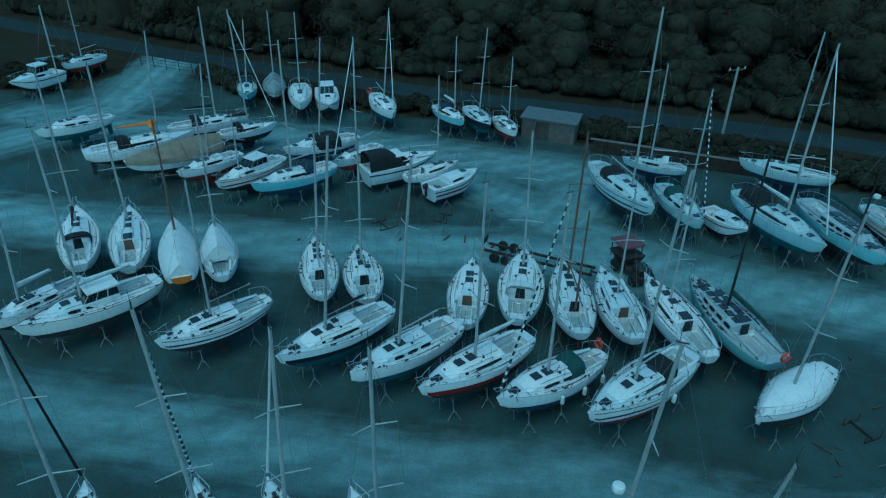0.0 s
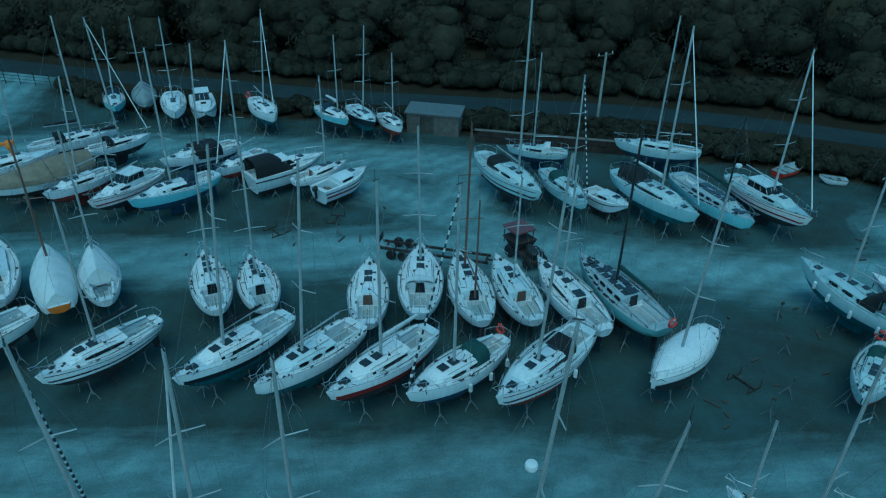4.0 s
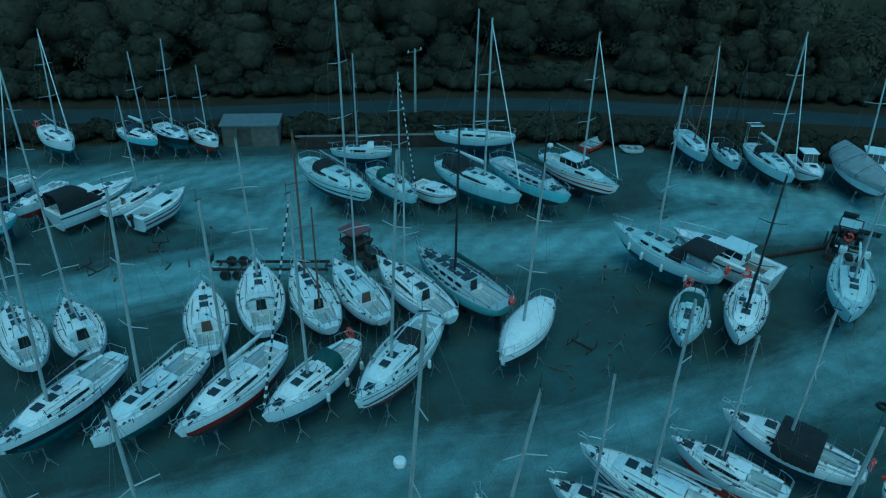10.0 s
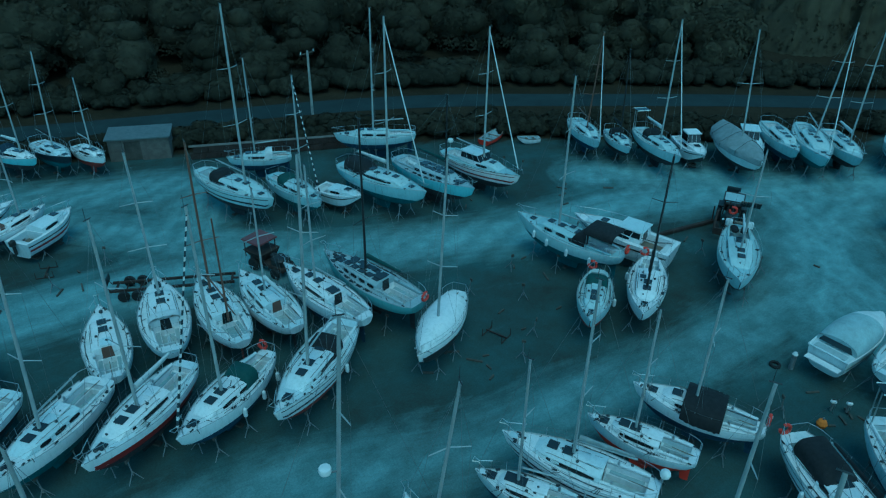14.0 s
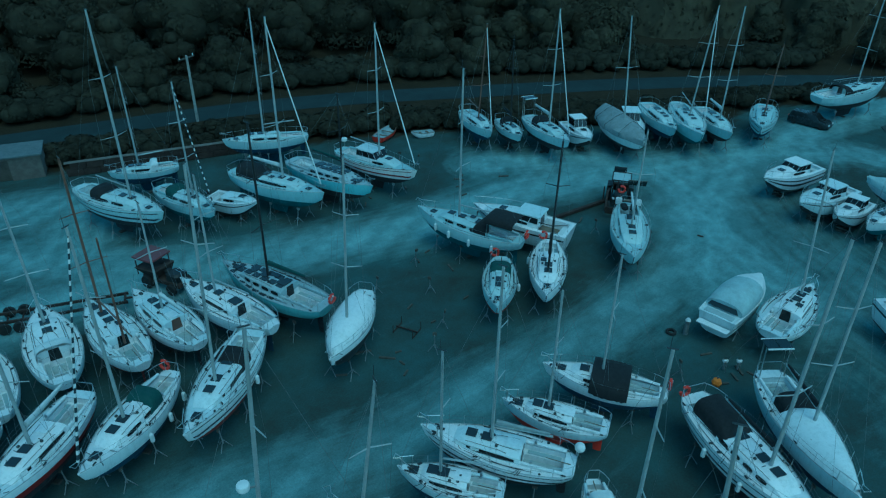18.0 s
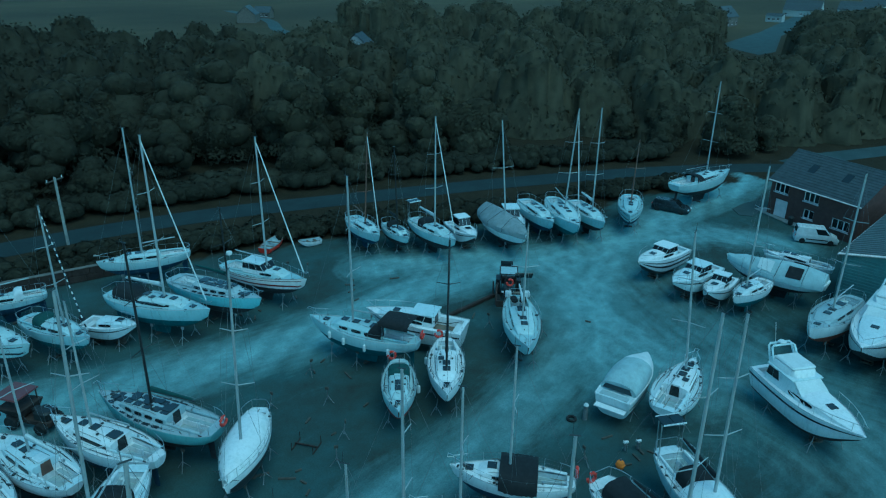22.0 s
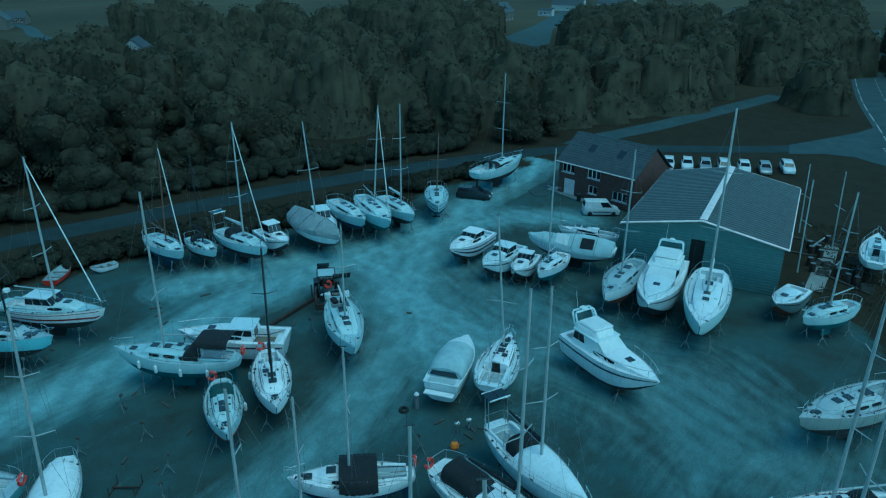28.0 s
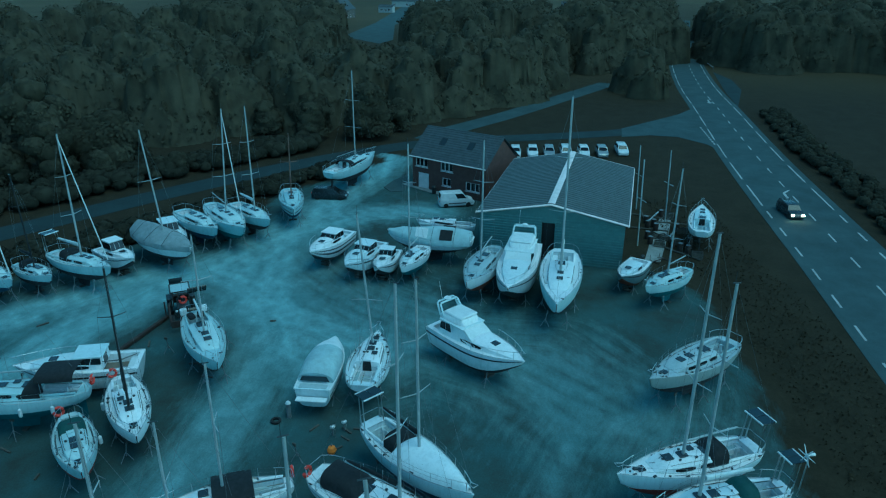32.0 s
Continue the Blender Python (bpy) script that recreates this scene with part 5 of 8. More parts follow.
    if arch:
        y0 = h.y(0.02)
        w = h.half(0.02) * 0.85
        g = Geo()
        for yy in (y0, y0 + 0.35):
            g.tube([(-w, yy, zt), (-w * 0.95, yy - 0.2, zt + 1.9), (w * 0.95, yy - 0.2, zt + 1.9), (w, yy, zt)], 0.045, 5)
        part("stern_arch", g, "stainless", boat)
        for i in (-1, 1):
            part("solar_panel", Geo().box((i * w * 0.52, y0 - 0.05, zt + 1.97), (w * 0.98, 0.85, 0.05)), "solar_cells", boat)
            g = Geo()
            for d in (-0.45, 0.45):
                g.box((i * w * 0.52, y0 - 0.05 + d, zt + 1.975), (w * 1.02, 0.07, 0.08))
            part("panel_frame", g, "white_plastic", boat)
    supports(at, h, 0.14, 3 if L > 7.5 else 2)
    return boat, h


def fabric_arch(boat, name, material, h, s0, s1, w, z, rise, front):
    """A cloth hood on hoops: arched across, sloped down to the front if it is a sprayhood."""
    rings = []
    n = 8
    for i in range(n + 1):
        k = i / n
        y = h.y(s0 + (s1 - s0) * k)
        r = rise * (1 - (max(0, (k - 0.5) / 0.5) ** 1.6 * 0.78 if front else 0.18 * (2 * k - 1) ** 2)) - 0.03 * math.sin(k * math.pi * 3) ** 2
        pts = []
        for j in range(13):
            a = math.pi * j / 12
            pts.append((w * math.copysign(abs(math.cos(a)) ** 0.55, math.cos(a)), y, z + r * math.sin(a) ** 0.6))
        rings.append(pts)
    g = Geo().loft(rings, False, False)
    inner = [[(p[0] * 0.985, p[1], p[2] - 0.02) for p in r[::-1]] for r in rings]
    g.loft(inner, False, False)
    part(name, g, material, boat)
    if front:
        i = 6
        a, c = rings[i], rings[n]
        part("hood_window", Geo().slab(lerp(c[3], c[9], 0.94), lerp(c[3], c[9], 0.06), lerp(a[3], a[9], 0.06), lerp(a[3], a[9], 0.94), 0.03), "tinted_window", boat)


def tent_over(boat, h, style, s0, s1, rise):
    """A tarpaulin laid over a ridge pole, hanging over the topsides, with folds."""
    rings = []
    n = 16
    rng = random.Random(int(h.L * 1000))
    for i in range(n + 1):
        k = i / n
        s = s0 + (s1 - s0) * k
        hb = h.half(s) + 0.05
        z = h.sheer(s)
        r = rise * (0.55 + 0.45 * math.sin(math.pi * min(1, k * 1.2 + 0.15))) if style == "full" else rise
        if style == "full" and s > 0.8:
            r *= max(0.25, (1 - s) / 0.2)
        f = 0.05 * rng.uniform(-1, 1)
        hang = {"full": 0.45, "white": 0.05, "black": 0.25}[style]
        half = [(hb + 0.03, z - hang + f), (hb * 1.02, z + 0.04), (hb * 0.66 + f, z + r * 0.42), (hb * 0.3, z + r * 0.8 + f * 0.5)]
        if style == "black":
            half = [(hb + 0.03, z - hang + f), (hb * 1.0, z + 0.3), (hb * 0.9, z + r * 0.75 + f), (hb * 0.5, z + r * 0.95 + f * 0.5)]
        y = h.y(s)
        rings.append([(-a, y, b) for a, b in half] + [(0, y, z + r)] + [(a, y, b) for a, b in half[::-1]])
    g = Geo().loft(rings, False, False)
    for r in (rings[0], rings[-1]):
        g.add(r, [tuple(range(len(r)))])
    material = {"full": boat.get("tarp", "grey_canvas"), "white": "white_canvas", "black": "black_canvas"}[style]
    part("tarpaulin", g, material, boat, "", 60)


def wheelhouse_on(boat, h, s0, s1, z, height, w, roof="white_gelcoat", panes=3, slope=0.35, screen=True, sides=None):
    ya, yb = h.y(s0), h.y(s1)
    lo = [(-w, ya, z), (w, ya, z), (w * 0.9, yb, z), (-w * 0.9, yb, z)]
    k = 0.86
    hi = [(-w * k, ya + 0.05, z + height), (w * k, ya + 0.05, z + height), (w * k * 0.88, yb - slope, z + height), (-w * k * 0.88, yb - slope, z + height)]
    part("wheelhouse", Geo().loft([lo, hi]), roof, boat)
    part("wheelhouse_roof", Geo().box((0, (hi[0][1] + hi[2][1]) / 2, z + height + 0.04), (w * k * 2.1, hi[2][1] - hi[0][1] + 0.3, 0.09)), roof, boat)
    for i in range(panes):
        u0, u1 = (i + 0.04) / panes, (i + 0.96) / panes
        if screen:
            part("windscreen_pane", patch(lo[2], lo[3], hi[3], hi[2], u0, u1, 0.38, 0.95), "tinted_window", boat)
        if sides and i >= sides:
            continue
        part("side_pane", patch(lo[1], lo[2], hi[2], hi[1], u0, u1, 0.42, 0.93), "tinted_window", boat)
        part("side_pane", patch(lo[3], lo[0], hi[0], hi[3], u0, u1, 0.42, 0.93), "tinted_window", boat)
    part("wheelhouse_door", patch(lo[0], lo[1], hi[1], hi[0], 0.3, 0.7, 0.02, 0.9), "tinted_window", boat)


def motorboat(label, x, y, turn, L, deck, style="cabin", side="white_gelcoat", bottom="dark_antifouling", stripe=None, canopy=None, near=True, beam=None, name="motor_boat", category="motor boat"):
    B = beam or (1.0 + 0.24 * L)
    low = 0.55
    at = pose(x, y, 0, 0, 0, turn)
    h = Hull(L, B, deck, low, 0.9, 0.45, 0.75, 2.2, True)
    boat = thing(name, at, label, category, "boats laid up in the yard")
    g = h.skin(0.0, 0.5, 5)
    t = h.transom_face(1.0)
    g.add(t.v, t.f)
    part("hull", g, side, boat)
    part("bottom", h.skin(0.5, 1.0, 4), bottom, boat)
    part("rubbing_strake", h.skin(0.06, 0.10, 1, 0.03, 0.0, 0.99), "black_plastic" if style != "flybridge" else "navy_gelcoat", boat)
    if stripe:
        part("stripe", h.skin(0.2, 0.29, 1, 0.008, 0.01, 0.97), stripe, boat)
    well = (0.04, 0.32)
    part("deck", deck_of(h, well, 0.72), "deck_paint", boat)
    ya, yb, zt = h.y(well[0]), h.y(well[1]), h.sheer(0.2) - 0.02
    cw = 0.72 * B / 2
    wa, wb = min(cw, h.half(well[0]) * 0.7), min(cw, h.half(well[1]) * 0.7)
    top = [(-wa, ya, zt), (wa, ya, zt), (wb, yb, zt), (-wb, yb, zt)]
    bot = [(p[0] * 0.95, p[1], zt - 0.65) for p in top]
    part("cockpit", Geo().loft([top, bot], True, False), "deck_paint", boat)
    part("cockpit_sole", Geo().add([(p[0], p[1], p[2] + 0.01) for p in bot], [(0, 1, 2, 3)]), "teak", boat, "", 0)
    part("bench", Geo().box((0, ya + 0.3, zt - 0.4), (wa * 1.7, 0.5, 0.42)), "white_canvas", boat)
    rings = roof_rings(h, 0.33, 0.86, 0.34 + 0.02 * L, 0.7, 0.0, 0.6) if style != "flybridge" else roof_rings(h, 0.33, 0.92, 0.52, 0.84, 0.0, 0.75)
    part("foredeck_cabin", Geo().loft(rings), "deck_paint", boat)
    for d in (1, -1):
        part("cabin_window", side_window(rings, 0.1, 0.5, d), "tinted_window", boat)
        part("toe_rail", Geo().tube(rail_line(h, 0.01, 0.985, 0.01, 14, d, 0.02), 0.03, 4), "aluminium", boat)
    part("deck_hatch", Geo().box((0, h.y(0.68), top_z(rings, 0.66) + 0.02), (0.55, 0.55, 0.06)), "clear_hatch", boat)
    z1 = h.sheer(0.4)
    if style == "cabin":
        wheelhouse_on(boat, h, 0.30, 0.58, z1, 1.3, 0.66 * B / 2, slope=0.5)
    elif style == "cruiser":
        wheelhouse_on(boat, h, 0.28, 0.62, z1, 0.85, 0.70 * B / 2, slope=1.05)
    elif style == "flybridge":
        wheelhouse_on(boat, h, 0.15, 0.56, z1 - 0.05, 1.05, 0.80 * B / 2, panes=5, slope=1.35, screen=False, sides=2)
        zf = z1 + 1.02
        w = 0.60 * B / 2
        y0, y1 = h.y(0.13), h.y(0.40)
        rings = []
        for k, hh, ww in ((0.0, 0.42, 1.0), (0.25, 0.5, 1.04), (0.7, 0.55, 0.98), (0.9, 0.5, 0.86), (1.0, 0.1, 0.7)):
            y = y0 + (y1 - y0) * k
            rings.append([(-w * ww * 1.06, y, zf), (-w * ww, y, zf + hh * 0.8), (-w * ww * 0.9, y, zf + hh), (w * ww * 0.9, y, zf + hh), (w * ww, y, zf + hh * 0.8), (w * ww * 1.06, y, zf)])
        part("flybridge", Geo().loft(rings), "white_gelcoat", boat)
        part("flybridge_cover", Geo().box((0, (y0 + y1) / 2, zf + 0.58), (w * 1.85, (y1 - y0) * 0.8, 0.2), 0, 0.09), "white_canvas", boat)
        g = Geo()
        for d in (0.0, 0.35):
            g.tube([(-w, y0 + d, zf + 0.2), (-w * 0.9, y0 - 0.45 + d, zf + 1.0), (-w * 0.78, y0 - 0.5 + d, zf + 1.1), (w * 0.78, y0 - 0.5 + d, zf + 1.1), (w * 0.9, y0 - 0.45 + d, zf + 1.0), (w, y0 + d, zf + 0.2)], 0.075, 6)
        part("radar_arch", g, "white_gelcoat", boat)
        part("radar_dome", Geo().box((0, y0 - 0.3, zf + 1.24), (0.5, 0.5, 0.2), 0, 0.09), "white_plastic", boat)
        part("aerial", Geo().tube([(w * 0.5, y0 - 0.3, zf + 1.1), (w * 0.5, y0 - 0.7, zf + 2.6)], 0.015, 4), "white_plastic", boat)
        yl, yh = h.y(0.565), h.y(0.56) - 1.35
        a, c = z1 + 0.12, z1 + 0.98
        part("windscreen_cover", Geo().loft([[(-B * 0.345, yl, a), (B * 0.345, yl, a), (B * 0.31, yh, c), (-B * 0.31, yh, c)],
                                             [(-B * 0.34, yl + 0.05, a + 0.05), (B * 0.34, yl + 0.05, a + 0.05), (B * 0.30, yh + 0.1, c + 0.05), (-B * 0.30, yh + 0.1, c + 0.05)]]), "white_canvas", boat)
    elif style == "open":
        part("thwart", Geo().box((0, h.y(0.5), zt - 0.05), (B * 0.7, 0.3, 0.06)), "teak", boat)
    if canopy:
        fabric_arch(boat, "cockpit_canopy", canopy, h, 0.03, 0.50, 0.8 * B / 2, zt, 1.5 if L > 6.5 else 1.1, True)
    up = 0.62
    fp = rail_line(h, 0.55, 0.97, up, 8, 1, 0.08)
    hoop = [(-p[0], p[1], p[2]) for p in fp] + [(0, h.y(1.0) + 0.05, h.sheer(1) + up)] + fp[::-1]
    part("bow_rail", Geo().tube(hoop, 0.02, 5), "stainless", boat)
    for s in (0.56, 0.68, 0.8, 0.92):
        for d in (1, -1):
            x1 = (h.half(s) - 0.08) * d
            part("stanchion", Geo().tube([(x1, h.y(s), h.sheer(s)), (x1, h.y(s), h.sheer(s) + up)], 0.014, 4), "stainless", boat)
    if style in ("cabin", "open") and L < 6.5:
        yy = h.y(0) - 0.25
        part("outboard_engine", Geo().box((0, yy, zt + 0.15), (0.34, 0.5, 0.5), 0, 0.1).box((0, yy + 0.05, zt - 0.45), (0.14, 0.22, 0.8)), "black_plastic", boat)
    supports(at, h, low, 2)
    return boat, h


def covered_boat(label, x, y, turn, L, deck, cloth, side="white_gelcoat", bottom="dark_antifouling", mast=None, spar="aluminium", beam=None, motor=False, rise=1.1):
    B = beam or (0.95 + 0.245 * L)
    low = 0.55 if motor else max(0.75, deck - 0.62 - 0.125 * L)
    at = pose(x, y, 0, 0, 0, turn)
    h = Hull(L, B, deck, low, 0.9, 0.45, 0.7, 2.2, True) if motor else Hull(L, B, deck, low)
    boat = thing("covered_boat", at, label, "covered boat", "boats laid up in the yard")
    g = h.skin(0.0, 0.52, 5)
    t = h.transom_face(1.0)
    g.add(t.v, t.f)
    part("hull", g, side, boat)
    part("bottom", h.skin(0.52, 1.0, 5), bottom, boat)
    part("deck", deck_of(h), "deck_paint", boat)
    boat["tarp"] = cloth
    if motor:
        for cloth_part, s0, s1 in (("cyan_canvas", 0.15, 0.66), ("white_canvas", 0.655, 0.99)):
            rows = []
            for i in range(9):
                q = s0 + (s1 - s0) * i / 8
                w = h.half(min(q, 0.985)) * 1.03
                up = rise * (0.55 + 0.45 * min(1.0, (q - 0.13) / 0.15)) * (1 if q < 0.4 else max(0.08, 1 - ((q - 0.4) / 0.6) ** 1.7))
                ring = [(w * math.cos(t_) * (1 + 0.02 * math.sin(7 * q + 3 * t_)), h.y(q), h.sheer(q) - 0.12 + (up + 0.12) * math.sin(t_) ** 0.72 + 0.025 * math.sin(23 * q + 4 * t_)) for t_ in [math.pi * j / 14 for j in range(15)]]
                rows.append(ring)
            part("boat_cover", Geo().loft(rows, False, False), cloth_part, boat)
        end = [(h.half(0.15) * 1.03 * math.cos(t_), h.y(0.15), h.sheer(0.15) - 0.12 + (rise * 0.61 + 0.12) * math.sin(t_) ** 0.72) for t_ in [math.pi * j / 14 for j in range(15)]]
        part("cover_flap", Geo().add(end, [tuple(range(15))]), "cyan_canvas", boat)
        part("hull_stripe", h.skin(0.20, 0.25, 1, 0.008, 0.02, 0.97), "black_gelcoat", boat)
        part("deck_rim", Geo().tube(rail_line(h, 0.0, 0.985, 0.0, 14, 1, -0.02), 0.06, 5), "white_gelcoat", boat)
        part("deck_rim", Geo().tube(rail_line(h, 0.0, 0.985, 0.0, 14, -1, -0.02), 0.06, 5), "white_gelcoat", boat)
    else:
        tent_over(boat, h, "full", 0.02, 0.985, rise)
    if "torn" in label:
        for s0, s1, k in ((0.22, 0.36, "black_canvas"), (0.50, 0.64, "white_canvas")):
            for d in (1, -1):
                a, c = h.half(s0), h.half(s1)
                part("tarpaulin_patch", Geo().slab((d * (a * 0.98), h.y(s0), h.sheer(s0) + 0.16), (d * (c * 0.98), h.y(s1), h.sheer(s1) + 0.16),
                                                   (d * c * 0.42, h.y(s1), h.sheer(s1) + rise * 0.86), (d * a * 0.42, h.y(s0), h.sheer(s0) + rise * 0.86), 0.05 * d), k, boat, "sheet patched over the tarpaulin")
    for s0 in (0.2, 0.45, 0.7) if "tarpaulin" in label else ():
        pts = [(x * h.half(s0) * 1.08, h.y(s0), h.sheer(s0) + z) for x, z in ((-1, -0.3), (-1, 0.08), (-0.66, rise * 0.47), (-0.3, rise * 0.85), (0, rise * 1.03), (0.3, rise * 0.85), (0.66, rise * 0.47), (1, 0.08), (1, -0.3))]
        part("lashing", Geo().tube(pts, 0.018, 4), "black_canvas", boat)
    if not motor:
        k0, k1 = h.y(0.34), h.y(0.62)
        rings = [[(0, a, z), (w, (a + c) / 2, z), (0, c, z), (-w, (a + c) / 2, z)] for z, a, c, w in ((0.14, k0 + 0.2, k1 - 0.3, 0.1), (low + 0.14, k0, k1, 0.1))]
        part("keel", Geo().loft(rings), bottom, boat)
    else:
        part("swim_platform", Geo().box((0, h.y(0) - 0.25, deck - 0.75), (B * 0.8, 0.5, 0.08)), "white_gelcoat", boat)
        part("rear_window", Geo().slab((-B * 0.40, h.y(0.125), deck - 0.02), (B * 0.40, h.y(0.125), deck - 0.02), (B * 0.30, h.y(0.145), deck + 0.30), (-B * 0.34, h.y(0.145), deck + 0.26), 0.03), "tinted_window", boat)
        part("stern_well", Geo().box((0, h.y(0.06), deck - 0.14), (B * 0.74, 0.5, 0.1), 0, 0.03), "cockpit_grey", boat)
    if mast:
        s, dx, dy, z = mast
        rig(boat, h, (s, h.sheer(s)), (dx, h.y(s) + dy, z), spar, None, True, None, 1)
    supports(at, h, 0.14 if not motor else low, 2)
    return boat, h


def dinghy(label, x, y, turn, L, side):
    B = 0.42 * L
    h = Hull(L, B, 0.75, 0.0, 0.8, 0.42, 0.3, 2.4, True)
    boat = thing("dinghy", pose(x, y, 0, 0, 0, turn), label, "dinghy", "dinghies on the ground")
    g = h.skin(0.0, 1.0, 7)
    t = h.transom_face(1.0)
    g.add(t.v, t.f)
    part("hull", g, side, boat)
    inner = Hull(L * 0.96, B * 0.9, 0.745, 0.1, 0.8, 0.42, 0.3, 2.4, True)
    part("inside", inner.skin(0.0, 1.0, 5), "grey_deck", boat)
    for s in (0.25, 0.55):
        part("thwart", Geo().box((0, h.y(s), 0.5), (h.half(s) * 1.7, 0.25, 0.04)), "teak", boat)
    part("gunwale", Geo().tube(rail_line(h, 0.0, 1.0, 0.0, 12, 1, 0) + rail_line(h, 0.0, 1.0, 0.0, 12, -1, 0)[::-1], 0.03, 5), "teak", boat)
    return boat, h

# ---------------------------------------------------------------- the fleet
yacht("white sailing yacht with navy lower topsides, on stands", -5.25, 32.96, 130.9, 8.12, 2.68, lower="navy_gelcoat", boom="black_canvas", hatches=4, bottom="teal_antifouling", windows=1, mast=(0.59, -0.48, -0.79, 15.0), litter=12)
yacht("large white sailing yacht with plumb bow, on stands", -1.05, 31.56, 130.0, 7.81, 2.63, hatches=3, boom="bare", windows=3, bottom="teal_antifouling", mast=(0.57, -0.48, -0.62, 14.5), litter=12, rake=0.08, stern=0.75)
yacht("white sailing yacht with a dark red lower topside, on stands", 2.96, 30.22, 127.2, 8.24, 2.70, lower="red_gelcoat", stern=0.55, boom="white_canvas", windows=1, hatches=3, bottom="dark_antifouling", mast=(0.52, -0.07, -0.07, 13.7), litter=12)
yacht("white sailing yacht with a dark green sprayhood", 7.07, 29.07, 122.1, 7.77, 2.62, hood="green_canvas", boom=None, hatches=3, roller="striped_sailcloth", bottom="blue_antifouling", mast=(0.55, 0.00, 0.00, 13.8), litter=12, stern=0.4)
yacht("white sailing yacht with a dark sprayhood, on stands", 11.84, 28.41, 126.9, 8.85, 2.80, hood="black_canvas", stripe="navy_gelcoat", boom="bare", hatches=3, bottom="red_antifouling", windows=1, mast=(0.58, -0.45, -0.27, 15.5), litter=12)
yacht("white sailing yacht with a weather-stained empty deck", 20.01, 27.85, 125.1, 7.55, 2.58, bottom="black_gelcoat", boom=None, hatches=1, litter=26, mast=(0.55, -0.37, -0.13, 13.6), stern=0.46, cover="deck_paint", lower="black_gelcoat")
yacht("white sailing yacht laid up on stands", -7.32, 40.45, 12.0, 7.21, 2.53, beam=2.7, bottom="blue_antifouling", boom="bare", windows=1, hatches=3, mast=(0.52, 0.43, -0.02, 12.0), litter=12, stern=0.4)
yacht("white sailing yacht laid up on stands", -4.25, 39.92, 11.2, 6.47, 2.40, beam=2.75, bottom="teal_antifouling", boom="bare", hatches=4, mast=(0.61, 0.14, -0.01, 11.7), litter=12, stern=0.4)
yacht("white sailing yacht laid up on stands", 2.86, 37.52, -7.2, 7.33, 2.55, beam=2.75, bottom="dark_antifouling", windows=1, hatches=2, litter=12, stern=0.46, boards="varnished_spar")
yacht("white sailing yacht with a pale cover over its cabin", 6.42, 38.25, -10.2, 8.23, 2.70, beam=3.1, hood="white_canvas", boom=None, bottom="blue_antifouling", hatches=3, mast=(0.66, -0.16, -0.00, 12.7), litter=12, stern=0.4)
yacht("old white ketch with two varnished wooden masts", 9.46, 36.86, -0.4, 8.07, 2.67, beam=2.9, spar="varnished_spar", boom="bare", mizzen=(0.30, 9.6), wheelhouse=False, windows=3, name="ketch", category="ketch", bottom="red_antifouling", hatches=4, mast=(0.68, 0.09, -0.02, 13.1), litter=12, stern=0.4)
yacht("white sailing yacht laid up on stands", 12.36, 36.26, 4.4, 7.69, 2.61, beam=2.8, bottom="dark_antifouling", hatches=2, mast=(0.52, 0.00, -0.00, 10.2), litter=12, stern=0.46, boards="varnished_spar")
yacht("white sailing yacht laid up on stands", 15.65, 34.78, 11.6, 8.57, 2.76, bottom="blue_antifouling", boom="bare", windows=1, hatches=3, mast=(0.60, 0.00, -0.00, 11.2), litter=12, stern=0.4)
yacht("grey-green cruising yacht with a grey deck and many hatches", 18.83, 34.41, 13.3, 9.23, 2.87, side="green_gelcoat", deck_mat="grey_deck", hatches=5, windows=4, panels=7, spar="black_mast", boom="green_canvas", radar=False, mast=(0.53, 0.00, 0.00, 13.7), litter=12)
yacht("white sailing yacht with a black boom cover and sprayhood", -25.09, 44.07, 23.8, 8.90, 2.81, boom="black_canvas", hood="black_canvas", bottom="dark_antifouling", windows=1, hatches=2, mast=(0.64, 0.08, 0.01, 14.1), near=False, stern=0.46)
yacht("white sailing yacht laid up on stands", -21.38, 43.96, 19.7, 8.97, 2.83, bottom="blue_antifouling", boom="bare", hatches=3, mast=(0.66, -0.19, -0.02, 14.8), near=False, stern=0.4, boards="varnished_spar")
yacht("cream pilothouse sailing yacht with large dark windows", -20.73, 35.68, 131.6, 8.71, 2.78, side="cream_gelcoat", deck_mat="deck_paint", wheelhouse=True, windows=3, boom="white_canvas", bottom="dark_antifouling", mast=(0.55, -0.00, 0.00, 14.2), litter=12)
yacht("white sailing yacht laid up on stands", -24.48, 36.43, 146.9, 6.44, 2.39, bottom="dark_antifouling", hatches=2, mast=(0.66, -0.31, -0.71, 12.8), litter=12, stern=0.46)
covered_boat("boat under a white winter cover with an orange bottom", -17.47, 42.43, 20.2, 8.1, 2.75, "white_canvas", beam=2.5, bottom="orange_gelcoat", side="orange_gelcoat", spar="varnished_spar", mast=(0.66, 0.00, 0.00, 11.6))
yacht("sailing yacht under a white ridge tent over its cockpit", -14.65, 42.54, 18.3, 7.16, 2.52, tent="white", boom=None, bottom="teal_antifouling", hatches=4, mast=(0.66, -0.02, -0.00, 12.1), litter=12, stern=0.4, boards="varnished_spar")
yacht("white sailing yacht with navy stripes along its topside", -12.74, 34.23, 131.2, 7.41, 2.56, stripe="navy_gelcoat", boom="black_canvas", bottom="dark_antifouling", windows=1, hatches=2, mast=(0.53, 0.00, -0.00, 11.8), litter=12, stern=0.46)
motorboat("small white cabin motor boat on blocks", -46.92, 83.03, 153.6, 6.79, 2.25, style="cabin")
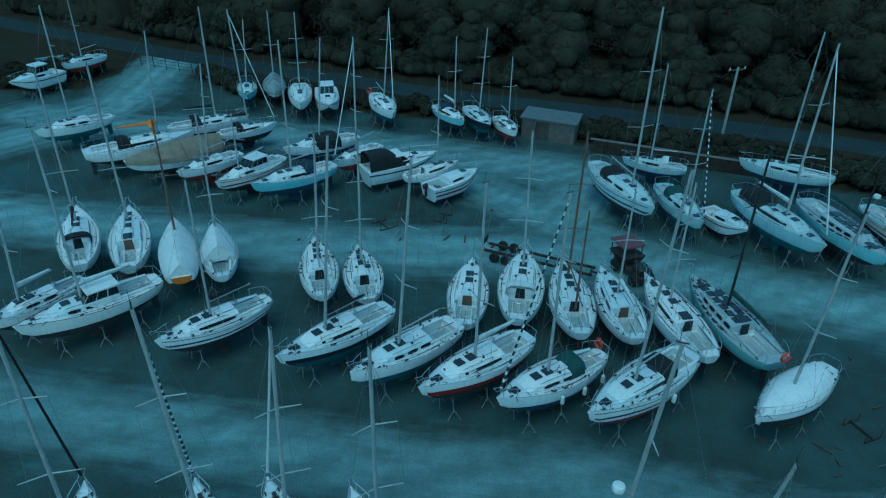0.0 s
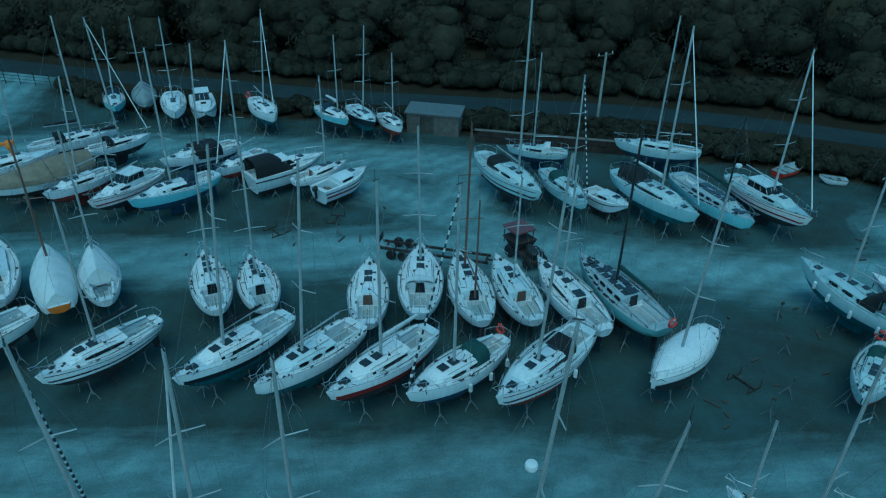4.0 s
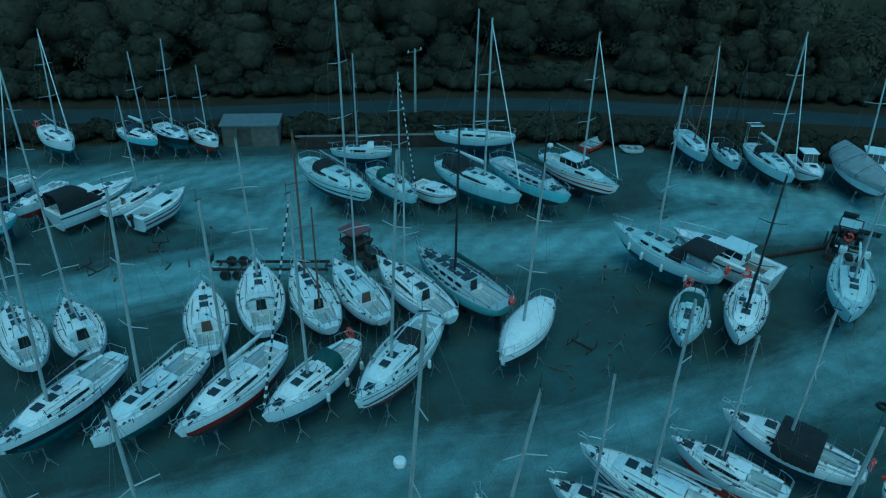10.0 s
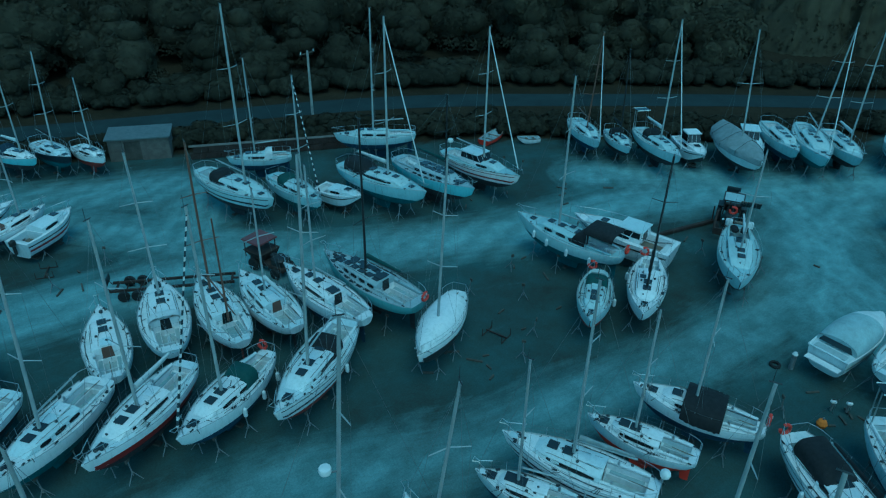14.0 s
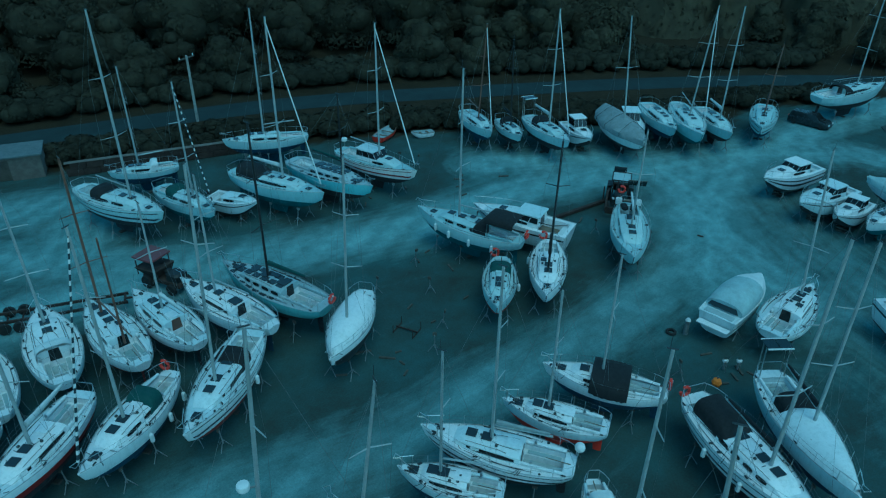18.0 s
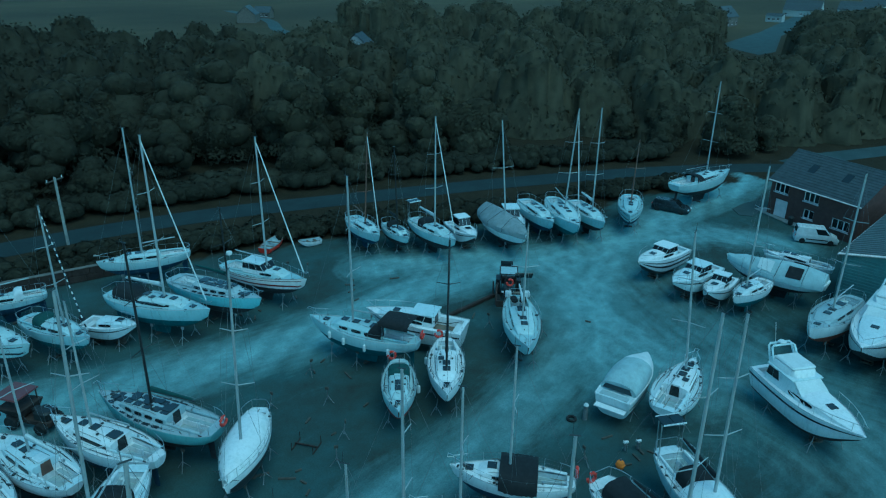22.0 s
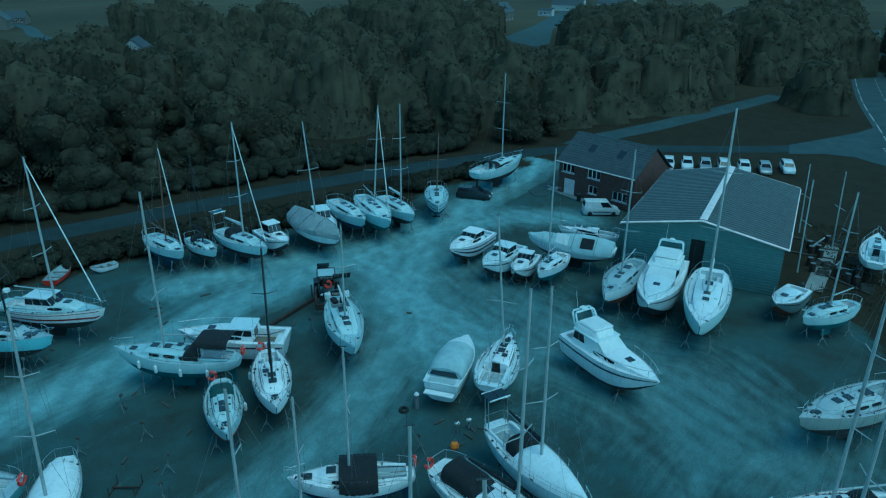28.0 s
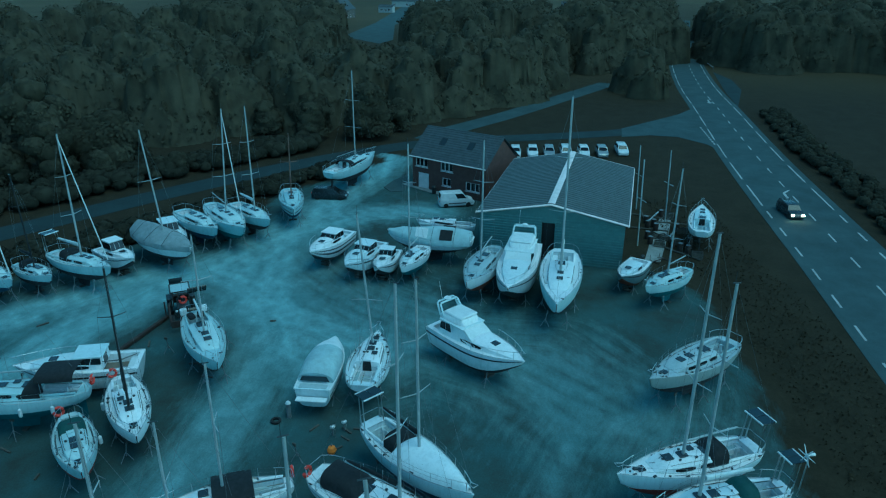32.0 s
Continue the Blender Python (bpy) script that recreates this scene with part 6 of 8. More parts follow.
yacht("white sailing yacht laid up on stands", -43.97, 89.81, 151.3, 6.41, 2.39, bottom="red_antifouling", boom="bare", windows=1, hatches=4, mast=(0.53, -0.00, 0.00, 9.8), near=False)
dinghy("small upturned-bow teal dinghy on the grass", -51.10, 96.44, 130.4, 5.00, "cyan_gelcoat")
dinghy("small upturned-bow teal dinghy on the grass", -53.81, 90.08, 159.6, 3.82, "cyan_gelcoat")
yacht("white sailing yacht laid up on stands", -35.12, 66.75, 135.1, 7.59, 2.59, bottom="teal_antifouling", boom="bare", hatches=4, mast=(0.55, 0.00, 0.00, 13.9), near=False)
yacht("white sailing yacht with a black sprayhood and bright orange sail", -26.51, 61.08, -60.0, 9.99, 3.00, hood="black_canvas", boom="orange_canvas", bottom="dark_antifouling", windows=1, hatches=2, mast=(0.66, 0.09, 0.60, 12.8), near=False)
covered_boat("boat under a large brown tarpaulin", -22.84, 59.27, 128.1, 9.06, 2.84, "brown_canvas")
yacht("white sailing yacht laid up on stands", -19.39, 57.87, 139.5, 6.61, 2.42, bottom="red_antifouling", boom="bare", windows=1, hatches=4, mast=(0.52, -0.35, -0.55, 11.2), near=False, boards="varnished_spar")
yacht("white motor sailer with a wheelhouse and red line", -15.32, 56.01, 144.2, 7.68, 2.61, wheelhouse=True, stripe="red_gelcoat", windows=2, boom="bare", name="motor_sailer", category="motor sailer", side="cream_gelcoat", mast=(0.66, 0.00, 0.00, 8.0), near=False)
yacht("pale turquoise sailing yacht with a sprayhood", -11.33, 54.95, 127.8, 8.08, 2.67, side="cyan_gelcoat", hood="navy_canvas", bottom="blue_antifouling", boom="bare", windows=1, hatches=3, mast=(0.53, -0.00, 0.00, 14.0), near=False)
yacht("white sailing yacht with dark canvas covers", -22.00, 67.42, -67.3, 8.07, 2.67, bottom="dark_antifouling", hood="black_canvas", boom="black_canvas", hatches=4, mast=(0.59, 0.00, -0.00, 13.7), near=False, stern=0.4)
yacht("white sailing yacht with dark canvas covers", -17.88, 66.47, -62.4, 6.03, 2.33, bottom="dark_antifouling", hood="black_canvas", boom="black_canvas", windows=1, hatches=2, mast=(0.52, -0.13, -0.57, 13.8), roller="white_canvas", near=False)
b34 = yacht("white sailing yacht with a black cover over its cabin", -10.00, 62.41, 121.5, 7.69, 2.61, tent="black", boom=None, bottom="blue_antifouling", hatches=3, mast=(0.52, -0.28, -0.67, 12.3), near=False)
yacht("white sailing yacht laid up on stands", -6.36, 60.38, 141.0, 6.18, 2.35, bottom="red_antifouling", boom="bare", windows=1, hatches=4, mast=(0.52, -0.12, -0.12, 13.0), roller="white_canvas", near=False)
motorboat("white motor cruiser with a black canopy", -2.24, 58.70, -61.7, 7.49, 2.37, style="cruiser", canopy="black_canvas")
yacht("white sailing yacht laid up on stands", 0.62, 57.08, -57.5, 5.78, 2.28, bottom="blue_antifouling", boom="bare", windows=1, hatches=3, mast=(0.60, -0.00, -0.00, 10.6), near=False, boards="varnished_spar")
motorboat("small white open motor boat with a red stripe", 2.46, 55.69, -52.7, 5.65, 2.06, style="open", stripe="red_gelcoat")
yacht("pale turquoise sailing yacht with a sprayhood", -20.77, 79.21, -166.0, 6.29, 2.37, side="cyan_gelcoat", hood="navy_canvas", bottom="blue_antifouling", boom="bare", hatches=3, mast=(0.52, -0.46, -0.00, 10.0), near=False, stern=0.4)
covered_boat("sailing boat wrapped in a grey tarpaulin", -17.82, 80.32, -167.3, 6.40, 2.39, "grey_canvas", mast=(0.52, -0.06, 0.00, 10.8))
yacht("white sailing yacht laid up on stands", -14.17, 76.43, -170.0, 8.11, 2.68, bottom="dark_antifouling", hatches=2, mast=(0.52, -0.12, -0.00, 11.5), near=False)
motorboat("small white cabin motor boat on blocks", -11.17, 76.55, -169.8, 7.27, 2.34, style="cabin")
yacht("white sailing yacht laid up on stands", -4.63, 73.75, -160.7, 7.75, 2.62, bottom="teal_antifouling", boom="bare", hatches=4, mast=(0.52, -0.72, 0.21, 12.6), roller="white_canvas", near=False, stern=0.4, boards="varnished_spar")
yacht("pale turquoise sailing yacht with a sprayhood", 2.60, 71.43, -153.2, 6.35, 2.38, side="cyan_gelcoat", hood="navy_canvas", bottom="dark_antifouling", windows=1, hatches=2, mast=(0.66, -0.00, 0.00, 10.6), near=False)
yacht("navy-hulled sailing yacht with a pale deck, on stands", 5.64, 70.43, -163.5, 6.90, 2.47, side="navy_gelcoat", boom="black_canvas", hatches=4, bottom="teal_antifouling", mast=(0.52, -0.40, 0.16, 11.5), near=False)
yacht("white sailing yacht laid up on stands", 8.46, 68.57, -164.1, 5.55, 2.24, bottom="red_antifouling", boom="bare", windows=1, hatches=4, mast=(0.57, 0.00, 0.00, 9.3), near=False)
yacht("white sailing yacht with a dark sprayhood, on stands", 16.61, 52.78, -164.0, 10.10, 3.02, hood="black_canvas", stripe="navy_gelcoat", boom="bare", hatches=3, bottom="dark_antifouling", mast=(0.65, 0.00, 0.00, 17.6), side="dimmed_gelcoat", deck_mat="dimmed_deck", near=False, stern=0.46)
yacht("small white sailing yacht with a white dome on deck", 21.14, 58.72, 69.5, 5.87, 2.30, hood="white_canvas", bottom="blue_antifouling", boom="bare", windows=1, hatches=3, mast=(0.56, -0.00, 0.00, 11.4), side="dimmed_gelcoat", deck_mat="dimmed_deck", near=False)
yacht("white sailing yacht with a dark green sprayhood", 20.88, 50.14, -172.4, 7.71, 2.61, hood="green_canvas", boom=None, hatches=3, roller="striped_sailcloth", bottom="teal_antifouling", mast=(0.63, 0.00, 0.00, 12.3), side="dimmed_gelcoat", deck_mat="dimmed_deck", near=False)
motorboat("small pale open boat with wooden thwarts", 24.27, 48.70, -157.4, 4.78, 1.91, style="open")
yacht("white sailing yacht laid up on stands", 32.59, 56.94, 63.0, 8.13, 2.68, bottom="blue_antifouling", boom="bare", hatches=3, mast=(0.52, -0.00, -0.08, 14.7), side="dimmed_gelcoat", deck_mat="dimmed_deck", near=False, stern=0.4)
yacht("white sailing yacht with an open dark cockpit", 27.54, 47.15, -164.9, 10.04, 3.01, canopy="black_canvas", boom="white_canvas", bottom="teal_antifouling", windows=1, hatches=4, mast=(0.57, -0.00, -0.00, 16.4), roller="white_canvas", side="dimmed_gelcoat", deck_mat="dimmed_deck", near=False)
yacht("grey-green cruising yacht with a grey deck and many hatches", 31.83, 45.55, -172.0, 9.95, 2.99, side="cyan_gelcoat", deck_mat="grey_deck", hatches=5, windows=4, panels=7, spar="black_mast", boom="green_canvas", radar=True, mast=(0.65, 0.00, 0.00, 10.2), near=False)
yacht("white motor sailer with a wheelhouse and red line", 36.66, 45.11, -170.6, 9.23, 2.87, wheelhouse=True, stripe="red_gelcoat", windows=2, boom="bare", name="motor_sailer", category="motor sailer", side="cream_gelcoat", mast=(0.54, 0.00, 0.00, 14.9), roller="white_canvas", deck_mat="dimmed_deck", near=False)
yacht("large white sailing yacht with a black bimini over the cockpit", 34.04, 31.18, 13.3, 9.20, 2.86, side="dimmed_gelcoat", deck_mat="dimmed_deck", bimini="black_canvas", hood="black_canvas", windows=3, bottom="teal_antifouling", boom="bare", hatches=4, mast=(0.59, 0.00, -0.00, 14.5), near=False, stern=0.4)
motorboat("white motor cruiser with a raked windscreen", 38.23, 29.53, 16.8, 8.25, 2.50, style="cruiser")
yacht("small white sailing yacht with red antifouling", 30.25, 24.71, 128.6, 6.74, 2.45, side="dimmed_gelcoat", deck_mat="dimmed_deck", bottom="red_antifouling", hood="green_canvas", boom="bare", hatches=3, litter=12, stern=0.4)
yacht("white sailing yacht with a black mast", 33.85, 23.43, 126.0, 7.87, 2.64, spar="black_mast", boom="black_canvas", bottom="dark_antifouling", windows=1, hatches=4, mast=(0.63, -0.08, 0.00, 12.2), litter=12, stern=0.4)
yacht("white sailing yacht stored beside yard machinery", 42.33, 22.25, 124.9, 9.13, 2.85, side="dimmed_gelcoat", deck_mat="dimmed_deck", panel_pole=True, bottom="dark_antifouling", hatches=2, mast=(0.52, -0.02, 0.00, 10.7), near=False, stern=0.46)
covered_boat("motor boat under a pale blue cover", 40.81, 12.87, -89.2, 6.59, 2.22, "cyan_canvas", motor=True)
yacht("broad white sailing yacht with an open cockpit", 41.49, 9.73, -88.7, 7.07, 2.50, boom="bare", windows=1, bottom="teal_antifouling", hatches=4, mast=(0.66, -0.75, -0.16, 12.7), litter=12, beam=3.0)
motorboat("large white flybridge motor yacht under covers", 44.55, 2.20, 138.6, 8.75, 2.59, style="flybridge", beam=3.2)
b64 = yacht("white sailing yacht with a black cover over its cabin", 27.05, 14.25, 26.4, 6.88, 2.47, tent="black", boom=None, bottom="blue_antifouling", hatches=3, mast=(0.52, 0.00, 0.00, 10.4), litter=12, stern=0.4)
yacht("small white sailing yacht with a red band along its waterline", 23.13, 14.63, 25.8, 5.67, 2.26, bottom="red_plastic", boom=None, hatches=3, windows=1, mast=(0.56, 0.00, -0.00, 9.9), litter=12)
b66 = yacht("large white sailing yacht with sails stowed on the boom", 19.01, 15.07, 27.6, 7.75, 2.62, boom="grey_canvas", stripe="navy_gelcoat", windows=1, radar=False, bottom="dark_antifouling", hatches=2, mast=(0.53, 0.00, -0.00, 12.8), litter=12)
yacht("white sailing yacht laid up on stands", 16.21, 15.43, 31.4, 5.17, 2.18, bottom="blue_antifouling", boom="bare", windows=1, hatches=3, mast=(0.59, 0.00, -0.00, 9.7), litter=12)
yacht("small cluttered sailing yacht with loose pale canvas", 19.62, 9.11, 138.5, 4.68, 2.10, hood="white_canvas", boom=None, bottom="teal_antifouling", hatches=4, litter=12, stern=0.4)
yacht("large white sailing yacht with a black canopy and boom cover", 27.10, 5.96, 154.4, 9.28, 2.88, canopy="black_canvas", boom="black_canvas", stripe="navy_gelcoat", windows=4, bottom="dark_antifouling", hatches=2, mast=(0.61, -0.00, -0.00, 15.3), litter=12)
yacht("large white yacht with a black boom cover and solar arch", 30.98, 4.82, 138.5, 8.99, 2.83, cover="deck_paint", cover_from=0.40, boom="black_canvas", arch=True, hood="black_canvas", bottom="blue_antifouling", hatches=3, mast=(0.52, 0.08, -0.06, 13.6), litter=12)
motorboat("white motor cruiser with a black bottom", 63.07, 18.59, 75.8, 7.26, 2.33, style="cruiser", bottom="black_gelcoat", stripe="black_gelcoat")
motorboat("white motor cruiser with a raked windscreen", 60.47, 14.58, 77.0, 7.10, 2.31, style="cruiser")
motorboat("white motor cruiser with a raked windscreen", 60.08, 12.24, 85.3, 5.37, 2.01, style="cruiser")
yacht("white sailing yacht laid up on stands", 60.07, 9.55, 77.0, 6.34, 2.38, bottom="teal_antifouling", boom="bare", hatches=4, mast=(0.64, 0.00, -0.00, 13.4), near=False)
yacht("slim white keelboat stored behind other boats", 69.69, 7.49, -4.4, 6.40, 2.39, boom=None, beam=1.9, bottom="dark_antifouling", windows=1, hatches=2, near=False)
covered_boat("old boat under a torn turquoise tarpaulin", 64.88, 8.55, -6.1, 8.93, 2.82, "cyan_canvas")
yacht("old sailing yacht with red-brown antifouling", 58.06, 2.87, 76.9, 9.54, 2.92, bottom="brown_antifouling", boom="bare", deck_mat="grey_deck", hatches=3, mast=(0.55, 0.00, 0.00, 14.3), near=False, stern=0.4)
motorboat("large white flybridge motor yacht under covers", 58.03, -0.31, 82.6, 11.39, 3.04, style="flybridge", beam=3.7)
yacht("white sailing yacht laid up on stands", 55.28, -4.05, 84.6, 12.40, 3.41, side="dimmed_gelcoat", bottom="dark_antifouling", hatches=2, mast=(0.52, 0.09, 0.00, 18.6), near=False)
motorboat("derelict grey fishing boat hull", 60.55, -10.90, 63.3, 5.6, 2.1, style="open", side="weathered_paint", bottom="brown_antifouling")
yacht("white sailing yacht laid up on stands", 57.92, -13.67, 47.1, 7.01, 2.49, side="dimmed_gelcoat", deck_mat="dimmed_deck", bottom="teal_antifouling", boom="bare", hatches=4, mast=(0.52, -0.04, -0.02, 12.4), near=False, stern=0.4)
yacht("white sailing yacht laid up on stands", 73.75, -20.08, -102.7, 8.77, 2.79, bottom="dark_antifouling", windows=1, hatches=2, near=False)
yacht("old bare wooden sailing boat with a grey deck", 43.24, -12.66, 43.1, 9.52, 2.92, side="weathered_paint", deck_mat="grey_deck", windows=3, boom=None, well_mat="grey_deck", name="old_wooden_boat", category="old boat", hatches=3, litter=12)
yacht("large white sailing yacht with a solar arch", 32.41, -10.14, 24.9, 9.14, 2.85, arch=True, hood="black_canvas", windows=2, bottom="red_antifouling", boom="bare", hatches=4, mast=(0.55, 0.00, 0.00, 16.2), litter=12)
b84 = yacht("white sailing yacht with a wind generator at its stern", 29.63, -11.15, 21.7, 8.17, 2.69, hood="green_canvas", arch=True, bottom="dark_antifouling", hatches=2, mast=(0.66, 0.03, 0.04, 15.0), litter=12, stern=0.46)
yacht("white sailing yacht laid up on stands", 51.28, 46.21, 154.5, 7.67, 2.60, spar="varnished_spar", bottom="blue_antifouling", boom="bare", windows=1, hatches=3, mast=(0.52, -0.46, 0.19, 12.4), roller="white_canvas", side="dimmed_gelcoat", deck_mat="dimmed_deck", near=False)
yacht("white sailing yacht with dark canvas covers", 52.83, 43.06, 152.3, 6.04, 2.33, spar="black_mast", bottom="dark_antifouling", hood="black_canvas", boom="black_canvas", hatches=4, mast=(0.52, 0.23, -0.10, 11.2), side="dimmed_gelcoat", deck_mat="dimmed_deck", near=False)
yacht("large white sailing yacht with a solar arch", 54.60, 39.64, 157.2, 8.64, 2.77, arch=True, hood="black_canvas", windows=2, bottom="dark_antifouling", hatches=2, mast=(0.53, -0.00, 0.00, 14.4), roller="white_canvas", side="dimmed_gelcoat", deck_mat="dimmed_deck", near=False)
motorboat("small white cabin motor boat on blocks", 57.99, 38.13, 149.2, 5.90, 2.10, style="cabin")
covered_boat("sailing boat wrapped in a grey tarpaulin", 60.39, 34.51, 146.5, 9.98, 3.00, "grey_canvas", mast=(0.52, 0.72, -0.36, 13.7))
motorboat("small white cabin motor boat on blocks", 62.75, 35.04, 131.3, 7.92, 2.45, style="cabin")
yacht("white sailing yacht laid up on stands", 66.14, 33.64, 140.0, 9.13, 2.85, bottom="blue_antifouling", boom="bare", windows=1, hatches=3, side="dimmed_gelcoat", deck_mat="dimmed_deck", near=False)
yacht("white sailing yacht laid up on stands", 67.07, 30.91, 132.5, 10.76, 3.13, bottom="teal_antifouling", boom="bare", hatches=4, mast=(0.52, -0.64, 0.21, 14.4), roller="white_canvas", side="dimmed_gelcoat", deck_mat="dimmed_deck", near=False, stern=0.4)
yacht("white sailing yacht laid up on stands", 69.51, 29.11, 138.3, 8.72, 2.78, bottom="dark_antifouling", windows=1, hatches=2, mast=(0.62, 0.00, -0.00, 14.4), side="dimmed_gelcoat", deck_mat="dimmed_deck", near=False)
yacht("white sailing yacht with navy stripes along its topside", 74.42, 26.06, 110.6, 8.89, 2.81, spar="varnished_spar", stripe="navy_gelcoat", boom="black_canvas", bottom="blue_antifouling", hatches=3, mast=(0.52, -0.18, 0.00, 10.4), side="dimmed_gelcoat", deck_mat="dimmed_deck", near=False)
yacht("white sailing yacht with dark canvas covers", 89.54, 22.38, -109.5, 11.60, 3.27, bottom="dark_antifouling", hood="black_canvas", boom="black_canvas", windows=1, hatches=4, mast=(0.56, 0.00, 0.00, 15.2), side="dimmed_gelcoat", deck_mat="dimmed_deck", near=False)
yacht("white sailing yacht with a dark green sprayhood", -8.45, 17.56, 24.0, 9.00, 2.83, hood="green_canvas", boom=None, hatches=3, roller="striped_sailcloth", bottom="red_antifouling", windows=1, mast=(0.58, -0.57, 0.37, 14.8), litter=12)
yacht("white sailing yacht with a dark sprayhood, on stands", -5.20, 17.63, 24.5, 9.00, 2.83, hood="black_canvas", stripe="navy_gelcoat", boom="bare", hatches=3, bottom="dark_antifouling", mast=(0.58, 0.37, -0.26, 14.1), roller="white_canvas", litter=12)
yacht("white sailing yacht laid up on stands", -1.51, 17.03, 23.0, 9.00, 2.83, bottom="blue_antifouling", boom="bare", windows=1, hatches=3, mast=(0.58, -0.00, 0.00, 13.7), litter=12)
yacht("white sailing yacht with a black rolled headsail", -13.54, 17.32, 20.5, 9.00, 2.83, roller="black_canvas", hood="black_canvas", bottom="teal_antifouling", boom="bare", hatches=4, mast=(0.58, -0.01, -0.00, 15.1), litter=12, stern=0.4)
yacht("white sailing yacht with a radar dome on its mast", 7.64, 16.22, 75.0, 8.50, 2.75, radar=True, hood="navy_canvas", bottom="dark_antifouling", windows=1, hatches=2, mast=(0.58, -0.20, -0.73, 15.2), litter=12)
yacht("white sailing yacht laid up on stands", 9.83, 13.93, -18.0, 8.50, 2.75, bottom="blue_antifouling", boom="bare", hatches=3, mast=(0.58, 0.97, -0.45, 12.5), litter=12)
yacht("white sailing yacht with navy stripes along its topside", 18.60, 6.75, 35.0, 8.50, 2.75, stripe="navy_gelcoat", boom="black_canvas", bottom="red_antifouling", windows=1, hatches=4, mast=(0.58, 0.00, 0.00, 13.5), litter=12)
yacht("white sailing yacht laid up on stands", 16.24, 2.71, 30.0, 8.50, 2.75, bottom="dark_antifouling", hatches=2, mast=(0.58, -0.18, 0.79, 14.5), litter=12, stern=0.46)

# ---------------------------------------------------------------- stands and blocks
stand = thing("boat_stand", pose(0, 0, 0), "grey galvanised tripod boat stand propping a hull", "boat stand", "boat stands")
part("post", Geo().tube([(0, 0, 0.35), (-0.12, 0, 1.25)], 0.035, 6), "galvanised", stand)
part("pad", Geo().box((-0.15, 0, 1.3), (0.1, 0.26, 0.22), 0, 0.02), "old_timber", stand)
for a in (30, 150, 270):
    c, s_ = math.cos(radians(a)), math.sin(radians(a))
    part("leg", Geo().tube([(0, 0, 0.62), (0.42 * c, 0.42 * s_, 0.02)], 0.026, 5), "galvanised", stand)
STANDS.sort(key=lambda q: math.hypot(q[0], q[1]))
crowd = Geo()
for i, (x, y, a) in enumerate(STANDS):
    m = Matrix.Translation((x, y, 0)) @ Matrix.Rotation(a, 4, "Z")
    if i == 0:
        stand.matrix_world = m
    elif i < 220:
        copy_thing(stand, m)
    else:
        for ob in stand.children:
            crowd.add([m @ v.co for v in ob.data.vertices], [tuple(p.vertices) for p in ob.data.polygons])
tagged(part("distant_boat_stands", crowd, "galvanised"), "grey tripod stands under the farther boats", "boat stand", kind="stuff")
blk = {}
for low in sorted({b[3] for b in BLOCKS}):
    b0 = thing("keel_blocks", pose(0, 0, 0), "stacked old timber blocks under a keel", "timber blocks", "keel blocks")
    n = max(1, round(low / 0.15))
    for i in range(n):
        part("timber", Geo().box((0, 0, (i + 0.5) * low / n), (0.9 if i % 2 == 0 else 0.3, 0.3 if i % 2 == 0 else 0.8, low / n - 0.004), 0, 0.015), "old_timber", b0)
    blk[low] = b0
used = set()
for x, y, a, low in BLOCKS:
    m = Matrix.Translation((x, y, 0)) @ Matrix.Rotation(a, 4, "Z")
    if low not in used:
        blk[low].matrix_world = m
        used.add(low)
    else:
        copy_thing(blk[low], m)

# ---------------------------------------------------------------- vehicles
def wheel(parent, x, y, r, w=0.2):
    ring = [[(x + dx, y + q * math.cos(a), r + q * math.sin(a)) for a in [j * math.pi / 8 for j in range(16)]] for dx, q in ((-w / 2, r * 0.62), (-w / 2, r * 0.92), (-w * 0.3, r), (w * 0.3, r), (w / 2, r * 0.92), (w / 2, r * 0.62))]
    t = part("wheel", Geo().loft(ring), "rubber", parent)
    ring = [[(x + dx, y + q * math.cos(a), r + q * math.sin(a)) for a in [j * math.pi / 6 for j in range(12)]] for dx, q in ((-w * 0.42, r * 0.6), (w * 0.42, r * 0.6))]
    part("rim", Geo().loft(ring), "galvanised", t)


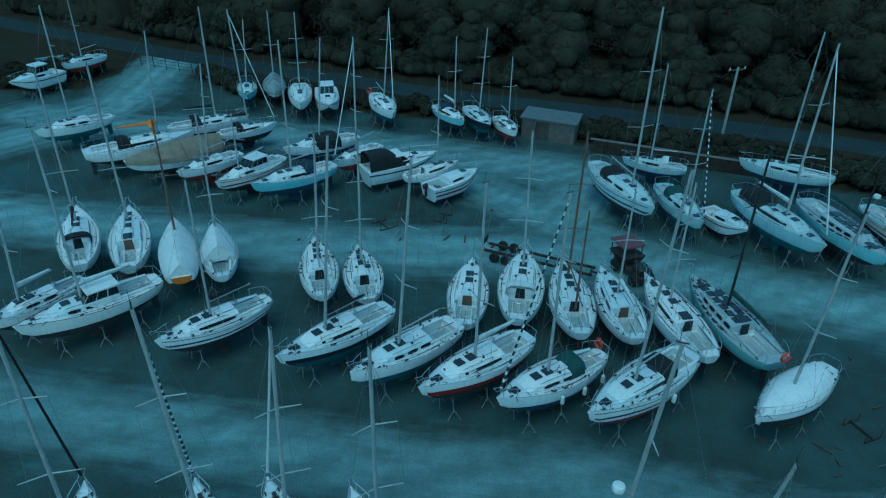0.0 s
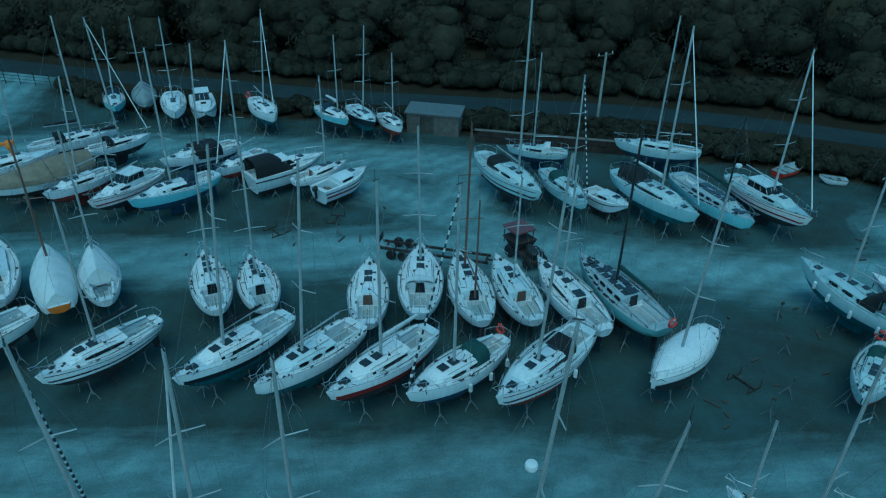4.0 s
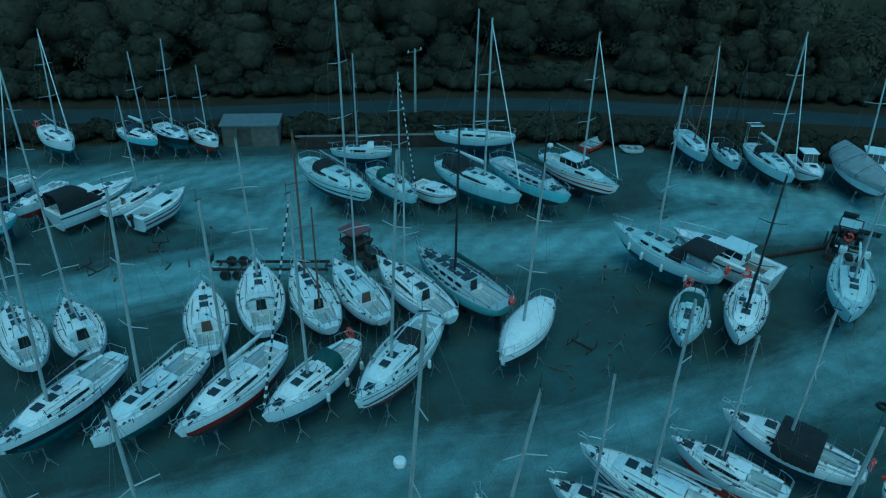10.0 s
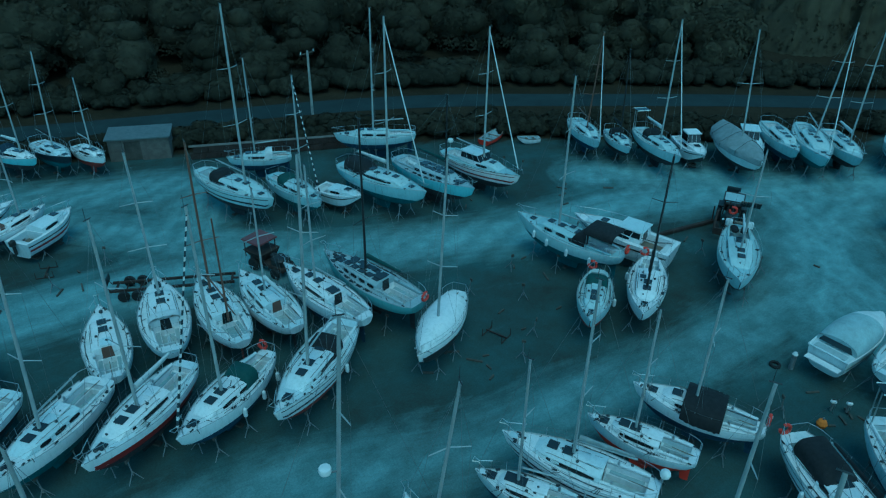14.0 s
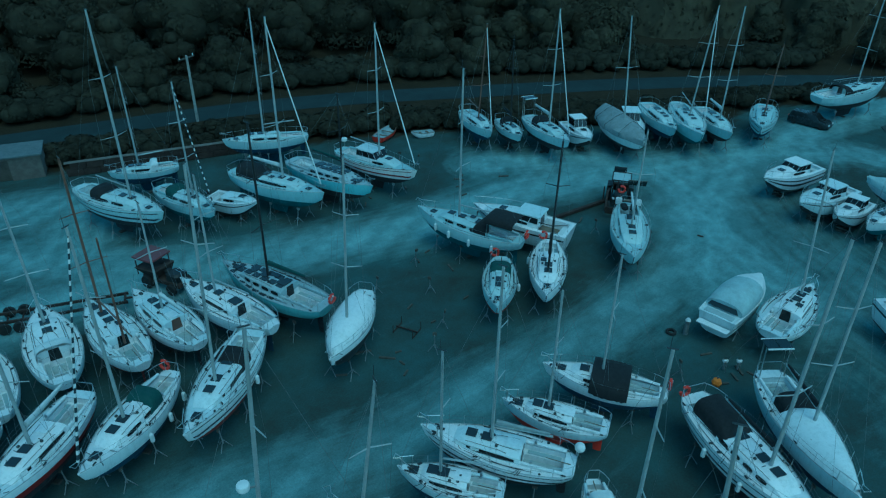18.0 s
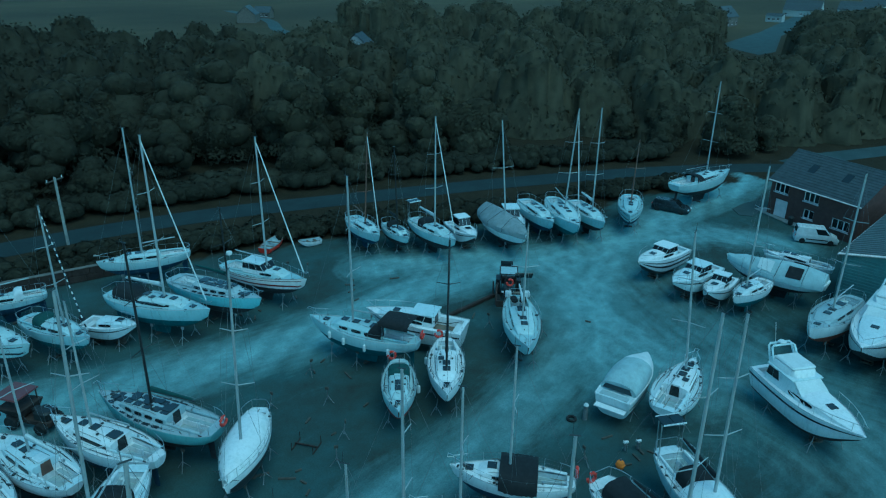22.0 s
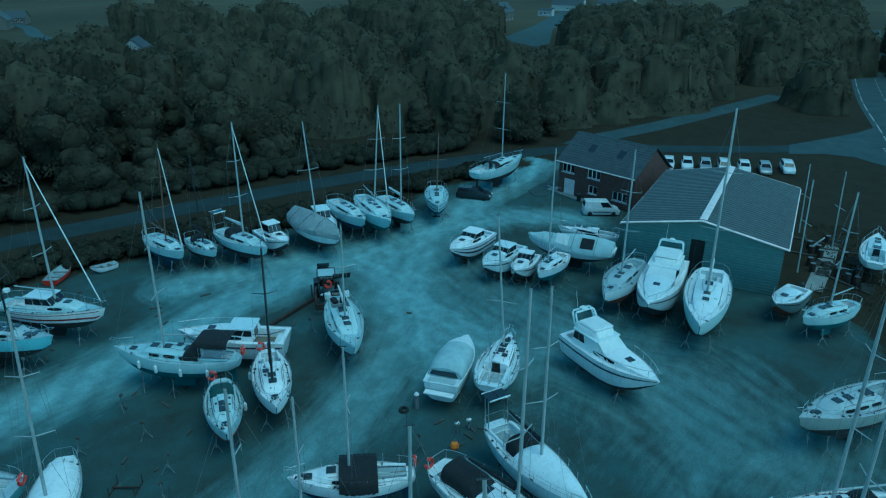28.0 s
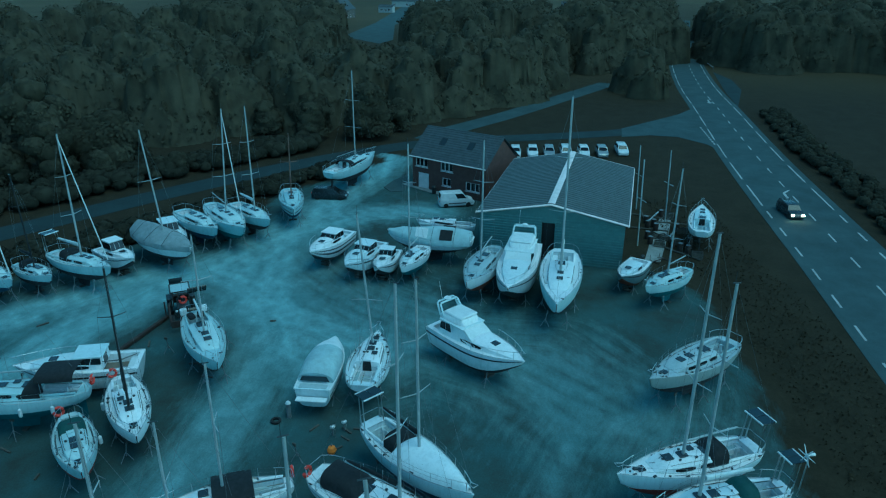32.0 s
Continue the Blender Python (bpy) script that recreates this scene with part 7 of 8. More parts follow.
def car(label, x, y, turn, paint, style="hatch", lit=False, category="car", name="parked_car", group="parked cars"):
    L, W, Hh = {"hatch": (4.0, 1.74, 1.48), "estate": (4.5, 1.8, 1.46), "van": (4.38, 1.82, 1.82), "pickup": (4.6, 1.78, 1.7)}[style]
    at = pose(x, y, 0, 0, 0, turn)
    c = thing(name, at, label, category, group)
    hl, hw = L / 2, W / 2
    belt = 0.92 if style != "van" else 1.05
    low = 0.2
    side = [(-hl, 0.5), (-hl + 0.04, belt - 0.02), (hl - 1.15, belt), (hl - 0.25, belt - 0.2), (hl, 0.62), (hl - 0.05, 0.3)]
    rings = []
    for yy, zt, k in ((-hl, 0.82, 0.90), (-hl + 0.12, belt, 0.97), (-hl + 0.9, belt, 1.0), (0.2, belt, 1.0), (hl - 1.1, belt, 0.99), (hl - 0.5, belt - 0.1, 0.96), (hl - 0.12, belt - 0.26, 0.90), (hl, belt - 0.4, 0.82)):
        w = hw * k
        rings.append([(-w * 0.93, yy, low), (-w, yy, low + 0.22), (-w, yy, zt - 0.16), (-w * 0.94, yy, zt), (w * 0.94, yy, zt), (w, yy, zt - 0.16), (w, yy, low + 0.22), (w * 0.93, yy, low)])
    part("body", Geo().loft(rings), paint, c)
    r0, r1 = {"hatch": (-hl + 0.12, 0.55), "estate": (-hl + 0.12, 0.6), "van": (-hl + 0.05, 0.75), "pickup": (-0.5, 0.75)}[style]
    f0 = hl - (1.05 if style != "van" else 0.75)
    b0 = r0 - (0.0 if style == "pickup" else 0.05)
    lo = [(-hw * 0.92, b0, belt - 0.02), (hw * 0.92, b0, belt - 0.02), (hw * 0.9, f0, belt - 0.02), (-hw * 0.9, f0, belt - 0.02)]
    back = 0.30 if style == "hatch" else 0.12
    hi = [(-hw * 0.76, r0 + back, Hh - 0.05), (hw * 0.76, r0 + back, Hh - 0.05), (hw * 0.74, r1, Hh - 0.05), (-hw * 0.74, r1, Hh - 0.05)]
    top = [(p[0] * 0.9, p[1] + (0.1 if i < 2 else -0.15), Hh) for i, p in enumerate(hi)]
    part("cabin", Geo().loft([lo, hi, top]), paint, c)
    part("windscreen", patch(lo[2], lo[3], hi[3], hi[2], 0.06, 0.94, 0.08, 0.95), "tinted_window", c)
    part("rear_window", patch(lo[0], lo[1], hi[1], hi[0], 0.1, 0.9, 0.2, 0.9), "tinted_window", c)
    spans = ((0.06, 0.48), (0.52, 0.94)) if style != "van" else ((0.62, 0.95),)
    for u0, u1 in spans:
        part("side_window", patch(lo[1], lo[2], hi[2], hi[1], u0, u1, 0.12, 0.9), "tinted_window", c)
        part("side_window", patch(lo[3], lo[0], hi[0], hi[3], 1 - u1, 1 - u0, 0.12, 0.9), "tinted_window", c)
    for d in (1, -1):
        for yy in (-hl + 0.75, hl - 0.8):
            wheel(c, d * (hw - 0.1), yy, 0.31)
        part("headlight", Geo().box((d * hw * 0.68, hl - 0.04, 0.62), (0.34, 0.14, 0.16), 0, 0.03), "lit_headlamp" if lit else "white_plastic", c)
        part("tail_light", Geo().box((d * hw * 0.74, -hl + 0.02, 0.78), (0.2, 0.1, 0.3), 0, 0.03), "red_plastic", c)
    part("bumper", Geo().box((0, hl - 0.06, 0.36), (W * 0.86, 0.16, 0.2), 0, 0.05), "black_plastic" if style == "van" else paint, c)
    if style == "van":
        for d in (1, -1):
            part("side_trim", Geo().box((d * (hw + 0.005), 0, 0.55), (0.03, L * 0.5, 0.12), 0, 0.01), "black_plastic", c)
    return c


for x, y, p, k in ((108.3, 0.6, "car_white", "hatch"), (108.9, -2.1, "car_white", "hatch"), (109.2, -4.7, "car_silver", "hatch"), (109.6, -7.4, "car_white", "estate"), (110.0, -10.2, "car_white", "hatch"), (110.4, -13.1, "car_silver", "hatch"), (112.2, -16.4, "car_white", "estate")):
    car("pale hatchback parked in a row on the grass", x, y, 92, p, k)
car("white panel van parked beside the office", 82.6, 7.6, -162, "car_white", "van", False, "van", "panel_van", "")
car("dark estate car parked by the entrance", 83.4, 24.0, -178, "car_dark", "estate", False, "car", "dark_car", "")
car("dark car with lit headlamps on the main road", 84.4, -33.2, 94, "car_dark", "estate", True, "car", "road_car", "")
dumper = thing("dump_truck", pose(15.4, 43.0, 0, 0, 0, 20), "small dark dump truck with a faded red canopy", "dump truck")
part("chassis", Geo().box((0, 0, 0.7), (1.2, 3.4, 0.4), 0, 0.06), "rusty_steel", dumper)
part("engine_cover", Geo().box((0, -1.0, 1.15), (1.1, 1.1, 0.7), 0, 0.12), "black_plastic", dumper)
part("skip", Geo().loft([[(-0.7, 0.2, 0.95), (0.7, 0.2, 0.95), (0.6, 1.6, 0.95), (-0.6, 1.6, 0.95)], [(-0.95, 0.0, 1.6), (0.95, 0.0, 1.6), (0.9, 2.0, 1.5), (-0.9, 2.0, 1.5)]]), "rusty_steel", dumper)
for px in (-0.75, 0.75):
    for py in (0.3, 1.9):
        part("canopy_post", Geo().tube([(px, py, 0.9), (px, py, 2.3)], 0.04, 5), "rusty_steel", dumper)
    wheel(dumper, px, -1.1, 0.42, 0.3)
    wheel(dumper, px, 1.1, 0.5, 0.35)
part("canopy", Geo().box((0, 1.1, 2.35), (1.9, 1.9, 0.14), 0, 0.05), "car_red", dumper)
part("seat", Geo().box((0, -0.3, 1.3), (0.5, 0.4, 0.4), 0, 0.06), "black_plastic", dumper)


def trailer():
    t = thing("boat_trailer", pose(8.6, 44.4, 0, 0, 0, -115), "empty dark steel boat trailer with four wheels", "trailer")
    for x in (-0.55, 0.55):
        part("side_beam", Geo().box((x, 0, 0.62), (0.14, 8.4, 0.2)), "rusty_steel", t)
    for y in (-3.8, -1.0, 1.6, 4.0):
        part("cross_beam", Geo().box((0, y, 0.6), (1.3, 0.14, 0.14)), "rusty_steel", t)
    for y in (-3.2, -2.3):
        part("axle", Geo().tube([(-1.0, y, 0.38), (1.0, y, 0.38)], 0.06, 6), "rusty_steel", t)
        for d in (1, -1):
            wheel(t, d * 1.0, y, 0.4, 0.28)
    part("drawbar", Geo().tube([(0, 4.0, 0.6), (0, 5.6, 0.5)], 0.08, 6), "rusty_steel", t)
    part("light_board", Geo().box((0, -4.4, 1.1), (1.5, 0.08, 0.5)), "black_plastic", t)
    for x in (-0.4, 0.4):
        part("board_bracket", Geo().tube([(x, -4.2, 0.6), (x, -4.4, 1.0)], 0.03, 5), "rusty_steel", t)


trailer()


def tractor():
    t = thing("yard_tractor", pose(50.0, 27.9, 0, 0, 0, 120), "old dark yard tractor with a turquoise cab roof", "tractor")
    part("chassis", Geo().box((0, 0.2, 0.95), (0.8, 3.2, 0.7), 0, 0.12), "rusty_steel", t)
    part("bonnet", Geo().box((0, 1.2, 1.5), (0.75, 1.4, 0.55), 0, 0.14), "black_plastic", t)
    for x in (-0.65, 0.65):
        for y in (-1.1, 0.4):
            part("cab_post", Geo().tube([(x, y, 1.2), (x, y, 2.5)], 0.05, 5), "rusty_steel", t)
        wheel(t, x * 1.45, -0.8, 0.75, 0.42)
        wheel(t, x * 1.3, 1.5, 0.48, 0.3)
    part("cab_roof", Geo().box((0, -0.35, 2.55), (1.5, 1.7, 0.05), 0, 0.02), "cyan_canvas", t, "turquoise cab roof panel")
    for x in (-0.78, 0.78):
        part("roof_frame", Geo().tube([(x, -1.25, 2.57), (x, 0.55, 2.57)], 0.06, 5), "black_plastic", t)
    for y in (-1.25, 0.55):
        part("roof_frame", Geo().tube([(-0.78, y, 2.57), (0.78, y, 2.57)], 0.06, 5), "black_plastic", t)
    for x in (-0.9, 0.9):
        part("lift_arm", Geo().tube([(x, -0.9, 1.1), (x * 1.15, 1.6, 1.9), (x * 1.15, 2.9, 0.7)], 0.1, 5), "rusty_steel", t)
        part("mudguard", Geo().box((x, -0.8, 1.62), (0.5, 1.2, 0.1), 0, 0.03), "black_plastic", t)
    part("fork_carriage", Geo().box((0, 2.9, 0.8), (2.1, 0.14, 0.6), 0, 0.03), "rusty_steel", t)
    part("weight_box", Geo().box((0, -1.75, 1.0), (1.3, 0.5, 0.7), 0, 0.06), "rusty_steel", t)
    for x in (-0.5, 0.5):
        part("lamp", Geo().box((x, 1.95, 1.5), (0.2, 0.08, 0.16), 0, 0.02), "white_plastic", t)
    part("steering_wheel", Geo().tube([(0.2 * math.cos(a), -0.15 + 0.1 * math.sin(a), 1.85 + 0.17 * math.sin(a)) for a in [k * math.pi / 6 for k in range(13)]], 0.02, 4), "black_plastic", t)
    part("seat", Geo().box((0, -0.7, 1.5), (0.5, 0.5, 0.5), 0, 0.08), "black_plastic", t)
    part("exhaust", Geo().tube([(0.25, 1.0, 1.7), (0.25, 1.0, 2.7)], 0.05, 6), "rusty_steel", t)
    part("rear_panel", Geo().box((0.2, -1.6, 2.7), (1.1, 0.06, 0.5)), "solar_cells", t)
    d = thing("towing_beam", pose(46.0, 29.6, 0, 0, 0, 80), "long rusty towing beam lying behind the tractor", "towing beam")
    part("beam", Geo().box((0, 0, 0.2), (0.3, 7.0, 0.3), 0, 0.03), "rusty_steel", d)
    part("wheel_frame", Geo().box((0, 3.3, 0.3), (1.8, 0.7, 0.5), 0, 0.06), "galvanised", d)
    part("lever", Geo().tube([(0, -3.3, 0.3), (0.1, -3.4, 1.6)], 0.06, 6), "rusty_steel", d)


tractor()

# ---------------------------------------------------------------- gate, fence and yard clutter
gate = thing("field_gate", local(-39.0, 95.4, -31.0, 92.0), "dark wire-mesh gate and fence by the lane", "gate")
for i in range(5):
    part("post", Geo().tube([(i * 2.15, 0, 0), (i * 2.15, 0, 1.7)], 0.05, 6), "rusty_steel", gate)
for z in (0.3, 0.7, 1.1, 1.5):
    part("rail", Geo().tube([(0, 0, z), (8.6, 0, z)], 0.025, 5), "rusty_steel", gate)

tub = dinghy("bright red dinghy lying on the bank", 45.6, 54.2, -70, 4.0, "red_plastic")
dinghy("small white tender lying on the gravel", 48.2, 51.4, 70, 2.6, "white_gelcoat")


def cradle(x, y, turn):
    c = thing("boat_cradle", pose(x, y, 0, 0, 0, turn) @ Matrix.Scale(0.72, 4), "rusty steel boat cradle lying on the gravel", "cradle", "loose cradles")
    for yy in (-1.0, 1.0):
        part("foot_beam", Geo().box((0, yy, 0.06), (1.7, 0.09, 0.1)), "rusty_steel", c)
        for xx in (-0.8, 0.8):
            part("arm", Geo().tube([(xx, yy, 0.1), (xx * 1.0, yy, 0.8)], 0.035, 5), "rusty_steel", c)
    part("spine", Geo().box((0, 0, 0.2), (0.14, 2.2, 0.12)), "rusty_steel", c)


for x, y, a in ((24.2, 27.3, 20), (66.6, 8.0, 10), (-3.5, 50.5, 30), (1.5, 51.8, -20), (67.5, -14.8, 40)):
    cradle(x, y, a)


def sleeper(x, y, turn, length):
    s = thing("timber_baulk", pose(x, y, 0, 0, 0, turn), "old timber baulk lying on the gravel", "timber", "loose timbers")
    part("baulk", Geo().box((0, 0, 0.06), (0.12, length, 0.12), 0, 0.015), "old_timber", s)


crng = random.Random(4)
for cx, cy, sx, sy, n in ((26, 30, 7, 5, 12), (22, 26, 4, 3, 4), (46, 24, 5, 5, 6), (66, -14.5, 4, 3, 12), (33, 9, 4, 4, 6), (-5, 50, 9, 2, 6), (35, 34, 6, 4, 4), (38, 44, 6, 3, 6), (44, 40, 4, 2, 5)):
    for _ in range(n):
        sleeper(cx + crng.uniform(-sx, sx), cy + crng.uniform(-sy, sy), crng.uniform(0, 180), crng.uniform(0.3, 1.1))
for x, y in ((25.5, 32.0), (28.4, 29.5), (30.2, 33.0), (22.6, 30.2), (26.2, 26.0), (45.5, 22.0), (44.2, 26.3), (24.0, 24.5), (56.0, 44.0), (41.5, 47.5), (42.5, 46.0), (60.5, 12.6), (61.8, -15.2), (33.0, 12.5), (38.0, 34.0), (1.5, 49.0), (-2.0, 48.6), (5.4, 50.8)):
    s = copy_thing(stand, pose(x, y, 0, 0, 0, crng.uniform(0, 360)))
    tagged(s, "loose grey tripod boat stand on the gravel")


def tyre(x, y):
    t = thing("scrap_tyre_ring", pose(x, y, 0), "old black tyre lying on the gravel", "tyre", "loose tyres")
    part("rubber_tread", Geo().loft([[(q * math.cos(a), q * math.sin(a), z) for a in [j * math.pi / 7 for j in range(14)]] for q, z in ((0.2, 0.03), (0.3, 0.0), (0.36, 0.05), (0.36, 0.15), (0.3, 0.2), (0.2, 0.17), (0.2, 0.03))], True, False), "rubber", t)


for x, y in ((36.6, 15.1), (64.0, -13.4), (52.5, 47.2)):
    tyre(x, y)

buoy = thing("mooring_buoy", pose(33.9, 10.6, 0), "faded orange mooring buoy lying on the gravel", "buoy")
part("float", Geo().loft([[(q * math.cos(a), q * math.sin(a), z) for a in [k * math.pi / 5 for k in range(10)]] for q, z in ((0.08, 0.0), (0.24, 0.1), (0.3, 0.28), (0.22, 0.48), (0.06, 0.58))]), "orange_canvas", buoy)
part("eye", Geo().tube([(0, 0, 0.56), (0, 0, 0.72)], 0.05, 6), "galvanised", buoy)

# a mooring post and an outboard on a trolley by the near yachts
post = thing("power_post", pose(37.2, 14.4, 0), "pale metal service post on the gravel", "service post")
part("column", Geo().tube([(0, 0, 0), (0, 0, 1.1)], 0.16, 10, 0.14), "galvanised", post)
part("cap", Geo().tube([(0, 0, 1.1), (0, 0, 1.25)], 0.19, 10, 0.1), "white_plastic", post)
for x, y in ((35.6, 10.9), (36.2, 10.3)):
    ob = thing("outboard_on_trolley", pose(x, y, 0, 0, 0, 40), "white outboard engine standing on a trolley", "outboard engine", "spare outboards")
    part("trolley", Geo().tube([(-0.2, 0, 0), (-0.16, 0, 0.62), (0.16, 0, 0.62), (0.2, 0, 0)], 0.025, 5), "galvanised", ob)
    part("leg", Geo().box((0, 0.08, 0.36), (0.09, 0.13, 0.6), 0, 0.03), "galvanised", ob)
    part("cowl", Geo().box((0, 0.08, 0.76), (0.24, 0.34, 0.26), 0, 0.08), "white_plastic", ob)

flat("old_slip", [(66.9, -13.2), (67.3, -14.9), (75.5, -17.2), (83.0, -19.0), (81.7, -17.4), (74.5, -15.2)], 0.05, "concrete", "strip of weathered concrete among scrap beside the shed", "slab")

# pile of old gear behind the shed
for i in range(26):
    x, y = 70 + crng.uniform(-2, 12), -14.5 - crng.uniform(0, 4.5)
    k = crng.random()
    if k < 0.35:
        d = thing("oil_drum", pose(x, y, 0), "rusty old drum beside the shed", "drum", "gear beside the shed")
        part("barrel", Geo().tube([(0, 0, 0), (0, 0, 0.3), (0, 0, 0.6), (0, 0, 0.9)], 0.29, 12), "rusty_steel", d)
        part("lid", Geo().tube([(0, 0, 0.9), (0, 0, 0.92)], 0.26, 12), "galvanised", d)
    elif k < 0.7:
        d = thing("scrap_spar", pose(x, y, 0, 0, 0, crng.uniform(0, 180)), "old spar lying among scrap beside the shed", "spar", "gear beside the shed")
        part("spar", Geo().tube([(0, -2.4, 0.12), (0, 2.4, 0.12)], 0.1, 7, 0.08), "aluminium" if i % 2 else "old_timber", d)
    else:
        d = thing("crate", pose(x, y, 0, 0, 0, crng.uniform(0, 90)), "weathered timber crate beside the shed", "crate", "gear beside the shed")
        for z in (0.1, 0.3, 0.5):
            for yy in (-0.4, 0.4):
                part("board", Geo().box((0, yy, z), (1.1, 0.04, 0.16)), "old_timber", d)
            for xx in (-0.53, 0.53):
                part("board", Geo().box((xx, 0, z), (0.04, 0.76, 0.16)), "old_timber", d)
for x, y, z in ((71.5, -13.2, 9.5), (84.0, -14.8, 8.0), (79.5, -17.5, 8.6)):
    d = thing("standing_mast", pose(x, y, 0, 0, 0, 20), "old mast stepped upright among scrap", "mast", "masts beside the shed")
    part("tube", Geo().tube([(0, 0, 0), (0.3, 0.2, z)], 0.08, 7, 0.06), "aluminium", d)
    part("spreader", Geo().tube([(-0.9, 0.1, z * 0.55), (1.1, 0.1, z * 0.55)], 0.03, 5), "aluminium", d)

# paved apron and kerb before the office
apron = flat("apron", [(90.5, 15.8), (92.0, 14.7), (88.4, 7.3), (85.5, 7.3), (86.8, 11.0)], 0.09, "concrete", "pale concrete path in front of the office", "pavement")
flat("office_island", [(88.8, 18.0), (92.0, 17.3), (94.4, 16.2), (96.4, 15.6), (90.9, 14.8), (87.3, 15.2), (86.8, 16.7)], 0.08, "asphalt", "low dark island at the yard entrance", "pavement")
bin_at = (86.8, 10.9)
litter_bin = thing("litter_bin", pose(*bin_at, 0.09), "dark litter bin on the office path", "bin")
part("body", Geo().tube([(0, 0, 0), (0, 0, 0.85)], 0.28, 10, 0.32), "black_plastic", litter_bin)
part("lid", Geo().tube([(0, 0, 0.86), (0, 0, 1.05)], 0.34, 10, 0.2), "black_plastic", litter_bin)

# crash barrier on the bend of the main road
barrier = thing("crash_barrier", pose(0, 0, 0), "pale steel crash barrier on the bend of the main road", "crash barrier")
BEND = smooth_line([(329.1, -67.2), (285.6, -62.0), (245.7, -57.5), (215.5, -55.3)], 4)
part("rail", Geo().tube([(x, y, 0.62) for x, y in BEND], 0.16, 5), "galvanised", barrier)
for x, y in BEND[::3]:
    part("post", Geo().tube([(x, y, 0), (x, y, 0.6)], 0.06, 5), "galvanised", barrier)


# ---------------------------------------------------------------- small gear on the boats
def lifebuoy(x, y, z, turn, colour="red_plastic"):
    """A horseshoe lifebuoy hung on a stern rail."""
    b = thing("lifebuoy", pose(x, y, z, 0, 0, turn), "red horseshoe lifebuoy hung on a stern rail", "lifebuoy", "lifebuoys")
    pts = [(0.26 * math.cos(a), 0.0, 0.28 * math.sin(a)) for a in [radians(-60 + 300 * i / 12) + math.pi / 2 + radians(30) for i in range(13)]]
    part("float", Geo().tube(pts, 0.09, 7), colour, b)
    part("strap", Geo().box((0, -0.1, 0.25), (0.1, 0.03, 0.14), 0, 0.01), "white_plastic", b)


def on_boat(x, y, turn, lx, ly):
    p = pose(x, y, 0, 0, 0, turn) @ Vector((lx, ly, 0))
    return p.x, p.y


def fenders(x, y, turn, L, deck, sides, spots):
    B = 0.80 + 0.235 * L
    h = Hull(L, B, deck, 1.0)
    for s in spots:
        px, py = on_boat(x, y, turn, sides * (h.half(s) + 0.12), h.y(s))
        f = thing("fender", pose(px, py, 0, 0, 0, turn), "white inflated fender hung over the side", "fender", "fenders")
        z = h.sheer(s)
        rings = [[(q * math.cos(a), q * math.sin(a), z - 0.25 - dz) for a in [j * math.pi / 5 for j in range(10)]] for q, dz in ((0.03, 0.0), (0.11, 0.08), (0.12, 0.45), (0.11, 0.55), (0.03, 0.62))]
        part("body", Geo().loft(rings), "white_plastic", f)
        part("lanyard", Geo().tube([(0, 0, z - 0.25), (-sides * 0.12, 0, z + 0.25)], 0.012, 4), "white_plastic", f)

lifebuoy(*on_boat(7.07, 29.07, 122.1, 0.50, -3.90), 2.77, 122.1)
lifebuoy(*on_boat(18.83, 34.41, 13.3, 0.50, -4.63), 3.02, 13.3)
lifebuoy(*on_boat(34.04, 31.18, 13.3, 0.50, -4.62), 3.01, 13.3)
lifebuoy(*on_boat(33.85, 23.43, 126.0, 0.50, -3.96), 2.79, 126.0)
lifebuoy(*on_boat(42.66, 22.60, 123.7, 0.50, -5.34), 3.26, 123.7)
lifebuoy(*on_boat(27.05, 14.25, 26.4, 0.50, -3.46), 2.62, 26.4)
lifebuoy(*on_boat(27.10, 5.96, 154.4, 0.50, -4.66), 3.03, 154.4)
lifebuoy(*on_boat(30.25, 24.71, 128.6, 0.50, -3.39), 2.60, 128.6)
lifebuoy(*on_boat(-4.63, 73.75, -160.7, 0.50, -3.90), 2.77, -160.7)
fenders(7.07, 29.07, 122.1, 7.77, 2.62, -1, (0.15, 0.35, 0.55,))
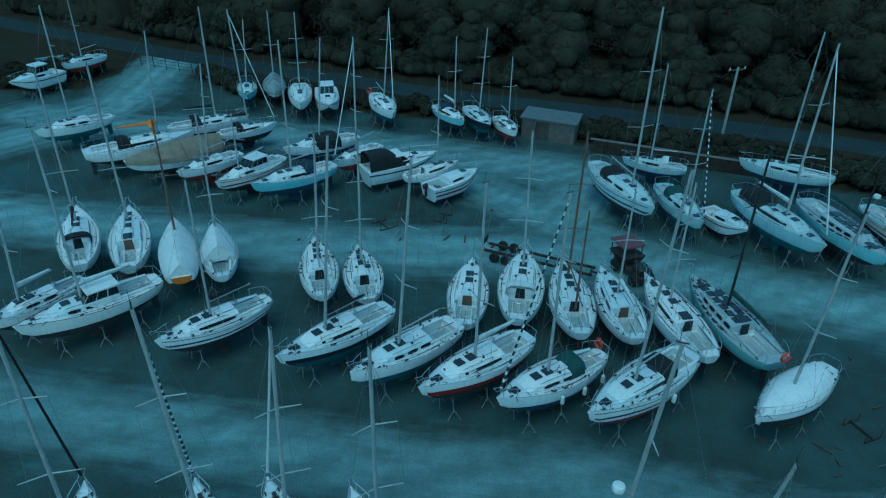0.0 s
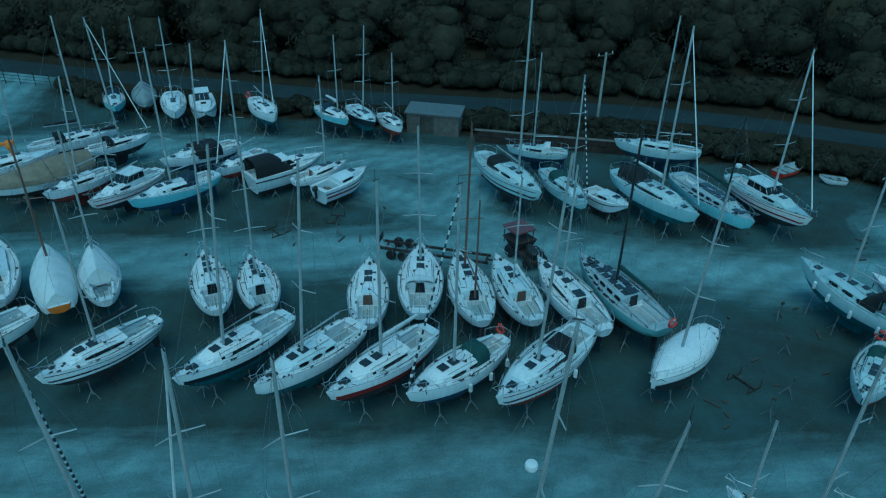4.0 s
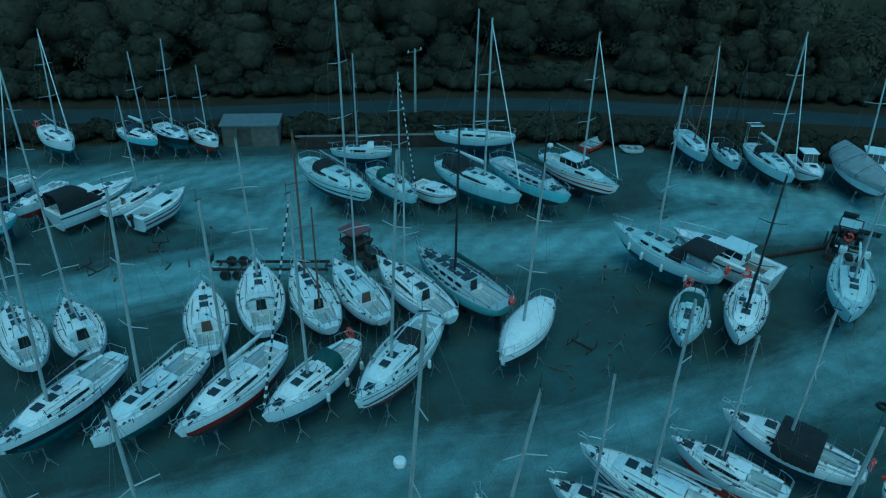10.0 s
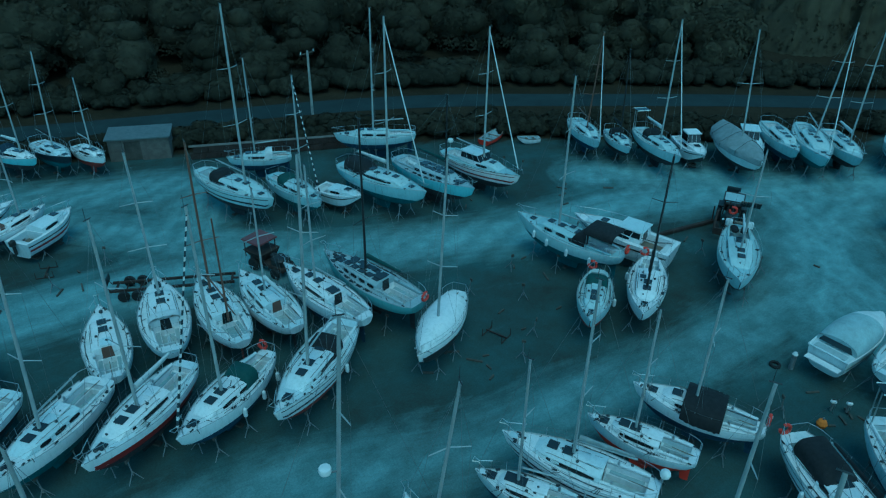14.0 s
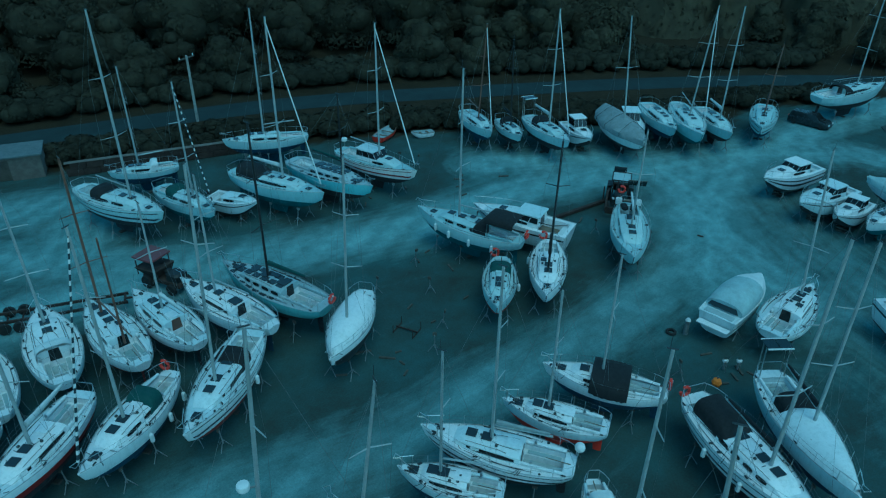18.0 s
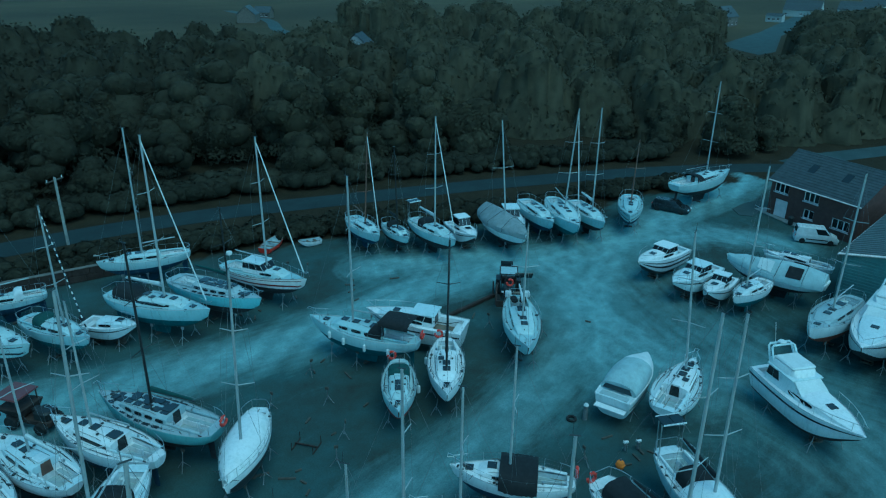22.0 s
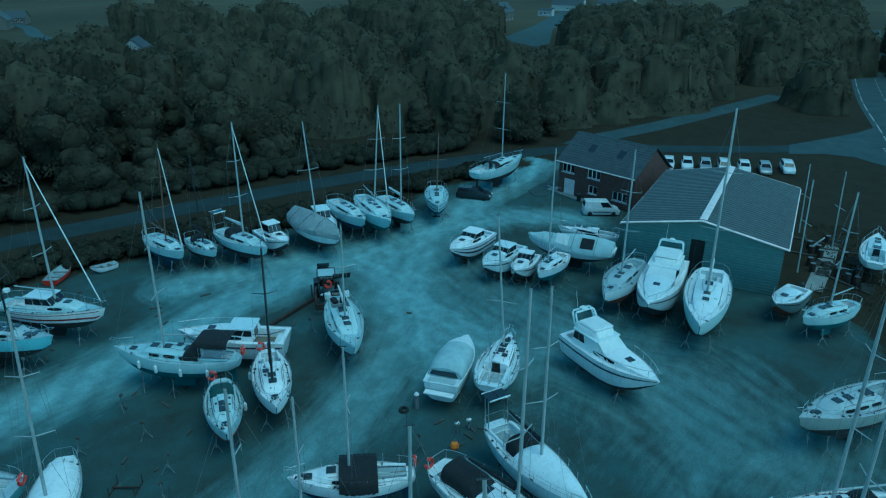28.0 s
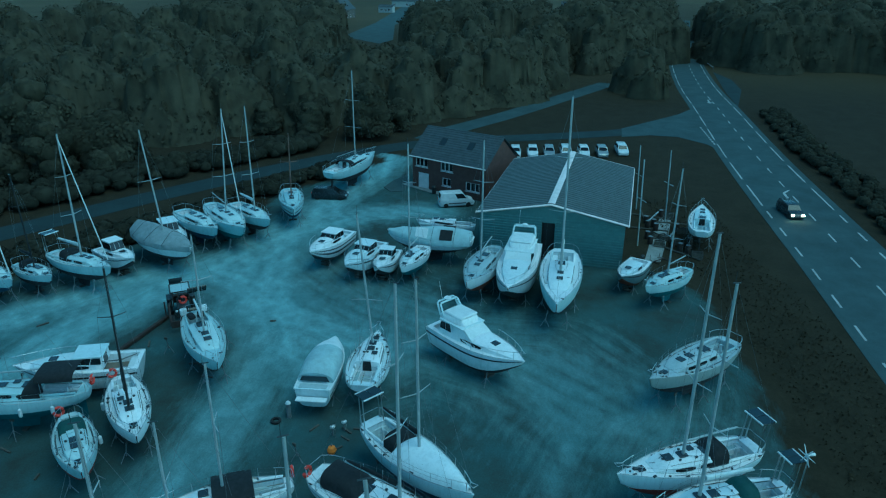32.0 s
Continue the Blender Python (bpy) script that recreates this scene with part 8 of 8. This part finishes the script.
fenders(34.04, 31.18, 13.3, 9.20, 2.86, -1, (0.2, 0.4, 0.6, 0.75,))
fenders(11.84, 28.41, 126.9, 8.85, 2.80, -1, (0.4,))
fenders(-12.74, 34.23, 131.2, 7.41, 2.56, 1, (0.5,))
fenders(43.52, 2.30, 140.5, 8.24, 2.50, -1, (0.2, 0.35, 0.55,))
fenders(33.85, 23.43, 126.0, 7.87, 2.64, 1, (0.3,))
fenders(30.25, 24.71, 128.6, 6.74, 2.45, -1, (0.45,))
fenders(-14.65, 42.54, 18.3, 7.16, 2.52, -1, (0.5,))
fenders(27.10, 5.96, 154.4, 9.28, 2.88, 1, (0.35, 0.6,))
fenders(-1.05, 31.56, 130.0, 7.81, 2.63, 1, (0.3,))


def ball(name, boat, c, r, material):
    rings = [[(c[0] + r * math.sin(t) * math.cos(a), c[1] + r * math.sin(t) * math.sin(a), c[2] - r * math.cos(t)) for a in [j * math.pi / 6 for j in range(12)]] for t in [0.15 + i * 0.475 for i in range(7)]]
    part(name, Geo().loft(rings), material, boat)


ball("satellite_dome", b66[0], (0.5, b66[1].y(0) - 0.05, b66[1].sheer(0) + 0.75), 0.26, "white_plastic")
part("dome_pole", Geo().tube([(0.5, b66[1].y(0) + 0.02, b66[1].sheer(0)), (0.5, b66[1].y(0) - 0.05, b66[1].sheer(0) + 0.6)], 0.03, 5), "stainless", b66[0])
wg = Vector((-0.8, b84[1].y(0) - 0.1, b84[1].sheer(0) + 2.6))
part("generator_pole", Geo().tube([(-0.8, wg.y + 0.15, b84[1].sheer(0)), wg], 0.035, 6), "stainless", b84[0])
part("generator_body", Geo().tube([wg + Vector((0, -0.3, 0)), wg + Vector((0, 0.15, 0.02))], 0.09, 8, 0.05), "white_plastic", b84[0])
for i in range(6):
    a = i * math.pi / 3
    d = Vector((math.cos(a), 0, math.sin(a)))
    part("blade", Geo().tube([wg + Vector((0, 0.17, 0)), wg + Vector((0, 0.17, 0)) + d * 0.58], 0.05, 4, 0.02), "white_plastic", b84[0])
